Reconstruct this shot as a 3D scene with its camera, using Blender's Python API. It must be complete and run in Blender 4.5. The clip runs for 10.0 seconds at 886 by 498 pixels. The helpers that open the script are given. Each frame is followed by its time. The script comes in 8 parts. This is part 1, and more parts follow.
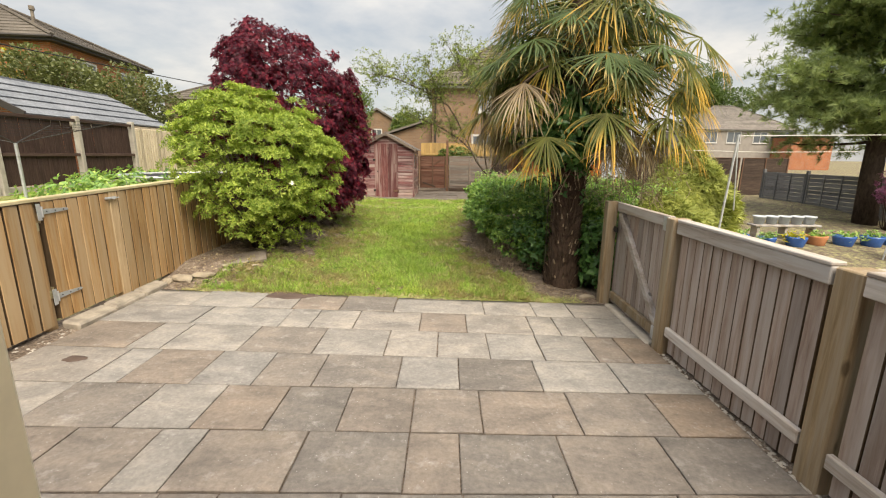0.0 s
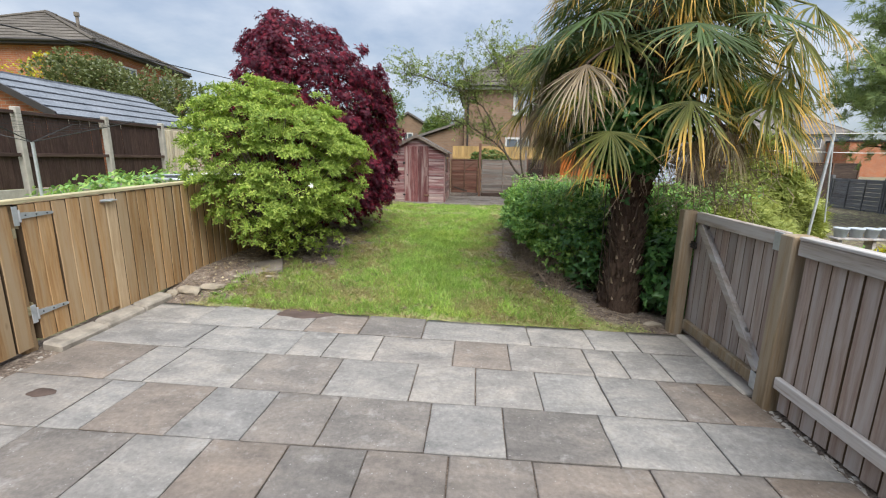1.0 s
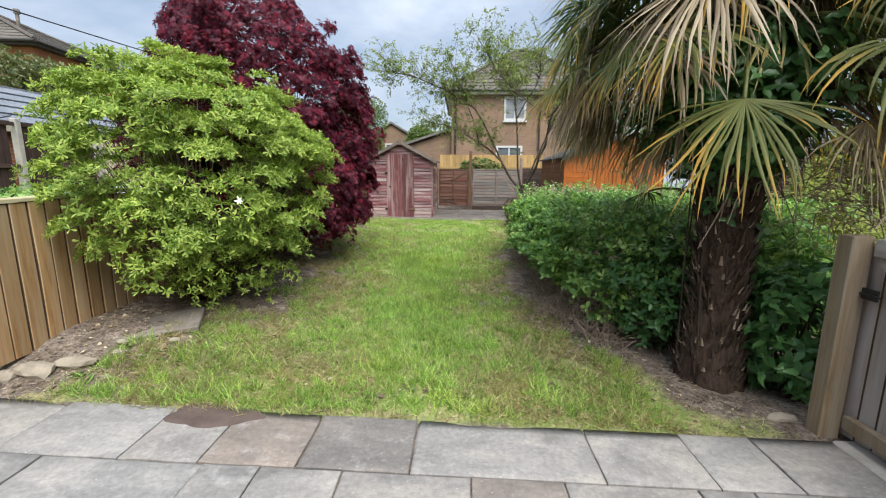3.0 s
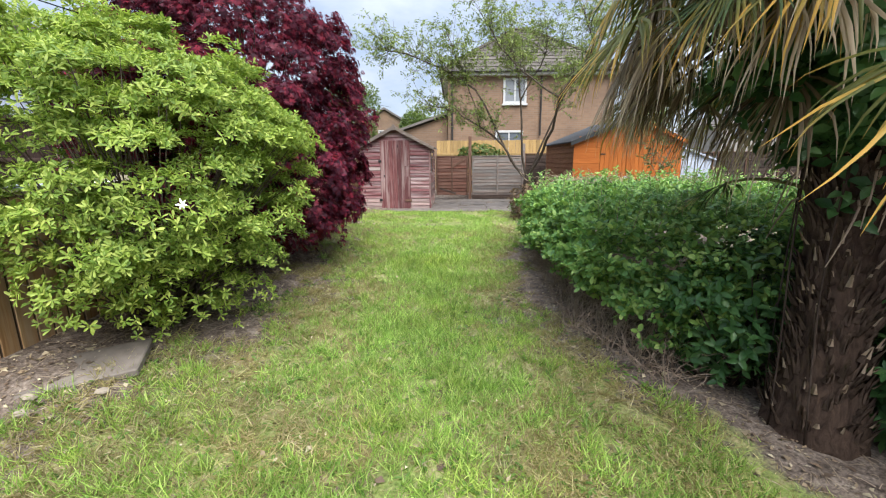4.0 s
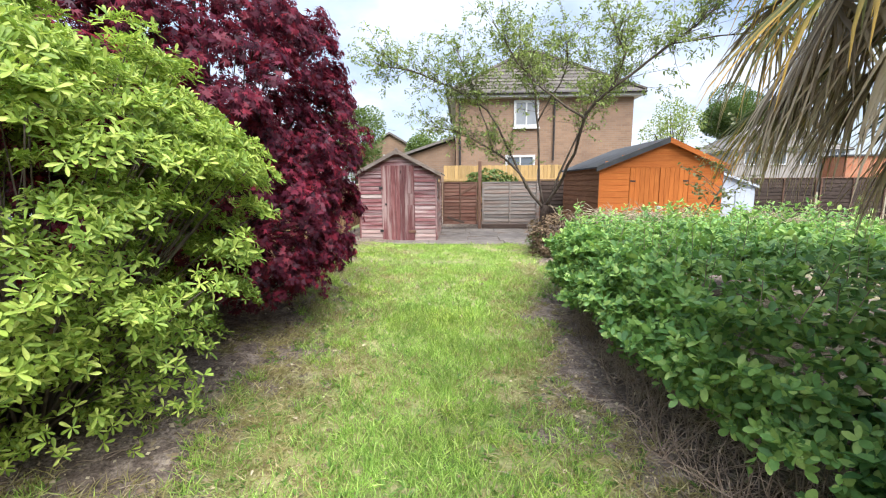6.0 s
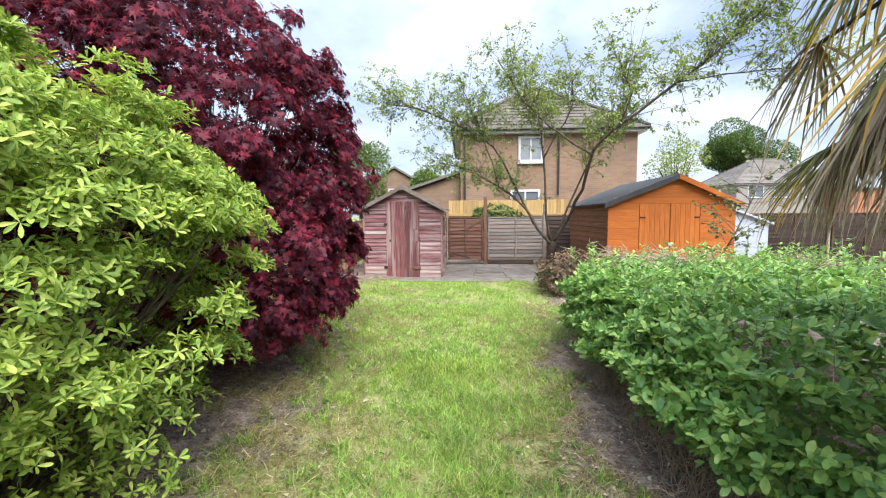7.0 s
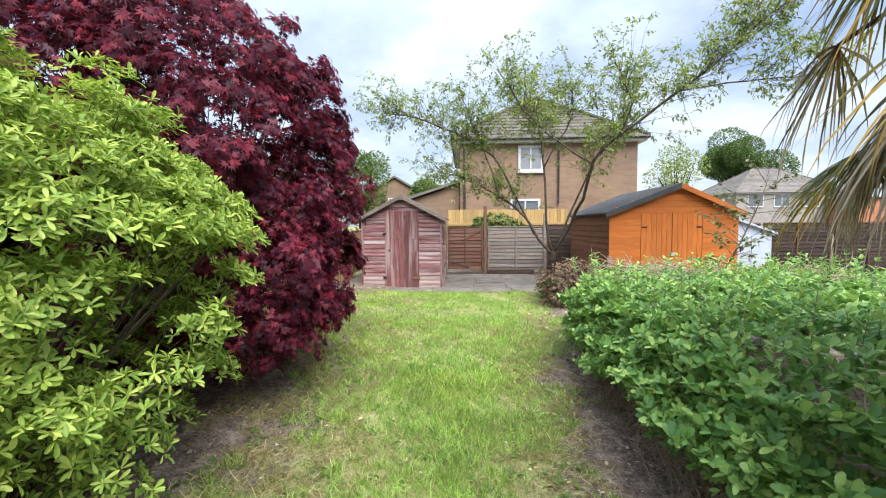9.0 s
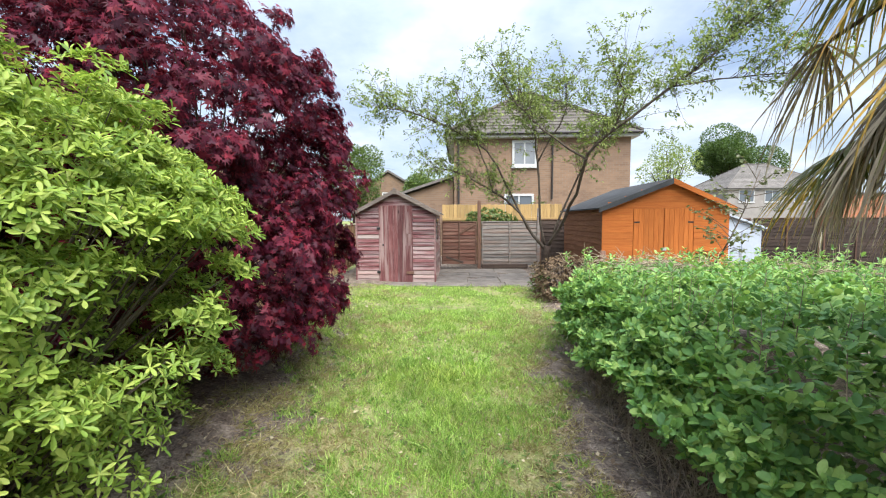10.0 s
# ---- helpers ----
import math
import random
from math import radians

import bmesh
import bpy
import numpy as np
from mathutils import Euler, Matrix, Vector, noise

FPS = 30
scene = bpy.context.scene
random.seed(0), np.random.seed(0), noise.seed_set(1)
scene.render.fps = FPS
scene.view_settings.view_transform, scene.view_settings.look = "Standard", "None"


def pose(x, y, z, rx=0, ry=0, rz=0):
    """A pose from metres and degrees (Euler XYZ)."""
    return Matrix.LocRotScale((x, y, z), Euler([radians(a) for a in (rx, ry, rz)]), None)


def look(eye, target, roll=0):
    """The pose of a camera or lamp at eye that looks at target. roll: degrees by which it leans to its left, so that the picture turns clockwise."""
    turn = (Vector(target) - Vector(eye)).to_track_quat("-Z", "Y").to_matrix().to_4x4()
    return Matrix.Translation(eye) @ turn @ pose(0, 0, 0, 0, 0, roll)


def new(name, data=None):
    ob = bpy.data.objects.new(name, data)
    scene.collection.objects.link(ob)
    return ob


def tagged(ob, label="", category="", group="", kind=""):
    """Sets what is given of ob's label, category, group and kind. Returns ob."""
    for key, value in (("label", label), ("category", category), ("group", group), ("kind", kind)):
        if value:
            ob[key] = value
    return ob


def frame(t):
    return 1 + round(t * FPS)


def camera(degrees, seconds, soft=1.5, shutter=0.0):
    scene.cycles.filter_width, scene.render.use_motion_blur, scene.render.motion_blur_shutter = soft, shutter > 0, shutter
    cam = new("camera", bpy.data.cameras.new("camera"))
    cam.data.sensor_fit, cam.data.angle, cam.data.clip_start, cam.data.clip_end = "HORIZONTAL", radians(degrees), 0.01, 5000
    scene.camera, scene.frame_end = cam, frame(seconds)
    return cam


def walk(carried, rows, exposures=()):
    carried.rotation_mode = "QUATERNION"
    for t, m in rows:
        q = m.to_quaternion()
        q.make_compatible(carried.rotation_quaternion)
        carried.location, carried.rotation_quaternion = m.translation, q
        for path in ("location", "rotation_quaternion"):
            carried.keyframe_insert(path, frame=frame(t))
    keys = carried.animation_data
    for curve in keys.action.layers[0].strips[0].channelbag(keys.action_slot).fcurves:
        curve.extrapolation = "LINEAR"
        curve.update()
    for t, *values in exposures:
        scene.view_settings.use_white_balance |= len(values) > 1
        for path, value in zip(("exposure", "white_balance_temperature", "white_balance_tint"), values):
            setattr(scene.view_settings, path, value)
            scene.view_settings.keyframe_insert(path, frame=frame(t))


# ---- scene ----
cam = camera(92.8, 10.0, soft=1.15)

PATH = [
    (0, (0.339, 0.064, 1.602), (0.327, 2.017, 1.17), 0.6),
    (0.5, (0.28, 0.471, 1.577), (0.181, 2.416, 1.124), 0.8),
    (1, (0.242, 0.769, 1.544), (0.095, 2.721, 1.132), 0.8),
    (1.5, (0.248, 1.084, 1.495), (0.093, 3.047, 1.142), 0.7),
    (2, (0.191, 1.493, 1.485), (0.06, 3.461, 1.154), 0.7),
    (2.5, (0.109, 1.924, 1.467), (0.009, 3.892, 1.127), 0.7),
    (2.7, (0.083, 2.116, 1.453), (-0.006, 4.084, 1.108), 0.6),
    (3.8, (-0.1, 3.072, 1.463), (-0.16, 5.031, 1.062), -0.3),
    (4, (-0.112, 3.223, 1.47), (-0.17, 5.179, 1.056), -0.5),
    (4.5, (-0.122, 3.593, 1.48), (-0.183, 5.547, 1.06), -0.7),
    (5, (-0.16, 3.936, 1.483), (-0.225, 5.892, 1.071), -0.7),
    (5.5, (-0.18, 4.217, 1.505), (-0.255, 6.18, 1.128), -0.4),
    (5.7, (-0.185, 4.315, 1.515), (-0.265, 6.282, 1.163), -0.4),
    (6.8, (-0.243, 4.651, 1.603), (-0.331, 6.641, 1.427), -0.3),
    (7, (-0.245, 4.675, 1.62), (-0.346, 6.666, 1.465), -0.4),
    (7.5, (-0.247, 4.718, 1.634), (-0.35, 6.713, 1.523), -0.5),
    (8, (-0.242, 4.756, 1.632), (-0.343, 6.751, 1.535), -0.6),
    (8.5, (-0.238, 4.781, 1.629), (-0.337, 6.776, 1.528), -0.6),
    (9, (-0.238, 4.785, 1.63), (-0.339, 6.779, 1.518), -0.4),
    (9.5, (-0.238, 4.779, 1.629), (-0.329, 6.773, 1.507), -0.4),
    (10, (-0.24, 4.768, 1.629), (-0.312, 6.762, 1.492), -0.3),
]
walk(cam, [(t, look(eye, target, roll)) for t, eye, target, roll in PATH],
     [(0.0, 0.82, 8000, 10), (0.5, 0.7, 7000, 10), (1.0, 0.66, 6350, 9), (2.5, 0.74, 6250, 8), (4.0, 0.98, 6200, 11), (4.5, 1.2, 6200, 12), (5.5, 1.32, 6200, 12), (7.0, 1.25, 6200, 11), (10.0, 1.15, 6200, 9)])

# ---- world, sun, exposure ----
SUN_EL = radians(54)
sun_dir = Vector((math.sin(radians(158)) * math.cos(SUN_EL), math.cos(radians(158)) * math.cos(SUN_EL), math.sin(SUN_EL)))
world = bpy.data.worlds.new("sky")
scene.world = world
world.use_nodes = True
wt = world.node_tree
wt.nodes.clear()


def wn(kind, **kw):
    n = wt.nodes.new(kind)
    for k, v in kw.items():
        n.inputs[k].default_value = v
    return n


w_out, w_bg = wn("ShaderNodeOutputWorld"), wn("ShaderNodeBackground", Strength=0.057)
w_sky = wn("ShaderNodeTexSky")
w_sky.sky_type, w_sky.sun_disc = "NISHITA", False
w_sky.sun_elevation, w_sky.sun_rotation = SUN_EL, radians(158)
w_sky.dust_density, w_sky.ozone_density = 1.2, 2.0
w_co = wn("ShaderNodeTexCoord")
w_sep, w_add, w_dx, w_dy, w_comb = (wn("ShaderNodeSeparateXYZ"), wn("ShaderNodeMath"), wn("ShaderNodeMath"), wn("ShaderNodeMath"),
                                    wn("ShaderNodeCombineXYZ"))
w_add.operation, w_dx.operation, w_dy.operation = "ADD", "DIVIDE", "DIVIDE"
w_add.inputs[1].default_value = 0.22
w_n = wn("ShaderNodeTexNoise", Scale=1.1, Detail=6.0, Roughness=0.5, Distortion=0.2)
w_r = wn("ShaderNodeValToRGB")
w_r.color_ramp.elements[0].position, w_r.color_ramp.elements[1].position = 0.34, 0.64
w_r.color_ramp.elements[0].color = (0.3, 0.3, 0.3, 1)
w_n2 = wn("ShaderNodeTexNoise", Scale=2.3, Detail=5.0, Roughness=0.6)
w_r2 = wn("ShaderNodeValToRGB")
w_r2.color_ramp.elements[0].color, w_r2.color_ramp.elements[1].color = (5.0, 5.75, 7.0, 1), (7.5, 7.9, 8.6, 1)
w_r2.color_ramp.elements[0].position, w_r2.color_ramp.elements[1].position = 0.3, 0.65
w_mix = wn("ShaderNodeMix")
w_mix.data_type = "RGBA"
wl = wt.links.new
wl(w_co.outputs["Generated"], w_sep.inputs[0])
wl(w_sep.outputs["Z"], w_add.inputs[0])
wl(w_sep.outputs["X"], w_dx.inputs[0]), wl(w_add.outputs[0], w_dx.inputs[1])
wl(w_sep.outputs["Y"], w_dy.inputs[0]), wl(w_add.outputs[0], w_dy.inputs[1])
wl(w_dx.outputs[0], w_comb.inputs[0]), wl(w_dy.outputs[0], w_comb.inputs[1])
wl(w_comb.outputs[0], w_n.inputs["Vector"]), wl(w_comb.outputs[0], w_n2.inputs["Vector"])
wl(w_n.outputs["Fac"], w_r.inputs["Fac"]), wl(w_n2.outputs["Fac"], w_r2.inputs["Fac"])
wl(w_r.outputs["Color"], w_mix.inputs["Factor"])
wl(w_sky.outputs["Color"], w_mix.inputs["A"]), wl(w_r2.outputs["Color"], w_mix.inputs["B"])
# a clouded sky is brighter overhead than near the horizon
w_sq, w_gain, w_mul = wn("ShaderNodeMath"), wn("ShaderNodeMath"), wn("ShaderNodeVectorMath")
w_sq.operation, w_gain.operation, w_mul.operation = "MULTIPLY", "MULTIPLY_ADD", "SCALE"
wl(w_sep.outputs["Z"], w_sq.inputs[0]), wl(w_sep.outputs["Z"], w_sq.inputs[1])
wl(w_sq.outputs[0], w_gain.inputs[0])
w_gain.inputs[1].default_value, w_gain.inputs[2].default_value = 2.3, 1.14
wl(w_mix.outputs["Result"], w_mul.inputs[0]), wl(w_gain.outputs[0], w_mul.inputs["Scale"])
wl(w_mul.outputs[0], w_bg.inputs["Color"]), wl(w_bg.outputs[0], w_out.inputs[0])

sun = new("sun", bpy.data.lights.new("sun", "SUN"))
sun.data.energy, sun.data.angle, sun.data.color = 3.9, radians(48), (1.0, 0.96, 0.9)
sun.matrix_world = look(sun_dir * 50, (0, 0, 0))


# ---- materials ----
class Mat:
    """A node material under construction."""

    def __init__(self, name, rough=0.7, spec=0.3):
        self.m = bpy.data.materials.new(name)
        self.m.use_nodes = True
        self.t = self.m.node_tree
        self.b = self.t.nodes["Principled BSDF"]
        self.b.inputs["Roughness"].default_value = rough
        self.b.inputs["Specular IOR Level"].default_value = spec
        self.co = self.t.nodes.new("ShaderNodeTexCoord").outputs["Object"]
        self.info = None

    def link(self, a, b):
        self.t.links.new(a, b)

    def node(self, kind, **kw):
        n = self.t.nodes.new(kind)
        for k, v in kw.items():
            n.inputs[k].default_value = v
        return n

    def rand(self):
        if not self.info:
            self.info = self.node("ShaderNodeObjectInfo")
        return self.info.outputs["Random"]

    def island(self):
        return self.node("ShaderNodeNewGeometry").outputs["Random Per Island"]

    def shifted(self, amount=37.0):
        """Object coordinates moved by the object's random number, so that alike pieces differ."""
        s = self.node("ShaderNodeVectorMath")
        s.operation = "SCALE"
        c = self.node("ShaderNodeCombineXYZ", X=1.0, Y=1.0, Z=1.0)
        self.link(c.outputs[0], s.inputs[0])
        mul = self.math("MULTIPLY", self.rand(), amount)
        self.link(mul, s.inputs["Scale"])
        a = self.node("ShaderNodeVectorMath")
        a.operation = "ADD"
        self.link(self.co, a.inputs[0]), self.link(s.outputs[0], a.inputs[1])
        return a.outputs[0]

    def scaled(self, vec, s):
        m = self.node("ShaderNodeMapping")
        m.inputs["Scale"].default_value = s
        self.link(vec, m.inputs["Vector"])
        return m.outputs[0]

    def noise(self, vec, scale, detail=4.0, rough=0.55, dist=0.0):
        n = self.node("ShaderNodeTexNoise", Scale=scale, Detail=detail, Roughness=rough, Distortion=dist)
        self.link(vec, n.inputs["Vector"])
        return n.outputs["Fac"]

    def ramp(self, fac, *stops):
        n = self.node("ShaderNodeValToRGB")
        e = n.color_ramp.elements
        while len(e) < len(stops):
            e.new(0.5)
        for el, (p, c) in zip(e, stops):
            el.position, el.color = p, (*c, 1) if len(c) == 3 else c
        self.link(fac, n.inputs["Fac"])
        return n.outputs["Color"]

    def grey(self, fac, lo, hi, a=0.0, b=1.0):
        return self.ramp(fac, (lo, (a, a, a)), (hi, (b, b, b)))

    def mix(self, fac, a, b, how="MIX"):
        n = self.node("ShaderNodeMix")
        n.data_type, n.blend_type = "RGBA", how
        for v, s in ((fac, "Factor"), (a, "A"), (b, "B")):
            if isinstance(v, (int, float)):
                n.inputs[s].default_value = v
            elif isinstance(v, tuple):
                n.inputs[s].default_value = (*v, 1)
            else:
                self.link(v, n.inputs[s])
        return n.outputs["Result"]

    def math(self, op, a, b=0.0):
        n = self.node("ShaderNodeMath")
        n.operation = op
        for i, v in enumerate((a, b)):
            if isinstance(v, (int, float)):
                n.inputs[i].default_value = v
            else:
                self.link(v, n.inputs[i])
        return n.outputs[0]

    def colour(self, c):
        if isinstance(c, tuple):
            self.b.inputs["Base Color"].default_value = (*c, 1)
        else:
            self.link(c, self.b.inputs["Base Color"])
        return self

    def rough(self, r):
        self.link(r, self.b.inputs["Roughness"])

    def bump(self, h, strength=0.4, dist=0.01):
        n = self.node("ShaderNodeBump", Strength=strength, Distance=dist)
        self.link(h, n.inputs["Height"])
        self.link(n.outputs[0], self.b.inputs["Normal"])

    def leafy(self, share=0.35):
        """Lets light through, as thin leaves do."""
        tr = self.node("ShaderNodeBsdfTranslucent")
        src = self.b.inputs["Base Color"].links[0].from_socket
        self.link(self.mix(1.0, src, (1.0, 1.0, 0.72), "MULTIPLY"), tr.inputs["Color"])
        ms = self.node("ShaderNodeMixShader", Fac=share)
        self.link(self.b.outputs[0], ms.inputs[1]), self.link(tr.outputs[0], ms.inputs[2])
        out = [n for n in self.t.nodes if n.type == "OUTPUT_MATERIAL"][0]
        self.link(ms.outputs[0], out.inputs["Surface"])
        return self.m


def wood(name, dark, mid, light, axis="z", rough=0.75, knots=True, grey=None, tint=0.25, flake=(0.42, 0.62)):
    """Sawn timber whose grain runs along one axis of the object; grey: a weathered colour that comes in patches."""
    k = Mat(name, rough, 0.2)
    v = k.shifted()
    s = {"x": (0.6, 9, 9), "y": (9, 0.6, 9), "z": (9, 9, 0.6)}[axis]
    grain = k.noise(k.scaled(v, s), 5.0, 8.0, 0.62, 0.6)
    c = k.ramp(grain, (0.28, dark), (0.5, mid), (0.72, light))
    blot = k.noise(v, 1.7, 4.0, 0.6)
    c = k.mix(k.grey(blot, 0.35, 0.75, 0.0, 0.45), c, dark)
    if grey:
        c = k.mix(k.grey(k.noise(k.scaled(v, s), 1.1, 5.0, 0.65), *flake), c, grey)
    if knots:
        vo = k.node("ShaderNodeTexVoronoi", Scale=2.6)
        k.link(k.scaled(v, {"x": (0.6, 1.6, 1.6), "y": (1.6, 0.6, 1.6), "z": (1.6, 1.6, 0.6)}[axis]), vo.inputs["Vector"])
        c = k.mix(k.grey(vo.outputs["Distance"], 0.045, 0.085, 0.75, 0.0), c, tuple(x * 0.35 for x in dark))
    c = k.mix(1.0, c, k.ramp(k.rand(), (0.0, (1 - tint, 1 - tint, 1 - tint)), (0.5, (1, 0.98, 0.96)), (1.0, (1 + tint * 0.6, 1 + tint * 0.5, 1 + tint * 0.4))), "MULTIPLY")
    k.colour(c)
    k.bump(grain, 0.35, 0.004)
    return k.m


def plain(name, col, rough=0.5, vary=0.2, scale=6.0, metal=0.0, spec=0.3, bump=0.15):
    k = Mat(name, rough, spec)
    v = k.shifted()
    n, n2 = k.noise(v, scale, 5.0, 0.6), k.noise(v, scale * 7, 3.0, 0.6)
    c = k.ramp(n, (0.3, tuple(x * (1 - vary) for x in col)), (0.7, tuple(min(1, x * (1 + vary)) for x in col)))
    c = k.mix(0.25, c, k.ramp(n2, (0.3, tuple(x * 0.6 for x in col)), (0.7, col)))
    k.colour(c)
    k.b.inputs["Metallic"].default_value = metal
    if bump:
        k.bump(n2, bump, 0.004)
    return k.m


def leaf(name, cols, rough=0.42, through_light=0.35, spec=0.35):
    """Foliage: each leaf takes its colour from a range, with fine mottling."""
    k = Mat(name, rough, spec)
    st = [(i / (len(cols) - 1), c) for i, c in enumerate(cols)]
    c = k.ramp(k.island(), *st)
    n = k.noise(k.co, 2.1, 3.0)
    c = k.mix(1.0, c, k.ramp(n, (0.3, (0.72, 0.76, 0.7)), (0.7, (1.15, 1.12, 1.0))), "MULTIPLY")
    n2 = k.noise(k.co, 60.0, 2.0)
    c = k.mix(0.35, c, k.mix(1.0, c, k.grey(n2, 0.3, 0.7, 0.6, 1.25), "MULTIPLY"))
    k.colour(c)
    return k.leafy(through_light)


def brick(name, a, b, mortar, w=0.225, h=0.075):
    k = Mat(name, 0.9, 0.15)
    sx = k.node("ShaderNodeSeparateXYZ")
    k.link(k.co, sx.inputs[0])
    cb = k.node("ShaderNodeCombineXYZ")
    k.link(k.math("ADD", sx.outputs[0], sx.outputs[1]), cb.inputs[0]), k.link(sx.outputs[2], cb.inputs[1])
    t = k.node("ShaderNodeTexBrick", Scale=1.0)
    t.inputs["Brick Width"].default_value, t.inputs["Row Height"].default_value = w, h
    t.inputs["Mortar Size"].default_value, t.inputs["Mortar Smooth"].default_value = 0.006, 0.2
    t.inputs["Bias"].default_value = -0.1
    t.inputs["Color1"].default_value, t.inputs["Color2"].default_value, t.inputs["Mortar"].default_value = (*a, 1), (*b, 1), (*mortar, 1)
    k.link(cb.outputs[0], t.inputs["Vector"])
    n = k.noise(k.co, 0.9, 5.0, 0.6)
    k.colour(k.mix(1.0, t.outputs["Color"], k.ramp(n, (0.3, (0.82, 0.82, 0.84)), (0.7, (1.12, 1.1, 1.06))), "MULTIPLY"))
    k.bump(t.outputs["Fac"], -0.5, 0.008)
    return k.m


def sandstone(name, warm):
    """Riven paving: each flag its own tone of grey, buff or brown, with clouds, lighter spots and grime; warm: a browner quarry."""
    k = Mat(name, 0.78, 0.25)
    v = k.shifted(53.0)
    if warm:
        base = k.ramp(k.rand(), (0.0, (0.145, 0.132, 0.121)), (0.25, (0.172, 0.154, 0.139)), (0.5, (0.185, 0.16, 0.14)), (0.75, (0.196, 0.162, 0.136)),
                      (0.9, (0.16, 0.142, 0.128)), (1.0, (0.205, 0.162, 0.128)))
    else:
        base = k.ramp(k.rand(), (0.0, (0.196, 0.186, 0.176)), (0.25, (0.228, 0.217, 0.204)), (0.5, (0.206, 0.196, 0.184)), (0.75, (0.232, 0.216, 0.199)),
                      (1.0, (0.208, 0.19, 0.173)))
    cloud = k.noise(k.scaled(v, (0.8, 1.5, 1.0)), 3.4, 7.0, 0.66, 0.5)
    c = k.mix(1.0, base, k.ramp(cloud, (0.3, (0.68, 0.69, 0.7)), (0.5, (1, 1, 1)), (0.68, (1.3, 1.27, 1.22))), "MULTIPLY")
    fine = k.noise(v, 38.0, 6.0, 0.68)
    c = k.mix(1.0, c, k.grey(fine, 0.3, 0.72, 0.78, 1.2), "MULTIPLY")
    c = k.mix(k.grey(k.noise(v, 9.0, 5.0, 0.7), 0.56, 0.74, 0.0, 0.5), c, (0.37, 0.355, 0.335))
    c = k.mix(k.grey(k.noise(v, 5.0, 6.0, 0.7), 0.60, 0.72, 0.0, 0.55), c, (0.13, 0.115, 0.095))
    vo = k.node("ShaderNodeTexVoronoi", Scale=26.0)
    k.link(v, vo.inputs["Vector"])
    c = k.mix(k.grey(vo.outputs["Distance"], 0.05, 0.11, 0.6, 0.0), c, (0.46, 0.45, 0.43))
    k.colour(c)
    k.rough(k.grey(cloud, 0.3, 0.7, 0.62, 0.88))
    k.bump(k.math("ADD", k.math("MULTIPLY", cloud, 1.5), k.math("MULTIPLY", fine, 0.5)), 0.55, 0.012)
    return k.m


def ground_mat():
    """Soil and short turf by the sheet's own 'lawn' attribute, ragged where they meet."""
    k = Mat("earth_and_turf", 0.95, 0.1)
    at = k.node("ShaderNodeAttribute")
    at.attribute_name = "lawn"
    n1, n2, n3 = k.noise(k.co, 1.3, 5.0, 0.6), k.noise(k.co, 9.0, 6.0, 0.68), k.noise(k.co, 55.0, 5.0, 0.7)
    turf = k.ramp(n1, (0.3, (0.115, 0.165, 0.04)), (0.52, (0.185, 0.23, 0.065)), (0.7, (0.36, 0.32, 0.16)))
    turf = k.mix(k.grey(n2, 0.5, 0.66, 0.0, 0.8), turf, (0.36, 0.29, 0.17))
    turf = k.mix(k.grey(k.noise(k.co, 4.0, 5.0, 0.7), 0.54, 0.66, 0.0, 0.75), turf, (0.1, 0.075, 0.055))
    turf = k.mix(1.0, turf, k.grey(n3, 0.3, 0.7, 0.55, 1.3), "MULTIPLY")
    soil = k.ramp(n2, (0.3, (0.075, 0.058, 0.046)), (0.52, (0.165, 0.131, 0.106)), (0.72, (0.32, 0.268, 0.218)))
    soil = k.mix(1.0, soil, k.grey(n3, 0.3, 0.7, 0.35, 1.7), "MULTIPLY")
    edge = k.math("ADD", at.outputs["Fac"], k.math("MULTIPLY", k.math("SUBTRACT", n2, 0.5), 1.3))
    edge = k.math("ADD", edge, k.math("MULTIPLY", k.math("SUBTRACT", n3, 0.5), 0.7))
    k.colour(k.mix(k.grey(edge, 0.36, 0.64), soil, turf))
    k.bump(k.math("ADD", n2, k.math("MULTIPLY", n3, 0.6)), 0.8, 0.03)
    return k.m


def roof_mat(name, a, b):
    k = Mat(name, 0.9, 0.15)
    n, n2 = k.noise(k.co, 1.5, 5.0, 0.6), k.noise(k.co, 18.0, 4.0, 0.6)
    c = k.ramp(n, (0.3, a), (0.7, b))
    c = k.mix(1.0, c, k.grey(n2, 0.3, 0.7, 0.65, 1.25), "MULTIPLY")
    k.colour(k.mix(1.0, c, k.grey(k.island(), 0.0, 1.0, 0.85, 1.12), "MULTIPLY"))
    k.bump(n2, 0.3, 0.01)
    return k.m


def bark_mat(name, a, b, sc=14.0):
    k = Mat(name, 0.92, 0.1)
    v = k.scaled(k.co, (1, 1, 0.35))
    n = k.noise(v, sc, 7.0, 0.68, 0.8)
    k.colour(k.ramp(n, (0.3, a), (0.7, b)))
    k.bump(n, 0.9, 0.02)
    return k.m


def frond_mat(name, base, tip, start):
    """Palm segments: colour along the length from base to tip by the mesh's own 'along' attribute."""
    k = Mat(name, 0.5, 0.3)
    at = k.node("ShaderNodeAttribute")
    at.attribute_name = "along"
    f = k.math("ADD", at.outputs["Fac"], k.math("MULTIPLY", k.math("SUBTRACT", k.island(), 0.5), 0.9))
    c = k.ramp(f, (start, base), (min(1.0, start + 0.45), tip))
    c = k.mix(1.0, c, k.grey(k.island(), 0.0, 1.0, 0.6, 1.3), "MULTIPLY")
    k.colour(c)
    return k.leafy(0.45)


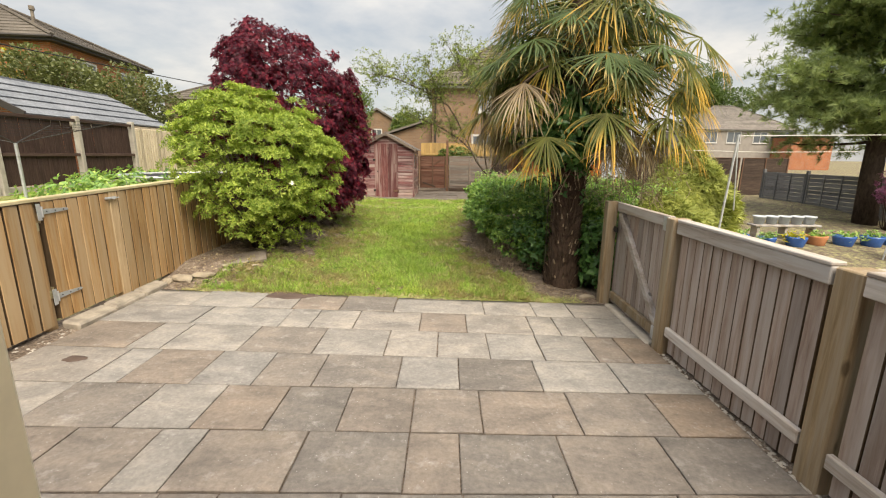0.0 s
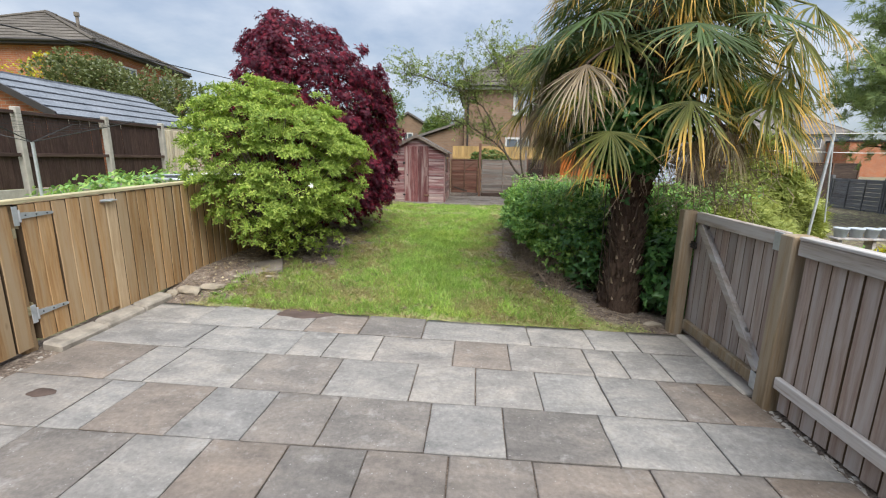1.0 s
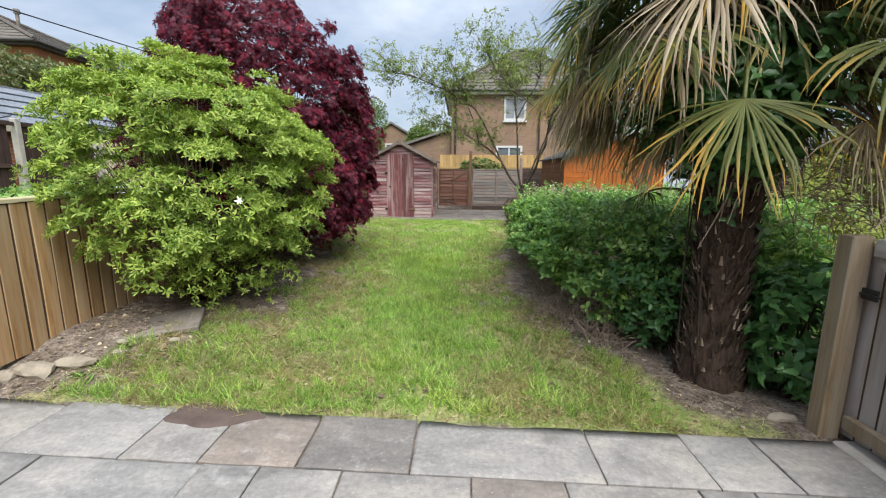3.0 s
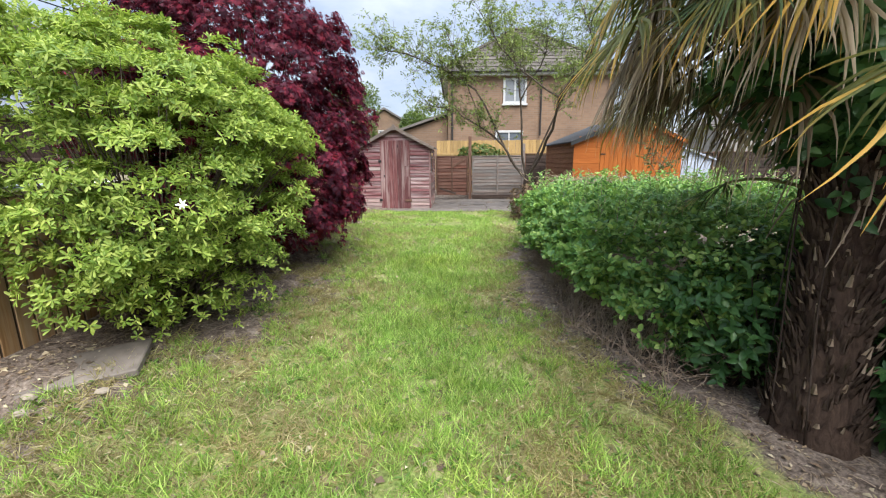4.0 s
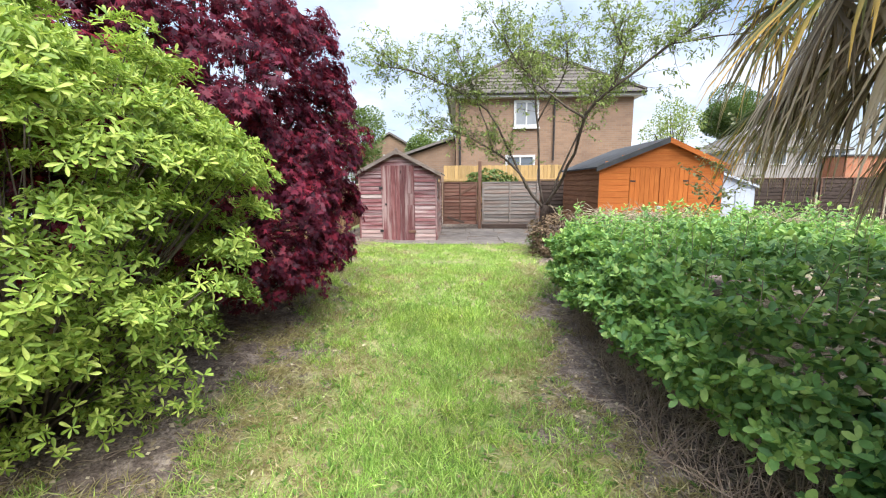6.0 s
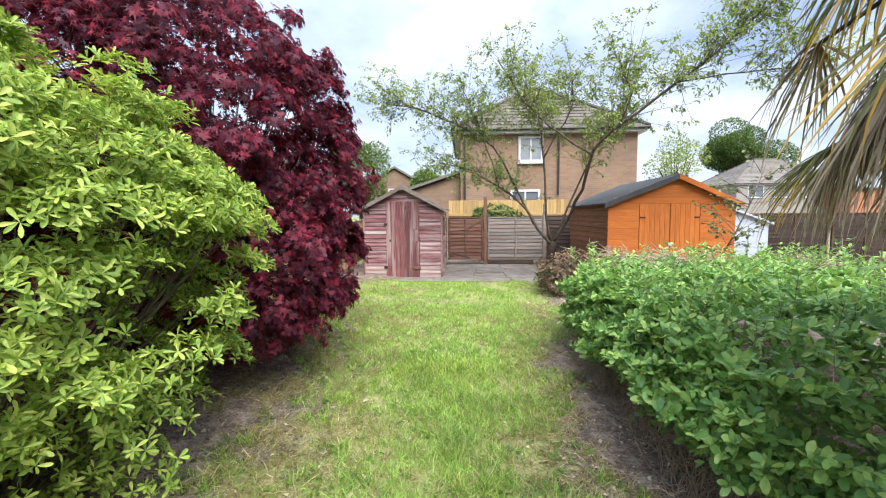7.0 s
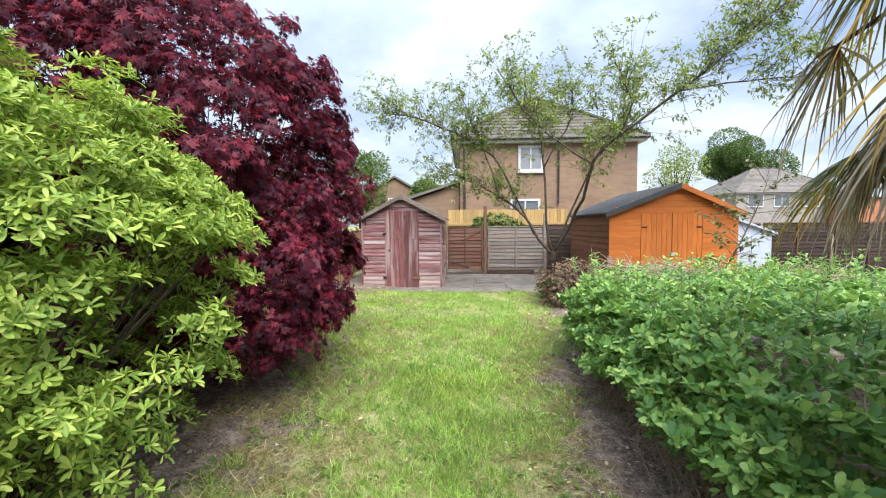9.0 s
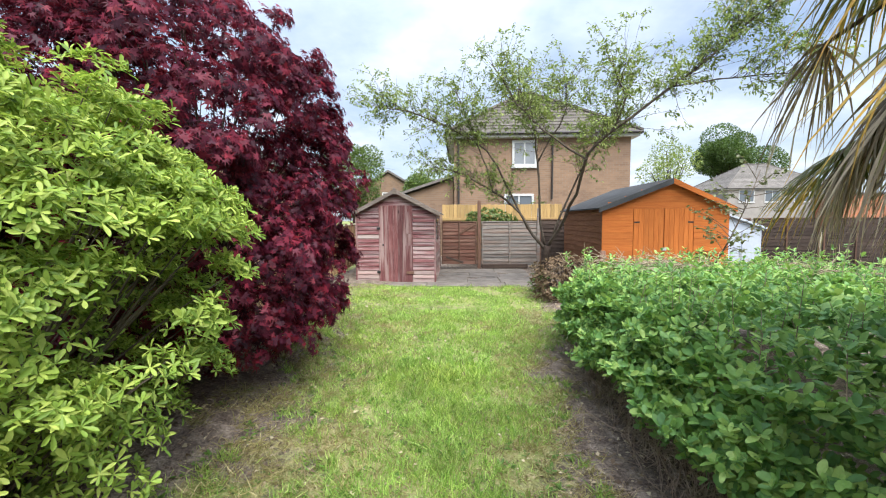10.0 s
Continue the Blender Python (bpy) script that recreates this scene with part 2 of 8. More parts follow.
def turf_blade():
    """Grass blades: each its own green, with drifts of yellower and darker turf."""
    k = Mat("grass_blade", 0.5, 0.3)
    c = k.ramp(k.island(), (0.0, (0.115, 0.225, 0.038)), (0.35, (0.22, 0.38, 0.064)), (0.7, (0.355, 0.52, 0.11)), (1.0, (0.5, 0.63, 0.19)))
    d = k.noise(k.co, 0.9, 4.0, 0.6)
    c = k.mix(k.grey(d, 0.46, 0.66, 0.0, 0.7), c, k.mix(1.0, c, (1.18, 1.0, 0.88), "MULTIPLY"))
    n = k.noise(k.co, 3.0, 4.0, 0.6)
    c = k.mix(1.0, c, k.grey(n, 0.3, 0.7, 0.68, 1.2), "MULTIPLY")
    k.colour(c)
    return k.leafy(0.38)


M = {}
M["stone"] = sandstone("grey_sandstone", False)
M["stone_warm"] = sandstone("brown_sandstone", True)
M["earth"] = ground_mat()
M["fence_new"] = wood("treated_pine", (0.26, 0.14, 0.057), (0.4, 0.245, 0.113), (0.52, 0.35, 0.18), "z", grey=(0.42, 0.31, 0.19), tint=0.22)
# near-black brown for board edges: shadow between fence boards, put into the colour
M["board_edge"] = wood("shaded_board_edge", (0.05, 0.034, 0.02), (0.085, 0.058, 0.035), (0.12, 0.085, 0.055), "z", knots=False)
M["post_pale"] = wood("planed_pine", (0.3, 0.21, 0.12), (0.43, 0.32, 0.2), (0.52, 0.41, 0.28), "z")
M["fence_cap"] = wood("capping_pine", (0.32, 0.28, 0.16), (0.46, 0.41, 0.26), (0.56, 0.5, 0.35), "y")
M["fence_old"] = wood("weathered_pine", (0.17, 0.124, 0.102), (0.27, 0.212, 0.182), (0.37, 0.312, 0.28), "z", grey=(0.34, 0.31, 0.295), tint=0.26)
M["rail_old"] = wood("weathered_rail", (0.22, 0.185, 0.155), (0.36, 0.32, 0.285), (0.48, 0.45, 0.42), "y", grey=(0.44, 0.43, 0.425))
M["post_old"] = wood("weathered_post", (0.14, 0.1, 0.058), (0.225, 0.168, 0.102), (0.32, 0.25, 0.165), "z", grey=(0.25, 0.215, 0.165))
M["red_lap"] = wood("faded_red_board", (0.085, 0.03, 0.034), (0.17, 0.066, 0.07), (0.27, 0.145, 0.145), "x", grey=(0.34, 0.265, 0.26), tint=0.28, flake=(0.45, 0.66))
M["red_door"] = wood("faded_red_plank", (0.08, 0.028, 0.03), (0.15, 0.058, 0.058), (0.23, 0.112, 0.108), "z", grey=(0.3, 0.22, 0.21), tint=0.28, flake=(0.46, 0.66))
M["pale_lap"] = wood("bleached_board", (0.22, 0.135, 0.125), (0.32, 0.225, 0.21), (0.42, 0.33, 0.31), "x", grey=(0.4, 0.33, 0.3), tint=0.2)
M["red_side"] = wood("faded_red_side_board", (0.17, 0.075, 0.065), (0.29, 0.15, 0.13), (0.38, 0.26, 0.23), "y", grey=(0.4, 0.33, 0.29), tint=0.3)
M["orange_lap"] = wood("orange_stained_board", (0.31, 0.085, 0.018), (0.42, 0.128, 0.027), (0.49, 0.17, 0.04), "x", knots=False, tint=0.12)
M["orange_door"] = wood("orange_stained_plank", (0.31, 0.088, 0.018), (0.43, 0.132, 0.027), (0.5, 0.175, 0.04), "z", knots=False, tint=0.12)
M["brown_lap"] = wood("brown_shed_board", (0.11, 0.045, 0.02), (0.19, 0.085, 0.04), (0.26, 0.13, 0.07), "y", knots=False, tint=0.15)
M["back_red"] = wood("red_brown_slat", (0.075, 0.032, 0.022), (0.145, 0.06, 0.042), (0.2, 0.1, 0.075), "x", grey=(0.17, 0.1, 0.075))
M["back_grey"] = wood("silvered_slat", (0.12, 0.11, 0.1), (0.22, 0.205, 0.188), (0.32, 0.305, 0.285), "x", grey=(0.2, 0.15, 0.125), tint=0.35)
M["back_dark"] = wood("dark_slat", (0.035, 0.024, 0.02), (0.065, 0.046, 0.037), (0.105, 0.078, 0.063), "x")
M["back_post"] = wood("brown_post", (0.08, 0.045, 0.032), (0.15, 0.085, 0.06), (0.22, 0.14, 0.1), "z")
M["dark_board"] = wood("dark_brown_board", (0.028, 0.016, 0.014), (0.055, 0.033, 0.028), (0.09, 0.06, 0.05), "z", tint=0.15)
M["dark_rail"] = wood("dark_brown_rail", (0.04, 0.024, 0.02), (0.07, 0.045, 0.038), (0.1, 0.07, 0.06), "y")
M["yellow_board"] = wood("fresh_yellow_board", (0.28, 0.18, 0.07), (0.4, 0.27, 0.11), (0.48, 0.34, 0.16), "z")
M["clad"] = wood("pale_cladding", (0.36, 0.3, 0.22), (0.5, 0.44, 0.34), (0.6, 0.54, 0.44), "z", knots=False)
M["grey_slat"] = wood("grey_fence_slat", (0.1, 0.105, 0.11), (0.17, 0.175, 0.185), (0.24, 0.25, 0.26), "y")
M["felt"] = plain("roofing_felt", (0.055, 0.056, 0.058), 0.95, 0.35, 3.0, bump=0.4)
M["felt_grey"] = plain("worn_felt", (0.17, 0.155, 0.14), 0.95, 0.35, 4.0, bump=0.4)
M["bargeboard"] = wood("grey_bargeboard", (0.13, 0.1, 0.085), (0.22, 0.18, 0.155), (0.32, 0.28, 0.25), "x")
M["conc"] = plain("concrete", (0.36, 0.33, 0.29), 0.92, 0.28, 5.0, bump=0.5)
M["kerb"] = plain("mossy_kerb", (0.27, 0.24, 0.2), 0.95, 0.4, 7.0, bump=0.8)
M["conc_old"] = plain("dirty_concrete", (0.165, 0.142, 0.12), 0.95, 0.5, 3.5, bump=0.6)
M["conc_post"] = plain("concrete_post", (0.36, 0.335, 0.295), 0.9, 0.2, 6.0, bump=0.3)
M["rock"] = plain("rubble_stone", (0.28, 0.24, 0.185), 0.9, 0.3, 9.0, bump=0.6)
M["pebble"] = plain("pebble", (0.36, 0.33, 0.29), 0.85, 0.35, 14.0, bump=0.4)
M["steel"] = plain("galvanised_steel", (0.5, 0.52, 0.54), 0.5, 0.2, 20.0, metal=0.6)
M["black_iron"] = plain("black_iron", (0.02, 0.02, 0.02), 0.55, 0.2, 20.0)
M["cable"] = plain("black_cable", (0.012, 0.012, 0.013), 0.6, 0.1, 20.0, bump=0)
M["line"] = plain("pale_line", (0.6, 0.6, 0.56), 0.6, 0.1, 20.0, bump=0)
M["buff_brick"] = brick("buff_brick", (0.235, 0.152, 0.1), (0.185, 0.12, 0.08), (0.21, 0.175, 0.14))
M["red_brick"] = brick("red_brick", (0.36, 0.135, 0.065), (0.28, 0.1, 0.05), (0.3, 0.25, 0.2))
M["grey_render"] = plain("grey_render", (0.26, 0.24, 0.22), 0.9, 0.15, 2.0)
M["tile_brown"] = roof_mat("brown_tiles", (0.075, 0.065, 0.055), (0.13, 0.115, 0.098))
M["tile_slate"] = roof_mat("slate_grey_sheets", (0.125, 0.14, 0.16), (0.2, 0.215, 0.24))
M["tile_grey"] = roof_mat("grey_tiles", (0.115, 0.105, 0.095), (0.19, 0.172, 0.155))
M["white_pvc"] = plain("white_upvc", (0.5, 0.5, 0.49), 0.35, 0.04, 4.0, bump=0)
M["cream_pvc"] = plain("cream_upvc", (0.66, 0.57, 0.40), 0.4, 0.06, 4.0, bump=0)
M["dark_gutter"] = plain("dark_gutter", (0.035, 0.03, 0.028), 0.5, 0.15, 5.0, bump=0)
M["grey_shed"] = plain("pale_blue_grey_metal", (0.42, 0.46, 0.54), 0.55, 0.08, 3.0)
M["blue_pot"] = plain("blue_glaze", (0.03, 0.1, 0.32), 0.25, 0.2, 5.0, spec=0.5)
M["terracotta"] = plain("terracotta", (0.4, 0.17, 0.08), 0.85, 0.2, 6.0)
M["white_pot"] = plain("pale_planter", (0.42, 0.46, 0.5), 0.5, 0.08, 5.0)
M["paving_pale"] = plain("pale_paving", (0.38, 0.34, 0.285), 0.85, 0.15, 2.0)
M["mud"] = plain("damp_mud", (0.085, 0.06, 0.05), 0.8, 0.35, 9.0, bump=0.6)
M["glass"] = Mat("window_glass", 0.06, 0.6).colour((0.1, 0.115, 0.13)).m
M["curtain"] = plain("net_curtain", (0.22, 0.235, 0.25), 0.8, 0.1, 5.0, bump=0)

M["bush_leaf"] = leaf("bright_green_leaf", [(0.14, 0.23, 0.042), (0.25, 0.365, 0.066), (0.37, 0.475, 0.1), (0.5, 0.58, 0.155)], 0.45, 0.42, 0.25)
M["maple_leaf"] = leaf("dark_red_leaf", [(0.048, 0.011, 0.026), (0.09, 0.014, 0.036), (0.15, 0.017, 0.042), (0.28, 0.026, 0.054)], 0.5, 0.45, 0.25)
M["hedge_leaf"] = leaf("hedge_leaf", [(0.12, 0.25, 0.085), (0.2, 0.375, 0.115), (0.31, 0.49, 0.14), (0.45, 0.6, 0.19)], 0.42, 0.35, 0.3)
M["ivy_leaf"] = leaf("dark_ivy_leaf", [(0.04, 0.105, 0.035), (0.07, 0.17, 0.055), (0.13, 0.26, 0.085)], 0.35)
M["cherry_leaf"] = leaf("spring_leaf", [(0.16, 0.22, 0.075), (0.25, 0.33, 0.105), (0.37, 0.43, 0.15)], 0.42, 0.45)
M["tree_leaf"] = leaf("far_leaf", [(0.08, 0.125, 0.035), (0.125, 0.185, 0.05), (0.18, 0.25, 0.075)])
M["dark_tree"] = leaf("dark_far_leaf", [(0.055, 0.1, 0.028), (0.09, 0.15, 0.04), (0.14, 0.21, 0.06)])
M["olive_leaf"] = leaf("olive_leaf", [(0.1, 0.125, 0.05), (0.15, 0.175, 0.075), (0.21, 0.225, 0.11)])
M["yellow_leaf"] = leaf("yellow_blossom", [(0.4, 0.34, 0.02), (0.55, 0.46, 0.03), (0.3, 0.36, 0.04)])
M["conifer"] = leaf("feathery_conifer", [(0.2, 0.25, 0.06), (0.3, 0.34, 0.09), (0.4, 0.43, 0.13)], 0.6)
M["pine"] = leaf("pine_needle", [(0.17, 0.24, 0.1), (0.26, 0.34, 0.14), (0.36, 0.43, 0.2)], 0.6, 0.5)
M["brown_leaf"] = leaf("withered_leaf", [(0.1, 0.062, 0.04), (0.17, 0.11, 0.07), (0.23, 0.165, 0.1)], 0.7, 0.2)
M["litter"] = leaf("leaf_litter", [(0.09, 0.06, 0.045), (0.18, 0.125, 0.09), (0.32, 0.25, 0.17), (0.52, 0.45, 0.34)], 0.8, 0.1)
M["grass"] = turf_blade()
M["dry_grass"] = leaf("dry_grass_blade", [(0.2, 0.16, 0.08), (0.33, 0.27, 0.14), (0.27, 0.27, 0.09), (0.52, 0.45, 0.28)], 0.7, 0.25)
M["weed"] = leaf("broad_weed", [(0.08, 0.16, 0.03), (0.14, 0.25, 0.045)], 0.5)
M["lilac"] = leaf("lilac_flower", [(0.25, 0.08, 0.2), (0.4, 0.16, 0.33)], 0.6)
M["petal"] = Mat("white_petal", 0.6).colour((0.8, 0.8, 0.75)).m
M["twig"] = bark_mat("dry_twig", (0.17, 0.125, 0.09), (0.42, 0.33, 0.25), 20)
M["dead_stem"] = bark_mat("bleached_stem", (0.24, 0.18, 0.12), (0.42, 0.34, 0.25), 20)
M["bark"] = bark_mat("grey_bark", (0.05, 0.04, 0.032), (0.15, 0.12, 0.095))
M["bark_dark"] = bark_mat("dark_bark", (0.025, 0.018, 0.014), (0.08, 0.06, 0.048))
M["palm_trunk"] = bark_mat("fibrous_palm_trunk", (0.02, 0.013, 0.01), (0.1, 0.068, 0.05), 26)
M["old_fibre"] = bark_mat("old_palm_fibre", (0.028, 0.019, 0.014), (0.14, 0.1, 0.076), 22)
M["frond_green"] = frond_mat("green_palm_frond", (0.085, 0.13, 0.045), (0.38, 0.3, 0.12), 0.9)
M["frond_yellow"] = frond_mat("yellowing_palm_frond", (0.16, 0.175, 0.045), (0.56, 0.34, 0.07), 0.62)
M["frond_dead"] = frond_mat("withered_palm_frond", (0.24, 0.18, 0.11), (0.5, 0.41, 0.29), 0.4)
M["frond_old"] = frond_mat("dark_old_palm_frond", (0.06, 0.046, 0.032), (0.24, 0.18, 0.12), 0.5)
M["petiole"] = plain("palm_stalk", (0.12, 0.13, 0.04), 0.6, 0.3, 8.0)


# ---- building helpers ----
ORIGIN = {}


class Build:
    """Collects vertices and faces of one mesh, in world coordinates."""

    def __init__(self):
        self.v, self.f, self.a = [], [], []

    def add(self, verts, faces):
        n = len(self.v)
        self.v += [tuple(p) for p in verts]
        self.f += [tuple(i + n for i in f) for f in faces]
        return self

    def box(self, x0, x1, y0, y1, z0, z1, b=0.004, m=None):
        """A box with chamfered edges, moved by m."""
        c = ((x0 + x1) / 2, (y0 + y1) / 2, (z0 + z1) / 2)
        h = ((x1 - x0) / 2, (y1 - y0) / 2, (z1 - z0) / 2)
        b = min(b, *(q * 0.45 for q in h))
        idx, vs = {}, []
        for s in ((i, j, k) for i in (-1, 1) for j in (-1, 1) for k in (-1, 1)):
            for ax in range(3):
                idx[s, ax] = len(vs)
                vs.append([c[q] + s[q] * (h[q] - (0 if q == ax else b)) for q in range(3)])
        fs = []
        for ax in range(3):
            o, p = [q for q in range(3) if q != ax]
            for s in (-1, 1):
                ring = []
                for so, sp in ((-1, -1), (1, -1), (1, 1), (-1, 1)):
                    k = [0, 0, 0]
                    k[ax], k[o], k[p] = s, so, sp
                    ring.append(idx[tuple(k), ax])
                fs.append(ring)
            for so in (-1, 1):
                for sp in (-1, 1):
                    k0, k1 = [0, 0, 0], [0, 0, 0]
                    k0[o], k0[p], k0[ax], k1[o], k1[p], k1[ax] = so, sp, -1, so, sp, 1
                    fs.append([idx[tuple(k0), o], idx[tuple(k1), o], idx[tuple(k1), p], idx[tuple(k0), p]])
        for s in ((i, j, k) for i in (-1, 1) for j in (-1, 1) for k in (-1, 1)):
            fs.append([idx[s, 0], idx[s, 1], idx[s, 2]])
        V = [Vector(p) for p in vs]
        C = Vector(c)
        out = []
        for f in fs:
            n = (V[f[1]] - V[f[0]]).cross(V[f[2]] - V[f[0]])
            mid = sum((V[i] for i in f), Vector()) / len(f) - C
            out.append(f if n.dot(mid) > 0 else f[::-1])
        if m is not None:
            V = [m @ p for p in V]
        return self.add(V, out)

    def prism(self, poly, lo, hi, axis="y"):
        """A polygon, given in the two other axes, drawn out along one axis from lo to hi."""
        n = len(poly)

        def at(p, q):
            return {"x": (q, p[0], p[1]), "y": (p[0], q, p[1]), "z": (p[0], p[1], q)}[axis]
        vs = [at(p, lo) for p in poly] + [at(p, hi) for p in poly]
        fs = [list(range(n)), list(range(2 * n - 1, n - 1, -1))] + [[i, i + n, (i + 1) % n + n, (i + 1) % n] for i in range(n)]
        V = [Vector(p) for p in vs]
        C = sum(V, Vector()) / len(V)
        out = []
        for f in fs:
            nn = (V[f[1]] - V[f[0]]).cross(V[f[2]] - V[f[0]])
            mid = sum((V[i] for i in f), Vector()) / len(f) - C
            out.append(f if nn.dot(mid) > 0 else f[::-1])
        return self.add(vs, out)

    def tube(self, pts, radii, n=6, cap=True):
        pts = [Vector(p) for p in pts]
        if not hasattr(radii, "__len__"):
            radii = [radii] * len(pts)
        vs, fs = [], []
        side = None
        for i, p in enumerate(pts):
            d = (pts[min(i + 1, len(pts) - 1)] - pts[max(i - 1, 0)]).normalized()
            if side is None:
                side = d.cross(Vector((0, 0, 1)))
                if side.length < 0.05:
                    side = d.cross(Vector((0, 1, 0)))
            side = (side - d * side.dot(d)).normalized()
            up = d.cross(side)
            for k in range(n):
                a = 2 * math.pi * k / n
                vs.append(p + (side * math.cos(a) + up * math.sin(a)) * radii[i])
        for i in range(len(pts) - 1):
            for k in range(n):
                fs.append([i * n + k, i * n + (k + 1) % n, (i + 1) * n + (k + 1) % n, (i + 1) * n + k])
        if cap:
            fs += [list(range(n))[::-1], [(len(pts) - 1) * n + k for k in range(n)]]
        return self.add(vs, fs)

    def lathe(self, prof, centre, n=14):
        cx, cy, cz = centre
        vs, fs = [], []
        for r, z in prof:
            for k in range(n):
                a = 2 * math.pi * k / n
                vs.append((cx + r * math.cos(a), cy + r * math.sin(a), cz + z))
        for i in range(len(prof) - 1):
            for k in range(n):
                fs.append([i * n + k, i * n + (k + 1) % n, (i + 1) * n + (k + 1) % n, (i + 1) * n + k])
        fs.append([(len(prof) - 1) * n + k for k in range(n)])
        fs.append(list(range(n))[::-1])
        return self.add(vs, fs)


def mesh(name, b, origin=(0, 0, 0), smooth=False):
    me = bpy.data.meshes.new(name)
    o = origin
    me.from_pydata([(x - o[0], y - o[1], z - o[2]) for x, y, z in b.v], [], b.f)
    if smooth:
        me.polygons.foreach_set("use_smooth", [True] * len(me.polygons))
    me.update()
    return me


def thing(name, at, label, category, group="", kind=""):
    ob = new(name)
    ob.location = at
    ob.empty_display_size = 0.2
    ORIGIN[ob] = Vector(at)
    return tagged(ob, label, category, group, kind)


def part(name, b, material, parent, label="", smooth=False, kind=""):
    """Links what b holds as one mesh under a thing or a part."""
    o = ORIGIN[parent]
    ob = new(name, mesh(name, b, o, smooth))
    ob.data.materials.append(material)
    ob.parent = parent
    ORIGIN[ob] = o
    return tagged(ob, label, "", "", kind)


def solid(name, b, material, label, category, at=(0, 0, 0), group="", kind="", smooth=False):
    """A thing that is one mesh."""
    ob = new(name, mesh(name, b, at, smooth))
    ob.location = at
    ob.data.materials.append(material)
    ORIGIN[ob] = Vector(at)
    return tagged(ob, label, category, group, kind)


def piece(name, me, parent, at, turn=(0, 0, 0), scale=(1, 1, 1)):
    """One of many alike pieces: an object of its own on a shared mesh."""
    ob = new(name, me)
    ob.parent = parent
    ob.matrix_basis = Matrix.LocRotScale(Vector(at) - ORIGIN[parent], Euler(turn), scale)
    return ob


def smooth01(t):
    t = min(1.0, max(0.0, t))
    return t * t * (3 - 2 * t)


def interp(x, xs, ys):
    return float(np.interp(x, xs, ys))


rng = np.random.default_rng(7)
rnd = random.Random(11)


# ---- ground ----
def gz(x, y):
    """The height of the ground."""
    base = interp(y, [-5, 4.7, 5.8, 8, 10, 13, 40], [0, 0, 0.05, 0.13, 0.2, 0.2, 0.25])
    tilt = -0.02 * min(2.4, max(-3.2, x)) * (1 - smooth01((y - 4.7) / 2))
    left = 0.15 * smooth01((-1.3 - x) / 1.2) * smooth01((y - 4.85) / 0.7) * (1 - 0.6 * smooth01((y - 9) / 4))
    right = -0.16 * smooth01((x - 2.45) / 0.9) * (1 - smooth01((y - 6) / 3)) - 0.25 * smooth01((x - 5) / 2) * (1 - smooth01((y - 10) / 4))
    far_left = 0.45 * smooth01((-3.4 - x) / 3.5)
    return base + tilt + left + right + far_left


def micro(x, y):
    """Small unevenness of the soil."""
    return noise.noise((x * 1.7, y * 1.7, 3.1)) * 0.015 + noise.noise((x * 6, y * 6, 1.0)) * 0.006


def lawn_left(y):
    return interp(y, [4.7, 5.28, 6.2, 7.5, 8.5, 9.9, 12, 13.7], [-2.45, -2.1, -1.5, -1.42, -1.6, -1.85, -2.2, -2.6])


def lawn_right(y):
    return interp(y, [4.7, 5.3, 5.75, 6.7, 7.3, 8.7, 10, 12, 13.4], [1.85, 1.3, 0.8, 0.42, 0.4, 0.55, 0.95, 1.2, 1.3])


def lawn_at(x, y):
    """1 on the turf, 0 on bare soil, between them near the edges."""
    if y < 4.66:
        return 0.0 if -3.3 < x < 2.6 else 0.6
    if y > 13.75 and -3.3 < x < 6:
        return 0.25
    if x < -3.15:
        return 0.9
    if x > 4.5:
        return 0.42
    a = min((x - lawn_left(y)) * 0.8, (lawn_right(y) - x) * 1.2, (y - 4.6) * 3.0)
    a += 0.42 * noise.noise((x * 2.1, y * 2.1, 5.0)) + 0.32 * noise.noise((x * 5.5, y * 5.5, 8.0)) if a < 0.9 else 0.0
    return min(1.0, max(0.0, 0.5 + a))


def make_ground():
    xs = sorted(set([round(v, 3) for v in np.arange(-4, 4.61, 0.1)] + [-400, -150, -60, -30, -20, -14, -11, -9, -8, -7, -6, -5.2, -4.5]
                    + [5.2, 6, 7, 8, 9, 10, 12, 14, 18, 26, 40, 80, 180, 400]))
    ys = sorted(set([round(v, 3) for v in np.arange(-2, 18.01, 0.1)] + [-400, -150, -50, -20, -10, -6, -4, -3] + [19, 20, 22, 25, 30, 40, 60, 100, 200, 600]))
    vs, lawn = [], []
    for y in ys:
        for x in xs:
            z = gz(x, y)
            on_patio = -2.98 < x < 2.3 and y < 4.7
            z += -0.014 if on_patio else micro(x, y)
            vs.append((x, y, z))
            lawn.append(lawn_at(x, y))
    w = len(xs)
    b = Build()
    b.v = vs
    b.f = [(j * w + i, j * w + i + 1, (j + 1) * w + i + 1, (j + 1) * w + i) for j in range(len(ys) - 1) for i in range(w - 1)]
    ob = solid("ground", b, M["earth"], "garden ground of patchy grass with bare brown soil borders", "ground", kind="structure", smooth=True)
    at = ob.data.attributes.new("lawn", "FLOAT", "POINT")
    at.data.foreach_set("value", lawn)


make_ground()


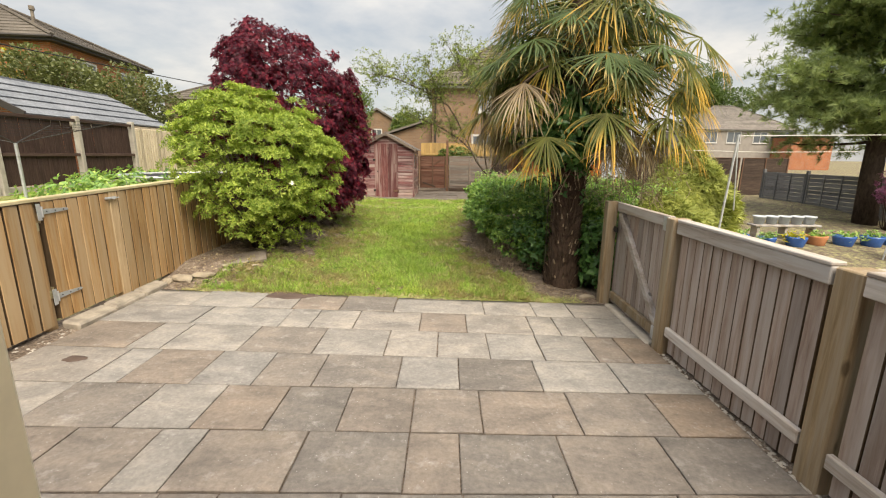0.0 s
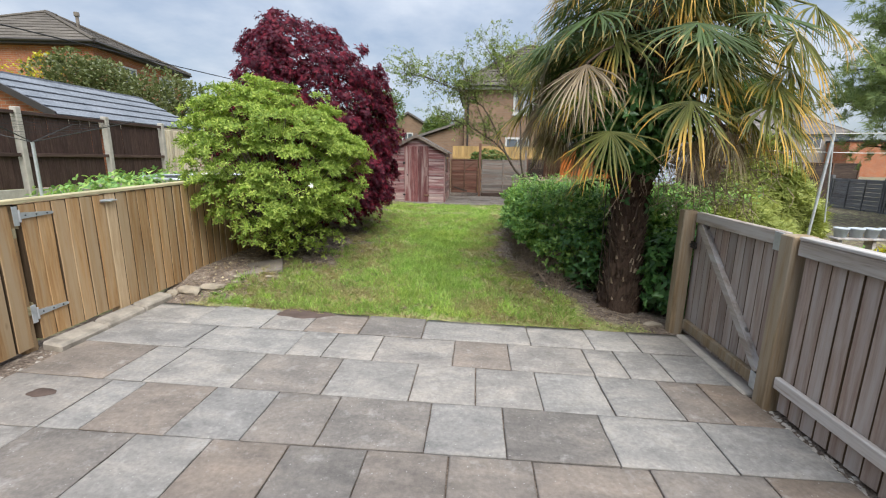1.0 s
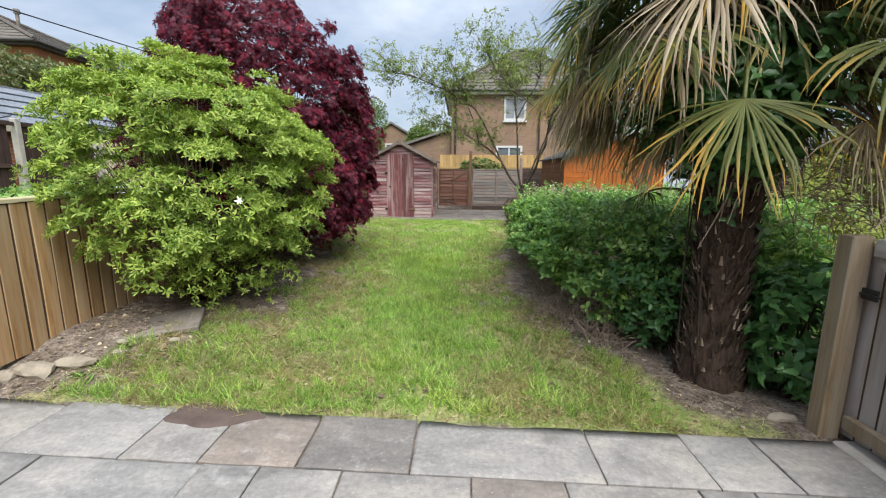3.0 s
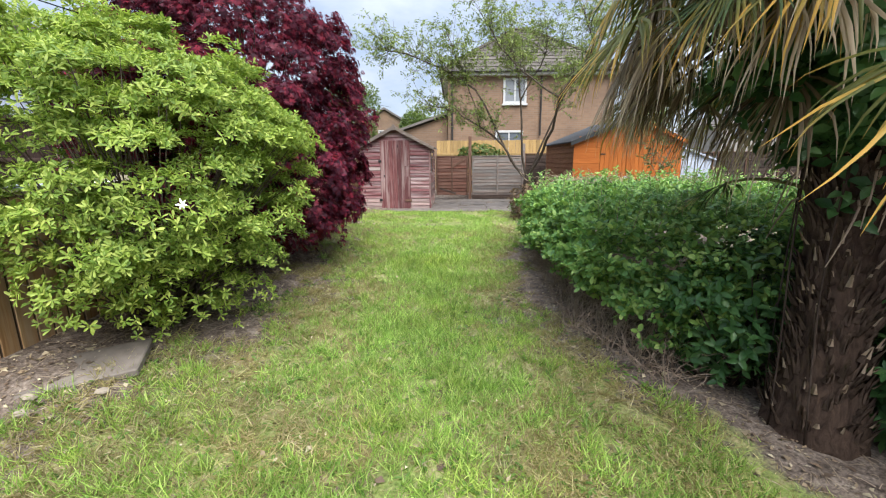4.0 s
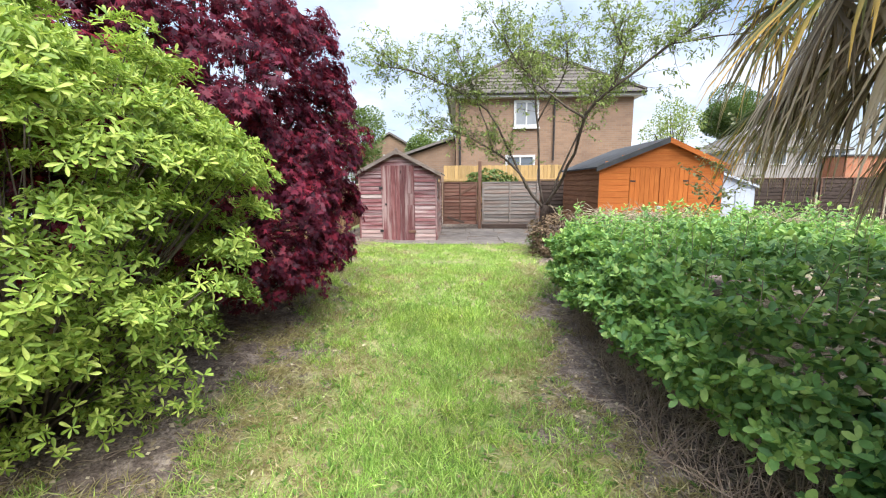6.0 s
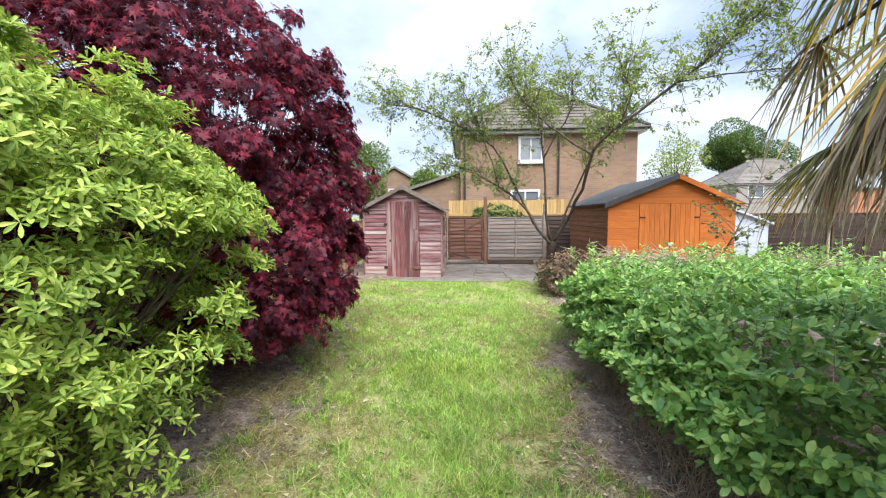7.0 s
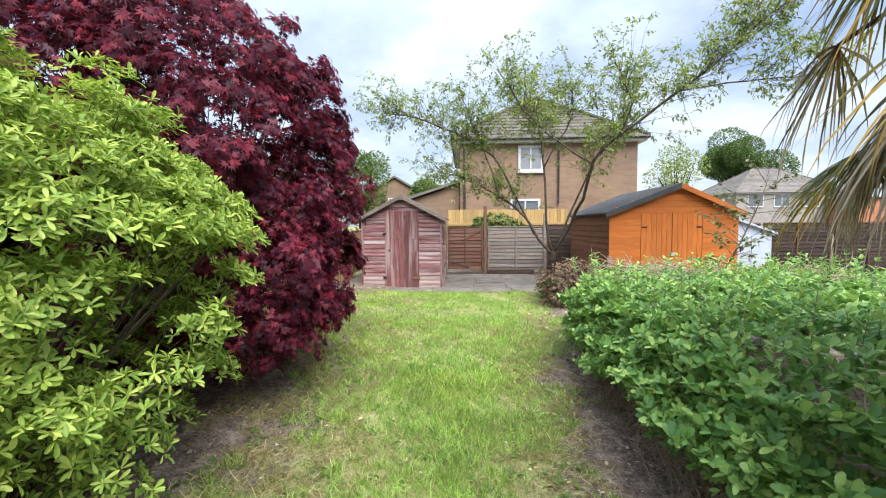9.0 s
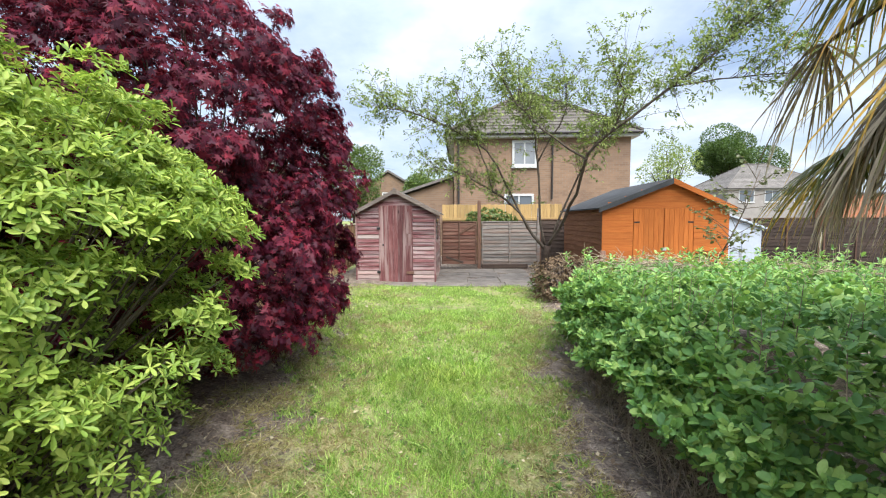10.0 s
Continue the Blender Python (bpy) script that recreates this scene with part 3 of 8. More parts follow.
# ---- fences beside the patio ----
def feather_mesh(name, length, material, width=0.125, along="y"):
    """A feather-edged board that stands up, thick at one edge and thin at the other; its face looks to +x."""
    me = []
    for k in range(5):
        b = Build()
        bow = rnd.uniform(-0.004, 0.004)
        prof = [(-0.06, 0.0), (0.019, 0.0), (0.023, 0.005), (0.015, width - 0.034), (0.011, width - 0.03), (-0.057, width - 0.029), (-0.057, width - 0.012), (-0.06, width - 0.012)]
        rings = []
        for z in (0.0, length * 0.5, length - 0.004, length):
            s = bow if z == length * 0.5 else 0.0
            ins = 0.003 if z == length else 0
            rings.append([(px + s - (ins if px > 0.012 else 0), py + s, z) for px, py in prof])
        vs = [p for r in rings for p in r]
        n = len(prof)
        fs = [[i * n + j, i * n + (j + 1) % n, (i + 1) * n + (j + 1) % n, (i + 1) * n + j] for i in range(3) for j in range(n)]
        fs += [list(range(n))[::-1], [3 * n + j for j in range(n)]]
        b.add(vs, fs)
        m = mesh(name, b)
        m.materials.append(material)
        # edge and groove faces take the dark colour, painting shadow into each joint
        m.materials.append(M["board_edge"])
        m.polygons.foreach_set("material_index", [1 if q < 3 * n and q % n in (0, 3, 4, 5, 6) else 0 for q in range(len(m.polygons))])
        me.append(m)
    return me


FX = -3.1      # face of the boundary fence with the raised ground


def fence_top(y):
    return 1.105 + 0.025 * y


def boundary_fence():
    boards = feather_mesh("board", 1.08, M["fence_new"], 0.151)
    for k, (y0, y1) in enumerate([(-0.7, 3.56), (4.44, 9.6), (9.6, 16.9)]):
        f = thing("boundary_fence", (FX, (y0 + y1) / 2, gz(FX, (y0 + y1) / 2)), "tan feather-edge timber boundary fence with a pale capping rail", "fence", group="boundary fence runs")
        m = Matrix.Translation((0, 0, 0))
        cap = Build()
        cap.add([(FX + dx, y, fence_top(y) + dz) for y in (y0, y1) for dx, dz in ((-0.035, 0), (0.03, 0), (0.03, 0.022), (0.022, 0.03), (-0.035, 0.03))],
                [(0, 1, 6, 5), (1, 2, 7, 6), (2, 3, 8, 7), (3, 4, 9, 8), (4, 0, 5, 9), (4, 3, 2, 1, 0), (5, 6, 7, 8, 9)])
        part("capping_rail", cap, M["fence_cap"], f, "pale greenish timber capping rail")
        for dz in (-0.25, -0.85):
            r = Build()
            r.add([(FX + dx, y, fence_top(y) + dz + h) for y in (y0, y1) for dx, h in ((-0.04, 0), (-0.002, 0), (-0.002, 0.07), (-0.04, 0.07))],
                  [(0, 1, 5, 4), (1, 2, 6, 5), (2, 3, 7, 6), (3, 0, 4, 7), (3, 2, 1, 0), (4, 5, 6, 7)])
            part("rail", r, M["fence_cap"], f)
        y = y0
        i = 0
        while y < y1 - 0.06:
            w = rnd.uniform(0.122, 0.132)
            piece("board", boards[i % 5], f, (FX, y, fence_top(y) - 1.085 + rnd.uniform(-0.004, 0.001)), (rnd.uniform(-0.006, 0.006), 0, rnd.uniform(-0.01, 0.01)))
            y += w
            i += 1
        yy = y0
        while yy <= y1 + 0.01:
            p = Build().box(FX - 0.12, FX - 0.042, yy - 0.04, yy + 0.04, gz(FX, yy) - 0.05, fence_top(yy) - 0.01)
            part("post", p, M["fence_new"], f)
            yy += (y1 - y0) / max(1, round((y1 - y0) / 1.8))


boundary_fence()


def strap_hinge(parent, m):
    """A galvanised T hinge: a plate on the post and a tapered strap along the gate, with screw heads."""
    b = Build()
    b.box(-0.0, 0.006, -0.045, -0.008, -0.07, 0.07, 0.002, m)
    vs = [(0, 0.0, -0.024), (0, 0.24, -0.011), (0, 0.255, 0), (0, 0.24, 0.011), (0, 0.0, 0.024)]
    n = len(vs)
    vv = [m @ Vector(p) for p in vs] + [m @ Vector((0.006, p[1], p[2])) for p in vs]
    b.add(vv, [list(range(n))[::-1], [i + n for i in range(n)]] + [[i, (i + 1) % n, (i + 1) % n + n, i + n] for i in range(n)])
    b.tube([m @ Vector((0.008, -0.002, -0.045)), m @ Vector((0.008, -0.002, 0.045))], 0.007, 8)
    h = part("hinge", b, M["steel"], parent, "galvanised steel strap hinge")
    for y in (0.04, 0.12, 0.2):
        part("screw", Build().tube([m @ Vector((0.005, y, 0)), m @ Vector((0.0095, y, 0))], 0.006, 6), M["black_iron"], h)
    return h


def side_gate():
    """The gate in the tan fence: boards like the fence's, hinged at one side and latched to a pale post."""
    g = thing("side_gate", (FX, 4.0, gz(FX, 4.0)), "closed tan boarded garden gate with steel strap hinges", "gate")
    boards = feather_mesh("board", 1.04, M["fence_new"], 0.151)
    y = 3.585
    i = 0
    while y < 4.21:
        piece("board", boards[i % 5], g, (FX + 0.004, y, fence_top(y) - 1.05), (0, 0, rnd.uniform(-0.01, 0.01)))
        y += 0.122
        i += 1
    for dz in (-0.2, -0.85):
        part("ledge", Build().box(FX - 0.045, FX, 3.585, 4.3, fence_top(3.9) + dz, fence_top(3.9) + dz + 0.09), M["fence_cap"], g)
    cap = Build()
    cap.add([(FX + dx, y, fence_top(y) + dz) for y in (3.56, 4.44) for dx, dz in ((-0.035, 0), (0.03, 0), (0.03, 0.022), (0.022, 0.03), (-0.035, 0.03))],
            [(0, 1, 6, 5), (1, 2, 7, 6), (2, 3, 8, 7), (3, 4, 9, 8), (4, 0, 5, 9), (4, 3, 2, 1, 0), (5, 6, 7, 8, 9)])
    part("capping_rail", cap, M["fence_cap"], g)
    strap_hinge(g, pose(FX + 0.03, 3.575, fence_top(3.58) - 0.09))
    strap_hinge(g, pose(FX + 0.03, 3.575, 0.36))
    b = Build().box(FX + 0.026, FX + 0.034, 4.26, 4.40, 1.135, 1.16, 0.002)
    b.tube([(FX + 0.045, 4.25, 1.147), (FX + 0.045, 4.42, 1.147)], 0.007, 8)
    latch = part("latch", b, M["steel"], g, "steel bolt latch")
    part("knob", Build().tube([(FX + 0.045, 4.33, 1.147), (FX + 0.075, 4.33, 1.14)], 0.006, 8), M["steel"], latch)
    p = solid("gate_post", Build().box(FX - 0.08, FX + 0.022, 4.325, 4.435, gz(FX, 4.38) - 0.05, fence_top(4.38) - 0.006, 0.006), M["post_pale"],
              "pale smooth timber gate post", "post")
    solid("gate_post", Build().box(FX - 0.11, FX - 0.01, 3.47, 3.57, gz(FX, 3.5) - 0.05, fence_top(3.5) - 0.006, 0.006), M["fence_new"],
          "tan timber gate post behind the boards", "post")


side_gate()

RX = 2.25      # face of the grey fence's boards beside the patio


def grey_panel(y0, y1, name="patio_fence"):
    """Upright boards behind a broad top rail and a lower rail."""
    f = thing(name, (RX, (y0 + y1) / 2, -0.08), "weathered grey-brown timber fence panel with pale rails", "fence", group="patio fence panels")
    boards = feather_mesh("board", 1.08, M["fence_old"], 0.121)
    i, y = 0, y0
    while y < y1 - 0.05:
        piece("board", boards[i % 5], f, (RX + 0.02, y, -0.03 + rnd.uniform(-0.012, 0.012)), (0, 0, math.pi + rnd.uniform(-0.01, 0.01)))
        ob = f.children[-1]
        ob.location.y += 0.115
        y += rnd.uniform(0.0995, 0.1065)
        i += 1
    part("top_rail", Build().box(RX - 0.045, RX - 0.002, y0 - 0.02, y1 + 0.02, 1.005, 1.10, 0.006), M["rail_old"], f, "pale grey top rail")
    part("capping", Build().box(RX - 0.05, RX + 0.03, y0 - 0.02, y1 + 0.02, 1.1, 1.122, 0.005), M["rail_old"], f)
    part("lower_rail", Build().box(RX - 0.04, RX - 0.002, y0 - 0.02, y1 + 0.02, 0.12, 0.20, 0.006), M["rail_old"], f, "pale grey lower rail")
    return f


def square_post(x, y, z0, z1, w, d, label):
    b = Build().box(x - w / 2, x + w / 2, y - d / 2, y + d / 2, z0, z1, 0.006)
    return solid("fence_post", b, M["post_old"], label, "post", group="patio fence posts")


grey_panel(2.07, 3.42)
grey_panel(0.1, 1.86)
grey_panel(-0.72, -0.1)
square_post(2.255, 3.51, -0.12, 1.118, 0.15, 0.115, "thick weathered timber gate post")
square_post(2.3, 1.965, -0.12, 1.10, 0.17, 0.15, "thick weathered timber fence post")
square_post(2.275, 0.0, -0.12, 1.10, 0.16, 0.13, "thick weathered timber fence post")
square_post(2.17, 4.74, -0.12, 1.135, 0.115, 0.1, "weathered timber gate post beside the palm")


def patio_gate():
    g = thing("patio_gate", (2.25, 4.1, -0.06), "closed weathered timber gate with a diagonal brace", "gate")
    boards = feather_mesh("board", 1.1, M["fence_old"], 0.121)
    y, i = 3.6, 0
    while y < 4.63:
        ob = piece("board", boards[i % 5], g, (2.28, y + 0.115, -0.02 + rnd.uniform(-0.008, 0.008)), (0, 0, math.pi))
        y += 0.102
        i += 1
    part("top_rail", Build().box(2.215, 2.262, 3.58, 4.68, 1.03, 1.125, 0.005), M["rail_old"], g, "pale grey top rail")
    part("bottom_rail", Build().box(2.215, 2.262, 3.58, 4.68, 0.03, 0.115, 0.005), M["post_old"], g)
    # diagonal brace from the far top corner down to the near bottom corner
    lo, hi = Vector((2.238, 3.64, 0.12)), Vector((2.238, 4.6, 1.03))
    d = (hi - lo).normalized()
    s = Vector((0, -d.z, d.y)) * 0.045
    b = Build()
    vs = []
    for x in (2.214, 2.26):
        for p in (lo - s - d * 0.03, lo + s - d * 0.0, hi + s, hi - s):
            vs.append((x, p.y, min(1.028, max(0.117, p.z))))
    b.add(vs, [(0, 1, 2, 3), (7, 6, 5, 4), (0, 4, 5, 1), (1, 5, 6, 2), (2, 6, 7, 3), (3, 7, 4, 0)])
    part("brace", b, M["rail_old"], g, "pale diagonal brace")
    strap = Build().box(2.205, 2.213, 3.575, 3.66, 0.01, 0.13, 0.002)
    part("hinge", strap, M["steel"], g, "galvanised steel hinge plate")
    part("hinge", Build().box(2.205, 2.213, 3.575, 3.66, 1.0, 1.12, 0.002), M["steel"], g, "galvanised steel hinge plate")
    part("latch", Build().box(2.2, 2.214, 4.6, 4.69, 0.8, 0.86, 0.003).tube([(2.195, 4.58, 0.83), (2.195, 4.72, 0.83)], 0.006, 8), M["black_iron"], g, "black iron latch")


patio_gate()
solid("gate_threshold", Build().box(2.16, 2.36, 3.62, 4.66, -0.1, -0.028, 0.012), M["conc"], "pale concrete threshold strip under the gate", "threshold", kind="structure")


# ---- kerb, stones and loose slab by the tan fence ----
def rock(name, c, r, seed, label, squash=0.6, group="", material=None):
    b = Build()
    bm = bmesh.new()
    bmesh.ops.create_icosphere(bm, subdivisions=2, radius=1.0)
    for v in bm.verts:
        d = 1 + 0.35 * noise.noise(v.co * 1.3 + Vector((seed * 7.1, 0, 0)))
        v.co = Vector((v.co.x * d * r[0], v.co.y * d * r[1], v.co.z * d * r[2]))
    b.add([v.co + Vector(c) for v in bm.verts], [[v.index for v in f.verts] for f in bm.faces])
    bm.free()
    return solid(name, b, material or M["rock"], label, "stone", at=c, group=group, smooth=False)


def kerb():
    for k, (y0, y1) in enumerate([(3.56, 4.02), (4.03, 4.44), (4.45, 4.83)]):
        m = pose(0, 0, 0, 0, 0, 0)
        b = Build().box(-3.085, -2.915 - 0.01 * k, y0, y1, 0.0, 0.125 + 0.006 * k, 0.018)
        for i, p in enumerate(b.v):
            q = noise.noise(Vector(p) * 9.0) * 0.02
            b.v[i] = (p[0] + q, p[1] + q, p[2] + q - 0.02 * (p[0] > -3.0))
        solid("kerb_stone", b, M["kerb"], "rough grey concrete kerb block along the fence", "kerb", group="kerb stones")


kerb()
for k, (x, y, rx, ry, rz) in enumerate([(-2.86, 4.98, 0.13, 0.09, 0.06), (-2.66, 5.08, 0.14, 0.07, 0.05), (-3.0, 4.9, 0.07, 0.06, 0.05), (-2.45, 5.2, 0.05, 0.04, 0.025),
                                       (2.02, 4.86, 0.09, 0.05, 0.03)]):
    rock("rubble_stone", (x, y, gz(x, y) + rz * 0.4), (rx, ry, rz), k + 3, "pale rough stone lying at the patio edge", group="stones at the patio edge")


def leaning_slab():
    m = pose(-2.42, 5.62, 0.2, 4, -5, 24)
    b = Build().box(-0.3, 0.3, -0.22, 0.22, -0.025, 0.025, 0.008, m)
    solid("loose_slab", b, M["conc_old"], "loose grey paving slab lying on soil under the bush", "slab")
    for k, (x, y) in enumerate([(-2.5, 5.3), (-2.15, 5.38)]):
        rock("rubble_stone", (x, y, gz(x, y) + 0.015), (0.045, 0.03, 0.02), k + 31, "small stone beside the loose slab", group="stones by the slab")


leaning_slab()


def mud_patch(cx, cy, rx, ry, label):
    b = Build()
    n = 26
    top, rim = [], []
    for i in range(n):
        a = 2 * math.pi * i / n
        r = 1 + 0.4 * noise.noise((math.cos(a) * 1.7, math.sin(a) * 1.7, 5))
        x, y = cx + rx * r * math.cos(a), cy + ry * r * math.sin(a)
        rim.append((x, y, -0.02 * x + 0.001))
        top.append((cx + (x - cx) * 0.85, cy + (y - cy) * 0.85, -0.02 * x + 0.006))
    b.add(rim + top + [(cx, cy, -0.02 * cx + 0.009)], [(i, (i + 1) % n, n + (i + 1) % n, n + i) for i in range(n)] + [(n + i, n + (i + 1) % n, 2 * n) for i in range(n)])
    solid("mud_patch", b, M["mud"], label, "soil", kind="stuff", smooth=True)


mud_patch(-1.42, 4.63, 0.3, 0.12, "dark brown patch of damp soil at the patio edge")
mud_patch(-2.5, 3.02, 0.09, 0.05, "small brown soil stain on the flags")


# ---- red shed ----
def red_shed():
    x0, x1, y0, y1, zb, ze, zp = -2.578, -0.758, 14.36, 16.72, 0.2, 1.80, 2.27
    xm = (x0 + x1) / 2
    s = thing("red_shed", (xm, y0, zb), "small red-painted timber shed, faded and peeling, with a felt roof", "shed")
    shell = Build().prism([(x0 + 0.02, zb), (x1 - 0.02, zb), (x1 - 0.02, ze), (xm, zp - 0.02), (x0 + 0.02, ze)], y0 + 0.02, y1)
    part("shell", shell, M["red_side"], s)
    part("bearer", Build().box(x0 + 0.02, x1 - 0.02, y0 + 0.03, y1 - 0.05, zb - 0.04, zb + 0.03, 0.006), M["back_post"], s)
    dx0, dx1 = -2.05, -1.28

    def lap(xa, xb, z, pale, tag="lap_board"):
        b = Build()
        h = 0.098
        prof = [(y0 + 0.018, z), (y0 - 0.006, z), (y0 - 0.006, z + 0.012), (y0 + 0.012, z + h), (y0 + 0.018, z + h)]
        w = rnd.uniform(-0.004, 0.004)
        vs = [(xa, p[0], p[1]) for p in prof] + [(xb, p[0], p[1] + w) for p in prof]
        b.add(vs, [(0, 1, 2, 3, 4), (9, 8, 7, 6, 5)] + [(i, i + 5, (i + 1) % 5 + 5, (i + 1) % 5) for i in range(5)])
        part(tag, b, M["pale_lap"] if pale else M["red_lap"], s)
    z, i = zb + 0.005, 0
    while z < ze - 0.05:
        pl = z < zb + 0.25
        lap(x0, dx0 - 0.005, z, pl or i == 11)
        lap(dx1 + 0.005, x1, z, pl)
        z += 0.092
        i += 1
    while z < zp - 0.12:
        f = (zp - z - 0.05) / (zp - ze)
        half = min((x1 - x0) / 2 * f + 0.02, (x1 - x0) / 2)
        lap(xm - half, xm + half, z, False)
        z += 0.092
    # side boards
    z = zb + 0.005
    while z < ze - 0.06:
        b = Build()
        prof = [(x1 - 0.018, z), (x1 + 0.006, z), (x1 + 0.006, z + 0.012), (x1 - 0.012, z + 0.098), (x1 - 0.018, z + 0.098)]
        b.add([(p[0], y0, p[1]) for p in prof] + [(p[0], y1, p[1]) for p in prof], [(4, 3, 2, 1, 0), (5, 6, 7, 8, 9)] + [(i, (i + 1) % 5, (i + 1) % 5 + 5, i + 5) for i in range(5)])
        part("lap_board", b, M["red_side"], s)
        z += 0.092
    for xc in (x0 + 0.01, x1 - 0.01):
        part("corner_post", Build().box(xc - 0.022, xc + 0.022, y0 - 0.016, y0 + 0.03, zb, ze - 0.02, 0.004), M["red_door"], s)
    # door of upright planks
    door = part("door", Build().box(dx0, dx1, y0 + 0.0, y0 + 0.015, zb + 0.005, ze + 0.17, 0.003), M["red_door"], s, "closed door of faded red planks, bare grey at the foot")
    xx, k = dx0 + 0.002, 0
    while xx < dx1 - 0.03:
        w = 0.105
        b = Build().box(xx, min(xx + w, dx1), y0 - 0.012 - 0.002 * (k % 2), y0 + 0.002, zb + rnd.uniform(0.005, 0.015), ze + 0.165, 0.004)
        part("plank", b, M["red_door"], door)
        xx += w + 0.004
        k += 1
    part("patch_plank", Build().box(-1.44, -1.29, y0 - 0.026, y0 - 0.013, zb + 0.0, 1.05, 0.004), M["red_door"], door, "extra plank nailed over the door's edge")
    part("patch_plank", Build().box(-1.44, -1.33, y0 - 0.024, y0 - 0.0135, 1.32, 1.82, 0.004), M["red_door"], door)
    part("block", Build().box(-1.42, -1.25, y0 - 0.045, y0 - 0.012, zb + 0.2, zb + 0.26, 0.004), M["back_post"], door)
    for z in (0.42, 1.42):
        part("hinge", Build().box(dx0 - 0.05, dx0 + 0.03, y0 - 0.026, y0 - 0.013, z, z + 0.05, 0.003), M["black_iron"], door, "rusty dark hinge")
    part("latch", Build().box(-1.97, -1.93, y0 - 0.03, y0 - 0.012, 1.05, 1.09, 0.003), M["black_iron"], door)
    # window strip in the side
    part("side_window", Build().box(x1 - 0.005, x1 + 0.012, y0 + 0.5, y0 + 1.3, 1.15, 1.65, 0.004), M["glass"], s, "small dark side window")
    # roof
    for sgn, nm in ((-1, "a"), (1, "b")):
        xe = xm + sgn * ((x1 - x0) / 2 + 0.1)
        zeave = ze - 0.035
        b = Build().prism([(xm, zp + 0.03), (xe, zeave + 0.0), (xe, zeave + 0.03), (xm, zp + 0.065)], y0 - 0.09, y1 + 0.06)
        part("roof_slope", b, M["felt_grey"], s, "worn grey roofing felt")
        b = Build().prism([(xm, zp + 0.062), (xe + sgn * 0.004, zeave + 0.03), (xe + sgn * 0.004, zeave - 0.055), (xm, zp - 0.03)], y0 - 0.115, y0 - 0.0905)
        part("bargeboard", b, M["bargeboard"], s, "grey bare bargeboard")
    part("finial", Build().prism([(xm - 0.05, zp - 0.06), (xm + 0.05, zp - 0.06), (xm + 0.035, zp + 0.075), (xm, zp + 0.095), (xm - 0.035, zp + 0.075)], y0 - 0.135, y0 - 0.116), M["bargeboard"], s)


red_shed()


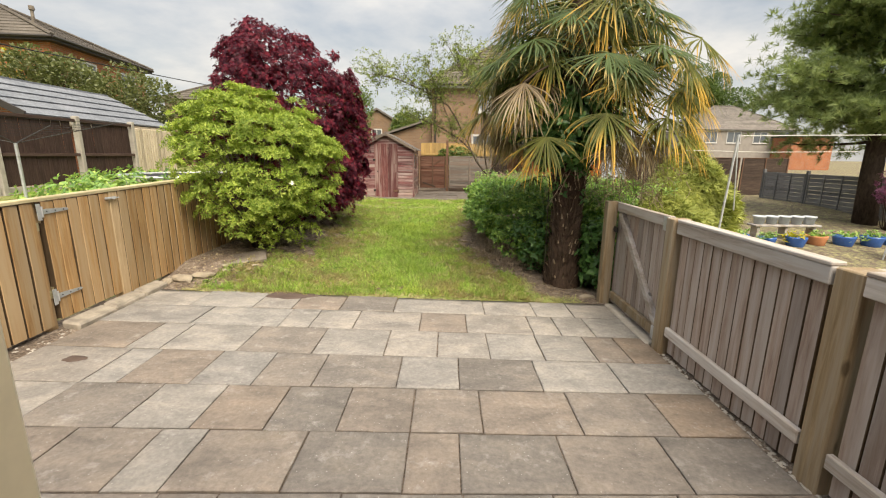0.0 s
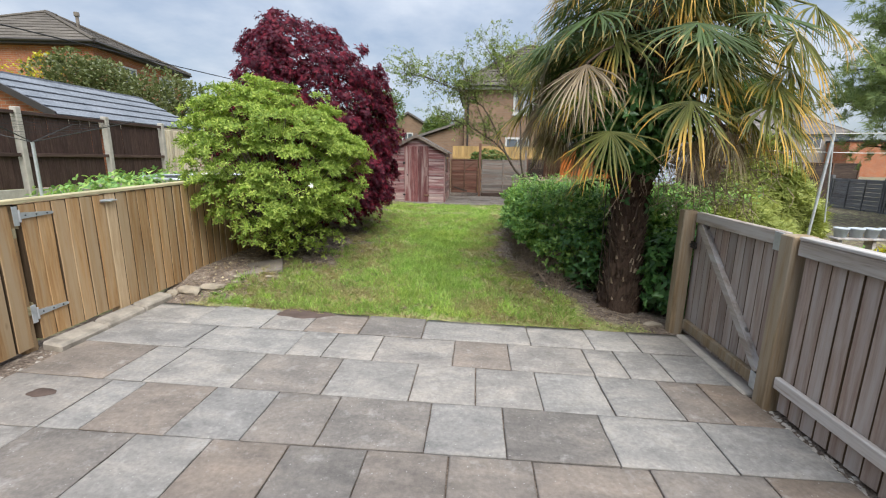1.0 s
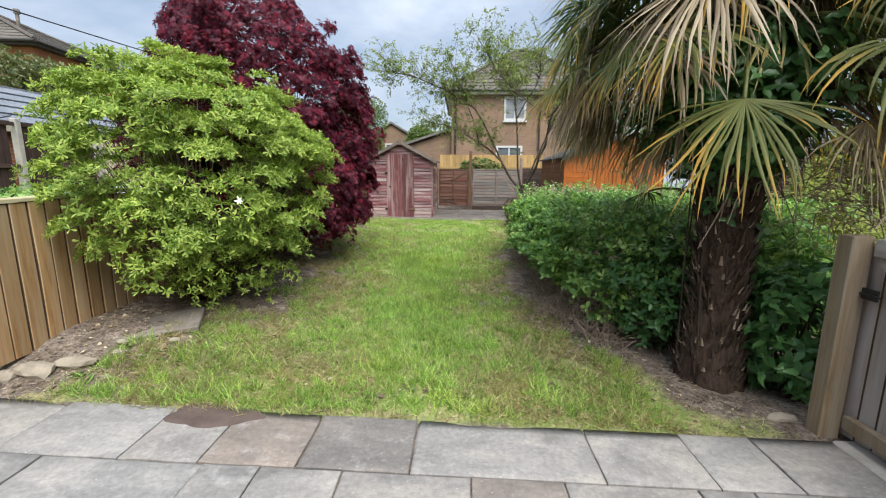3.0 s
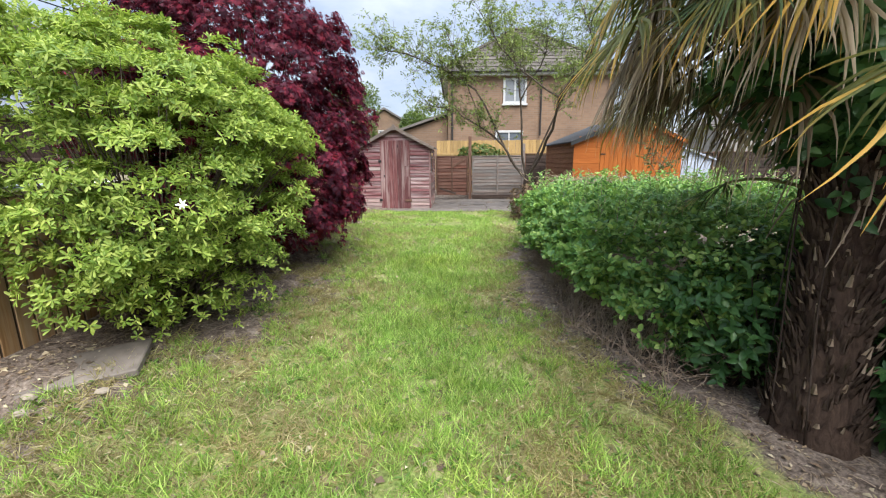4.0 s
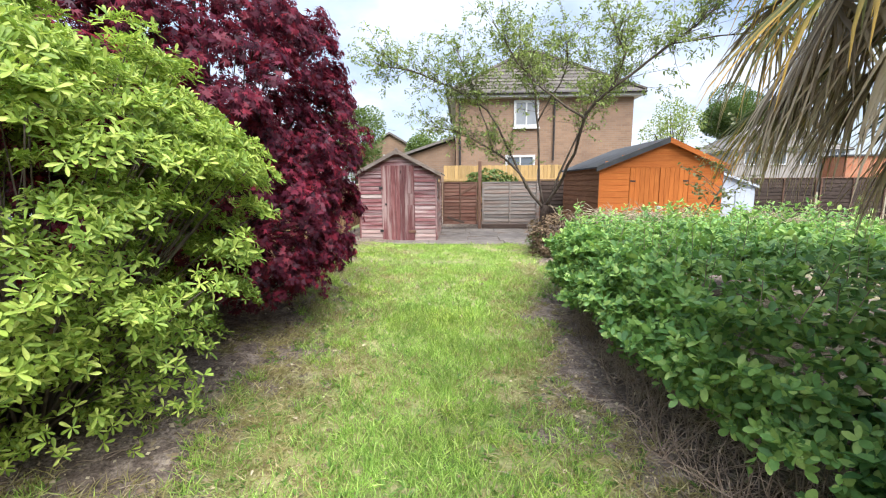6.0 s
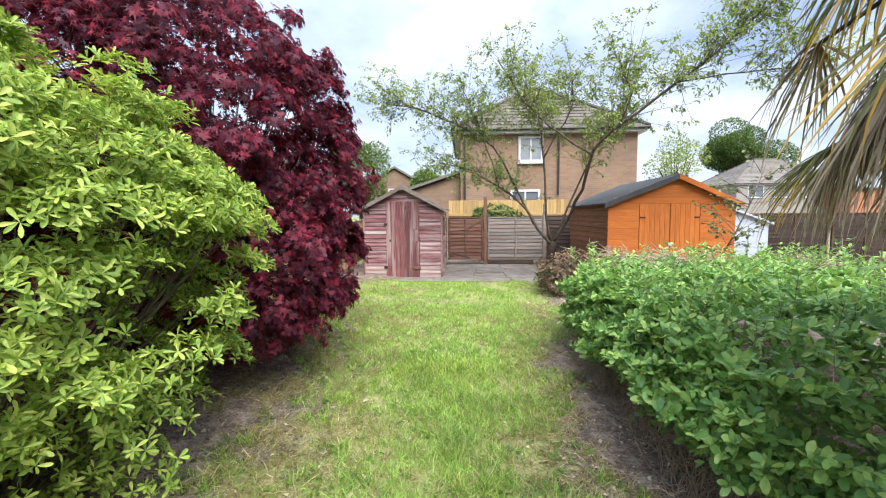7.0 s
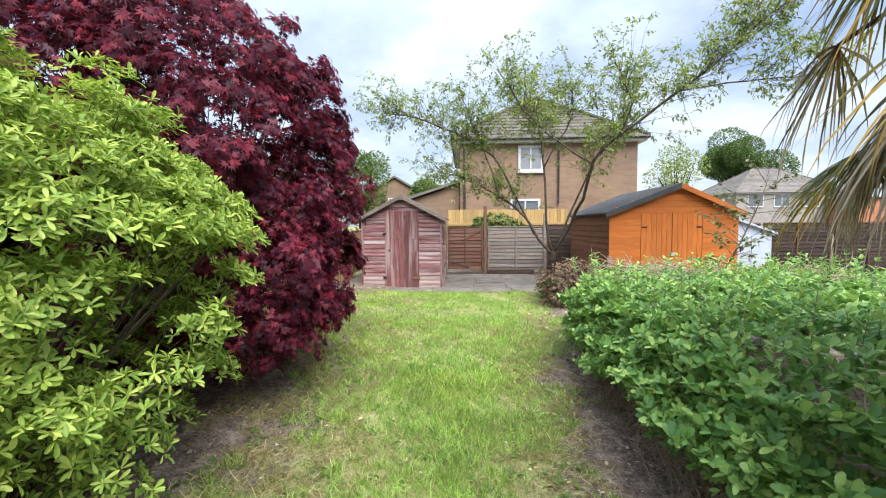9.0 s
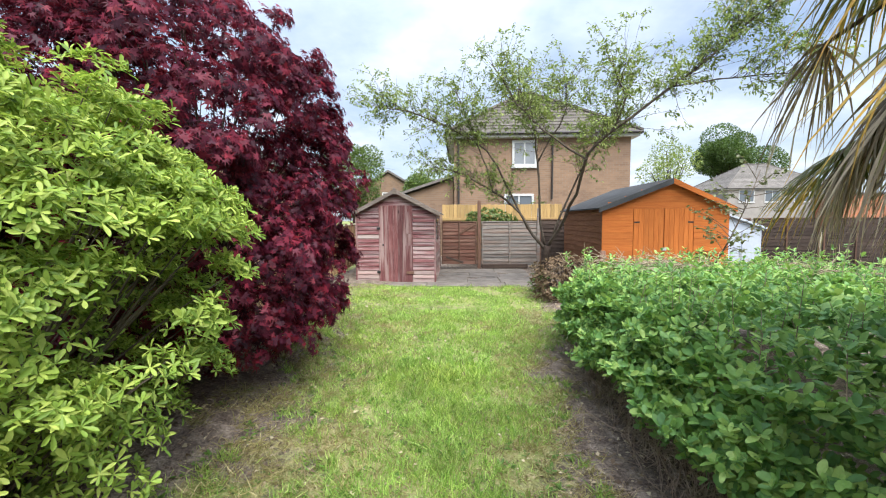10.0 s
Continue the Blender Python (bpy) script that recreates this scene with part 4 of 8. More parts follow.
# ---- orange shed and what stands beside it ----
def orange_shed():
    x0, x1, y0, y1, zb, ze, zp = 2.63, 5.1, 13.3, 16.3, 0.26, 1.86, 2.36
    xm = 3.95
    s = thing("orange_shed", (xm, y0, zb), "bright orange-stained timber shed with double doors and a dark felt roof", "shed")
    part("shell", Build().prism([(x0 + 0.02, zb), (x1 - 0.02, zb), (x1 - 0.02, ze), (xm, zp - 0.02), (x0 + 0.02, ze)], y0 + 0.02, y1), M["brown_lap"], s)
    part("base", Build().box(x0, x1, y0 + 0.05, y1, 0.1, zb + 0.01, 0.01), M["conc_old"], s)
    da, dm, db = 3.24, 3.84, 4.42

    def lap(xa, xb, z):
        prof = [(y0 + 0.018, z), (y0 - 0.003, z), (y0 - 0.003, z + 0.112), (y0 + 0.006, z + 0.122), (y0 + 0.018, z + 0.122)]
        b = Build().add([(xa, *p) for p in prof] + [(xb, *p) for p in prof], [(0, 1, 2, 3, 4), (9, 8, 7, 6, 5)] + [(i, i + 5, (i + 1) % 5 + 5, (i + 1) % 5) for i in range(5)])
        part("lap_board", b, M["orange_lap"], s)
    z = zb + 0.01
    while z < ze - 0.06:
        lap(x0, da - 0.004, z), lap(db + 0.004, x1, z)
        z += 0.121
    while z < zp - 0.12:
        f = (zp - z - 0.06) / (zp - ze)
        lap(xm - (xm - x0) * min(1, f), xm + (x1 - xm) * min(1, f), z)
        z += 0.121
    # side boards, darker and browner than the orange front
    z = zb + 0.01
    while z < ze - 0.06:
        prof = [(x0 + 0.018, z), (x0 - 0.008, z), (x0 - 0.008, z + 0.012), (x0 + 0.010, z + 0.128), (x0 + 0.018, z + 0.128)]
        b = Build().add([(p[0], y0, p[1]) for p in prof] + [(p[0], y1, p[1]) for p in prof], [(0, 1, 2, 3, 4), (9, 8, 7, 6, 5)] + [(i, i + 5, (i + 1) % 5 + 5, (i + 1) % 5) for i in range(5)])
        part("lap_board", b, M["brown_lap"], s)
        z += 0.121
    for a, c in ((da, dm), (dm, db)):
        d = part("door", Build().box(a + 0.004, c - 0.004, y0 + 0.002, y0 + 0.016, zb + 0.02, 1.84, 0.003), M["orange_door"], s, "orange boarded door")
        n = 6
        for i in range(n):
            w = (c - a - 0.012) / n
            part("plank", Build().box(a + 0.006 + i * w, a + 0.006 + (i + 1) * w - 0.003, y0 - 0.010, y0 + 0.004, zb + 0.025, 1.835, 0.004), M["orange_door"], d)
        for zz in (0.55, 1.55):
            xa = a + 0.01 if a == da else c - 0.12
            part("hinge", Build().box(xa, xa + 0.11, y0 - 0.018, y0 - 0.0105, zz, zz + 0.03, 0.002), M["black_iron"], d)
    part("lock", Build().box(dm - 0.03, dm + 0.05, y0 - 0.03, y0 - 0.011, 1.0, 1.06, 0.004), M["steel"], s, "steel hasp and padlock")
    for sgn in (-1, 1):
        xe = (x0 - 0.1) if sgn < 0 else (x1 + 0.08)
        zz = ze - 0.035
        part("roof_slope", Build().prism([(xm, zp + 0.02), (xe, zz), (xe, zz + 0.03), (xm, zp + 0.06)], y0 - 0.1, y1 + 0.08), M["felt"], s, "dark grey roofing felt")
        part("fascia", Build().prism([(xm, zp + 0.057), (xe, zz + 0.028), (xe, zz - 0.065), (xm, zp - 0.045)], y0 - 0.125, y0 - 0.1005), M["orange_lap"] if sgn > 0 else M["felt"], s)


orange_shed()


def grey_store():
    s = thing("metal_store", (5.65, 13.9, 0.25), "pale blue-grey metal garden store with a sloping roof", "store")
    part("body", Build().prism([(5.24, 0.2), (6.05, 0.2), (6.05, 1.42), (5.24, 1.72)], 13.75, 14.9), M["grey_shed"], s)
    for a, c in ((5.27, 5.63), (5.645, 6.02)):
        part("door", Build().box(a, c, 13.728, 13.752, 0.26, 1.38, 0.006), M["grey_shed"], s)
    part("roof", Build().prism([(5.18, 1.745), (6.12, 1.40), (6.12, 1.44), (5.18, 1.79)], 13.68, 14.96), M["grey_shed"], s)
    part("handle", Build().box(5.6, 5.62, 13.705, 13.73, 0.85, 1.0, 0.004), M["steel"], s)


grey_store()


def shed_edging():
    """Rough rails and short posts along the foot of the orange shed's side."""
    e = thing("timber_edging", (2.3, 12.4, 0.25), "low weathered timber edging rails beside the orange shed", "edging")
    for xa, ya, xb, yb in ((2.12, 13.9, 2.3, 12.2), (2.3, 12.2, 3.15, 11.2)):
        a, c = Vector((xa, ya, .62)), Vector((xb, yb, .78))
        part("rail", Build().tube([a, a.lerp(c, .5) + Vector((0, 0, .02)), c], [.045, .042, .045], 7), M["bargeboard"], e, smooth=True)
        part("rail", Build().tube([a - Vector((0, 0, .2)), c - Vector((0, 0, .22))], [.045, .045], 7), M["bargeboard"], e, smooth=True)
    for x, y, h in ((2.28, 12.2, 1.08), (2.1, 13.9, .75), (3.15, 11.2, .95)):
        part("post", Build().tube([(x, y, gz(x, y) - .03), (x, y, h)], [.055, .05], 8), M["back_post"], e, smooth=True)


shed_edging()


# ---- back fence and paving ----
def slat_panel(name, x0, x1, y, zb, zt, material, post_mat, label, seed, pitch=0.105, battens=3, face=-1, group="back fence panels"):
    r = random.Random(seed)
    f = thing(name, ((x0 + x1) / 2, y, zb), label, "fence", group=group)
    part("backing", Build().box(x0, x1, y + 0.012, y + 0.02, zb + 0.02, zt - 0.02, 0.002), M["back_dark"], f)
    z = zb
    while z < zt - 0.05:
        h = pitch * 1.25
        prof = [(y + 0.011, z), (y - 0.02, z), (y - 0.002, z + h), (y + 0.011, z + h)]
        n = 6
        vs = []
        for i in range(n + 1):
            x = x0 + (x1 - x0) * i / n
            wv = r.uniform(-0.012, 0.008)
            for k, p in enumerate(prof):
                vs.append((x, p[0], min(zt, p[1] + (wv if k in (1,) else 0))))
        fs = [(i * 4 + k, (i + 1) * 4 + k, (i + 1) * 4 + (k + 1) % 4, i * 4 + (k + 1) % 4) for i in range(n) for k in range(4)] + [(0, 1, 2, 3), (n * 4 + 3, n * 4 + 2, n * 4 + 1, n * 4)]
        part("slat", Build().add(vs, fs), material, f)
        z += pitch * r.uniform(0.93, 1.07)
    for i in range(battens):
        x = x0 + (x1 - x0) * (i + 0.5 * (battens == 1)) / max(1, battens - 1)
        x = min(max(x, x0 + 0.025), x1 - 0.025)
        part("batten", Build().box(x - 0.022, x + 0.022, y - 0.042, y - 0.021, zb, zt, 0.004), post_mat, f)
    part("top_rail", Build().box(x0, x1, y - 0.03, y + 0.03, zt, zt + 0.025, 0.004), post_mat, f)
    return f


YB = 16.97
left_panel = slat_panel("back_gate", -0.72, 0.3, YB, 0.36, 1.56, M["back_red"], M["back_post"], "red-brown slatted back gate with a diagonal brace", 3, battens=3)
b = Build()
lo, hi = Vector((-0.2, YB - 0.033, 1.24)), Vector((0.26, YB - 0.033, 1.53))
d = (hi - lo).normalized()
s = Vector((-d.z, 0, d.x)) * 0.03
b.add([lo - s, lo + s, hi + s, hi - s] + [p + Vector((0, 0.02, 0)) for p in (lo - s, lo + s, hi + s, hi - s)], [(3, 2, 1, 0), (4, 5, 6, 7), (0, 1, 5, 4), (1, 2, 6, 5), (2, 3, 7, 6), (3, 0, 4, 7)])
part("brace", b, M["back_post"], left_panel)
solid("back_fence_post", Build().box(0.315, 0.41, YB - 0.06, YB + 0.03, 0.22, 2.18, 0.006), M["back_post"], "tall brown timber post of the back fence", "post")
slat_panel("back_fence", 0.43, 2.05, YB, 0.32, 1.56, M["back_grey"], M["back_grey"], "silver-grey waney slatted fence panel", 4, battens=3)
solid("fence_sill", Build().box(0.43, 1.75, YB - 0.09, YB - 0.03, 0.23, 0.36, 0.01), M["back_dark"], "dark gravel board at the foot of the back fence", "board")
slat_panel("back_fence", 2.08, 3.7, YB, 0.3, 1.62, M["back_dark"], M["back_post"], "dark brown slatted fence panel behind the tree", 5, battens=3)
solid("back_fence_post", Build().box(2.02, 2.1, YB - 0.05, YB + 0.03, 0.22, 1.95, 0.006), M["back_grey"], "grey timber post of the back fence", "post")
slat_panel("back_fence", -3.05, -0.75, YB, 0.3, 1.56, M["back_dark"], M["back_post"], "dark brown slatted fence panel behind the shed", 6, battens=3)
solid("leaning_plank", Build().box(-0.62, -0.1, YB - 0.2, YB - 0.16, -0.02, 0.04, 0.004, pose(0, 0, 0.37, 0, 18, 0)), M["back_dark"], "broken dark plank leaning at the back gate", "plank")


def rear_paving():
    f = thing("rear_paving", (-0.5, 15.3, 0.2), "cracked dirty concrete paving beside the red shed", "paving", kind="structure")
    r = random.Random(5)
    for j, (ya, yb) in enumerate([(13.72, 14.3), (14.31, 15.2), (15.21, 16.05), (16.06, 16.93)]):
        x = -2.85
        while x < 1.55:
            w = r.uniform(0.75, 1.05)
            b = Build().box(x, min(1.6, x + w - 0.012), ya, yb - 0.01, 0.12, 0.214 + r.uniform(-0.006, 0.01), 0.008)
            part("slab", b, M["conc_old"], f)
            x += w


rear_paving()


# ---- plants: helpers ----
def arr_mesh(name, V, F, attr=None):
    """A mesh from arrays: vertices (n, 3) and faces of one size (m, k)."""
    me = bpy.data.meshes.new(name)
    k = F.shape[1]
    me.vertices.add(len(V))
    me.vertices.foreach_set("co", np.ascontiguousarray(V, dtype=np.float32).ravel())
    me.loops.add(F.size)
    me.loops.foreach_set("vertex_index", np.ascontiguousarray(F, dtype=np.int32).ravel())
    me.polygons.add(len(F))
    me.polygons.foreach_set("loop_start", np.arange(0, F.size, k, dtype=np.int32))
    me.polygons.foreach_set("loop_total", np.full(len(F), k, dtype=np.int32))
    me.update(calc_edges=True)
    me.validate()
    if attr is not None:
        at = me.attributes.new("along", "FLOAT", "POINT")
        at.data.foreach_set("value", np.ascontiguousarray(attr, dtype=np.float32))
    return me


def unit(A):
    return A / np.maximum(1e-9, np.linalg.norm(A, axis=1, keepdims=True))


# leaf outlines: (along, across, lift) and triangles
OVATE = (np.array([(0, 0, 0), (.32, .5, .05), (.32, 0, -.04), (.32, -.5, .05), (.7, .36, .03), (.7, 0, -.06), (.7, -.36, .03), (1, 0, -.16)]),
         np.array([(0, 2, 1), (0, 3, 2), (1, 2, 5), (1, 5, 4), (2, 3, 6), (2, 6, 5), (4, 5, 7), (5, 6, 7)]))
DIAMOND = (np.array([(0, 0, 0), (.45, .5, .08), (.45, -.5, .08), (1, 0, -.1)]), np.array([(0, 2, 1), (1, 2, 3)]))
def spoon():
    """A leaf that is widest beyond its middle, with a rounded end and a shallow midrib fold."""
    vs, fs = [(0, 0, 0)], []
    for u, w, dz in ((.3, .26, .0), (.58, .46, .015), (.82, .43, .0), (.95, .22, -.03)):
        vs += [(u, w, dz + .07 * w), (u, 0, dz - .04), (u, -w, dz + .07 * w)]
    vs.append((1, 0, -.05))
    fs += [(0, 2, 1), (0, 3, 2)]
    for k in range(3):
        a = 1 + 3 * k
        fs += [(a, a + 1, a + 4), (a, a + 4, a + 3), (a + 1, a + 2, a + 5), (a + 1, a + 5, a + 4)]
    fs += [(10, 11, 13), (11, 12, 13)]
    return np.array(vs), np.array(fs)


OBOVATE = spoon()
ELLIPTIC = (np.array([(0, 0, 0), (.28, .4, .04), (.28, 0, -.03), (.28, -.4, .04), (.62, .5, .05), (.62, 0, -.03), (.62, -.5, .05), (.9, .28, .0), (.9, -.28, .0), (1, 0, -.06)]),
            np.array([(0, 2, 1), (0, 3, 2), (1, 2, 5), (1, 5, 4), (2, 3, 6), (2, 6, 5), (4, 5, 7), (5, 6, 8), (5, 8, 7), (7, 8, 9)]))
BLADE = (np.array([(0, .5, 0), (0, -.5, 0), (.55, .4, -.05), (.55, -.4, -.05), (1, 0, -.32)]), np.array([(0, 1, 3), (0, 3, 2), (2, 3, 4)]))


def palmate():
    """A maple leaf: seven pointed lobes from one stalk end."""
    vs, angs, lens = [(0, 0, 0)], [-115, -78, -38, 0, 38, 78, 115], [.45, .75, .95, 1.05, .95, .75, .45]
    for i, (a, l) in enumerate(zip(angs, lens)):
        vs.append((l * math.cos(radians(a)), l * math.sin(radians(a)), -0.12 * l))
        if i < 6:
            b = (a + angs[i + 1]) / 2
            vs.append((.33 * math.cos(radians(b)), .33 * math.sin(radians(b)), 0.02))
    n = len(vs)
    fs = [(0, n - 1, 1)] + [(0, i, i + 1) for i in range(1, n - 1)]
    return np.array(vs), np.array(fs[1:])


PALMATE = palmate()


def leaves(name, shape, P, D, U, L, W, material, parent, label="", kind="", smooth=True):
    """Leaves at P that point along D with their upper side towards U, as one mesh of many islands."""
    tv, tf = shape
    D = unit(D)
    S = unit(np.cross(U, D))
    N = np.cross(D, S)
    L, W = np.asarray(L).reshape(-1, 1, 1), np.asarray(W).reshape(-1, 1, 1)
    V = P[:, None, :] + D[:, None, :] * (tv[None, :, 0:1] * L) + S[:, None, :] * (tv[None, :, 1:2] * W) + N[:, None, :] * (tv[None, :, 2:3] * L)
    F = (tf[None, :, :] + (np.arange(len(P)) * len(tv))[:, None, None]).reshape(-1, 3)
    o = np.array(ORIGIN[parent])
    ob = new(name, arr_mesh(name, V.reshape(-1, 3) - o, F))
    if smooth:
        ob.data.polygons.foreach_set("use_smooth", np.ones(len(F), dtype=bool))
    ob.data.materials.append(material)
    ob.parent = parent
    ORIGIN[ob] = ORIGIN[parent]
    return tagged(ob, label, "", "", kind)


def sphere_dirs(n, r):
    d = r.normal(size=(n, 3))
    return unit(d)


def wobble(D, f, seed):
    return np.array([noise.noise((d[0] * f + seed, d[1] * f, d[2] * f)) for d in D])


def rosettes(P, A, per, r, spread=0.35):
    """Leaves round each shoot end P with axis A: positions, directions and upper sides."""
    n = len(P)
    A = unit(A)
    ref = np.where(np.abs(A[:, 2:3]) < 0.9, np.array([[0, 0, 1.0]]), np.array([[1.0, 0, 0]]))
    X = unit(np.cross(A, ref))
    Y = np.cross(A, X)
    k = np.tile(np.arange(per), n)
    base = np.repeat(r.uniform(0, 6.28, n), per)
    a = base + k * 2.399 + r.normal(0, 0.2, n * per)
    lift = r.normal(spread, 0.22, n * per)
    Ar, Xr, Yr = np.repeat(A, per, 0), np.repeat(X, per, 0), np.repeat(Y, per, 0)
    R = Xr * np.cos(a)[:, None] + Yr * np.sin(a)[:, None]
    D = R * np.cos(lift)[:, None] + Ar * np.sin(lift)[:, None]
    U = Ar * np.cos(lift)[:, None] - R * np.sin(lift)[:, None]
    PP = np.repeat(P, per, 0) - Ar * r.uniform(0, 0.02, n * per)[:, None]
    return PP, D, U


def stems(name, base, tips, r0, material, parent, seed=1, n=5, sides=5):
    """Curved stems from near the base out to the tips, as one mesh."""
    r = random.Random(seed)
    b = Build()
    for t in tips:
        s = Vector(base) + Vector((r.uniform(-.12, .12), r.uniform(-.12, .12), 0))
        t = Vector(t)
        m = s.lerp(t, 0.45) + Vector((r.uniform(-.1, .1), r.uniform(-.1, .1), r.uniform(0.0, .25)))
        pts = [(s * (1 - u) ** 2 + m * 2 * u * (1 - u) + t * u * u) for u in [i / n for i in range(n + 1)]]
        b.tube(pts, [r0 * (1 - 0.8 * i / n) * r.uniform(0.8, 1.1) for i in range(n + 1)], sides)
    return part(name, b, material, parent, smooth=True, kind="stuff")


# ---- bright green bush ----
def pads(C, A, R, count, r, droop=0.35):
    """Shoot ends over shallow domes: centres C, axes A, radii R; gives points and axes."""
    n = len(C)
    A = unit(A)
    ref = np.where(np.abs(A[:, 2:3]) < 0.9, np.array([[0, 0, 1.0]]), np.array([[1.0, 0, 0]]))
    X = unit(np.cross(A, ref))
    Y = np.cross(A, X)
    k = n * count
    q, a = np.sqrt(r.random(k)), r.uniform(0, 6.283, k)
    Rr = np.repeat(R, count)
    Ar, Xr, Yr = (np.repeat(Z, count, 0) for Z in (A, X, Y))
    out = Xr * np.cos(a)[:, None] + Yr * np.sin(a)[:, None]
    P = np.repeat(C, count, 0) + out * (q * Rr)[:, None] - Ar * (droop * q * q * Rr)[:, None] + r.normal(0, .012, (k, 3))
    return P, unit(Ar + out * (q * 0.75)[:, None] + r.normal(0, .2, (k, 3)))


def green_bush():
    r = np.random.default_rng(21)
    c, rad = np.array([-2.52, 6.42, 1.38]), np.array([1.2, 1.2, 1.12])
    t = thing("flowering_bush", (-2.45, 6.35, gz(-2.45, 6.35)), "large bright green bush with whorled leaves in tiers", "bush")
    D = sphere_dirs(1500, r)
    D = D[D[:, 0] > -0.8]
    R = 1 + 0.22 * wobble(D, 2.1, 3.0) + 0.1 * wobble(D, 5.0, 8.0)
    C = c + D * rad * (R * r.choice([0.97, 0.88, 0.74, 0.56], len(D), p=[.45, .3, .17, .08]))[:, None]
    # tiers: the shoots gather at heights a hand apart
    tier = 0.21
    wave = 0.06 * np.sin(C[:, 0] * 2.6) + 0.06 * np.sin(C[:, 1] * 2.9)
    C[:, 2] = (np.round((C[:, 2] + wave) / tier) * tier - wave) * .6 + C[:, 2] * .4
    low = np.clip((1.15 - C[:, 2]) / 0.9, 0, 1)[:, None]
    C[:, :2] = c[:2] + (C[:, :2] - c[:2]) * (1 - 0.08 * low)
    C[:, 0:1] -= 0.22 * np.clip((C[:, 2:3] - 1.9) / 0.7, 0, 1)
    keep = (C[:, 2] > 0.3 + 0.5 * np.clip((-2.3 - C[:, 0]) / .5, 0, 1)) & ~((C[:, 0] < FX + 0.12) & (C[:, 2] < 1.32))
    keep &= r.random(len(C)) < np.interp(C[:, 2], [.3, .8, 1.3, 1.7], [.4, .36, .5, .68])
    C, D = C[keep], D[keep]
    A = D * np.array([.5, .5, .2]) + np.array([0, 0, 0.85]) + r.normal(0, 0.14, C.shape)
    P, A2 = pads(C, A, r.uniform(.08, .2, len(C)), 23, r, .3)
    ok = ~((P[:, 0] < FX + 0.04) & (P[:, 2] < 1.28))
    P, A2 = P[ok], A2[ok]
    PP, DD, UU = rosettes(P, A2, 6, r, 0.35)
    DD = DD + r.normal(0, .2, DD.shape)
    L = r.uniform(0.03, 0.058, len(PP))
    leaves("foliage", OBOVATE, PP, DD, UU, L, L * r.uniform(0.27, 0.36, len(PP)), M["bush_leaf"], t, "bright yellow-green whorled leaves")
    stems("branch_work", (-2.45, 6.35, gz(-2.45, 6.35) - 0.02), C[r.permutation(len(C))[:150]] - np.array([0, 0, .03]), 0.011, M["bark"], t, 4)
    # one white flower
    f = np.array([-1.66, 5.57, 1.24])
    ax = unit(np.array([[0.6, -0.7, 0.35]]))
    PP, DD, UU = rosettes(f[None, :], ax, 9, r, 0.25)
    leaves("flower", OVATE, PP, DD, UU, np.full(9, 0.034), np.full(9, 0.012), M["petal"], t, "single white starry flower")


green_bush()


# ---- red maple ----
def red_maple():
    r = np.random.default_rng(5)
    base = (-2.72, 9.2, gz(-2.72, 9.2))
    t = thing("maple_tree", base, "dark red Japanese maple with a dense layered crown", "tree")
    n = 1250
    z = r.uniform(.66, 3.9, n)
    a = r.uniform(0, 6.283, n)
    hz, hr, hc = [.6, .85, 1.2, 2.2, 2.8, 3.15, 3.45, 3.8, 4.0], [.95, 1.3, 1.47, 1.54, 1.46, 1.3, 1.05, .6, .2], [-2.85, -2.85, -2.87, -2.87, -2.86, -2.88, -2.95, -3.1, -3.2]
    R, cx = np.interp(z, hz, hr), np.interp(z, hz, hc)
    keep = r.random(n) < np.clip(R / 1.3, .3, 1) * np.interp(z, [2.4, 3.2, 3.9], [1, .8, .55])
    z, a, R, cx = z[keep], a[keep], R[keep], cx[keep]
    W = np.array([noise.noise((math.cos(q) * 2.2, math.sin(q) * 2.2, h * 1.7 + 5)) for q, h in zip(a, z)])
    R = R * np.where((np.cos(a) < 0) & (z > 1.8), 1 - .42 * np.clip((z - 1.8) / 1.0, 0, 1) * -np.cos(a), 1)
    R = R * (1 + .24 * W) * (F := r.choice([1.08, 1.0, .9, .76, .5], len(z), p=[.2, .38, .22, .13, .07]))
    C = np.stack([cx + R * np.cos(a), 8.45 + R * .98 * np.sin(a), z], 1)
    ok = ~((C[:, 0] < FX + 0.15) & (C[:, 2] < 1.5))
    C, a, F = C[ok], a[ok], F[ok]
    A = np.stack([np.cos(a) * .75, np.sin(a) * .75, np.full(len(a), .75)], 1) + r.normal(0, .15, C.shape)
    P, A2 = pads(C, A, r.uniform(.13, .3, len(C)) * np.where(F > 1.05, .55, 1), 16, r, .6)
    ok = ~((P[:, 0] < FX + 0.06) & (P[:, 2] < 1.42))
    P, A2 = P[ok], A2[ok]
    PP, DD, UU = rosettes(P, A2, 4, r, -0.2)
    PP = PP + r.normal(0, 0.02, PP.shape)
    DD = DD + np.array([0, 0, -0.4])
    L = r.uniform(0.036, 0.066, len(PP))
    leaves("crown", PALMATE, PP, DD, UU, L, L, M["maple_leaf"], t, "dense dark red lobed leaves", smooth=False)
    b = Build()
    b.tube([base, (-2.74, 9.15, 0.6), (-2.8, 9.05, 1.1), (-2.85, 8.95, 1.6)], [0.075, 0.062, 0.055, 0.045], 9)
    part("trunk", b, M["bark_dark"], t, smooth=True)
    stems("branch_work", (-2.82, 9.0, 0.95), C[r.permutation(len(C))[:220]] - np.array([0, 0, .04]), 0.013, M["bark_dark"], t, 9)


red_maple()


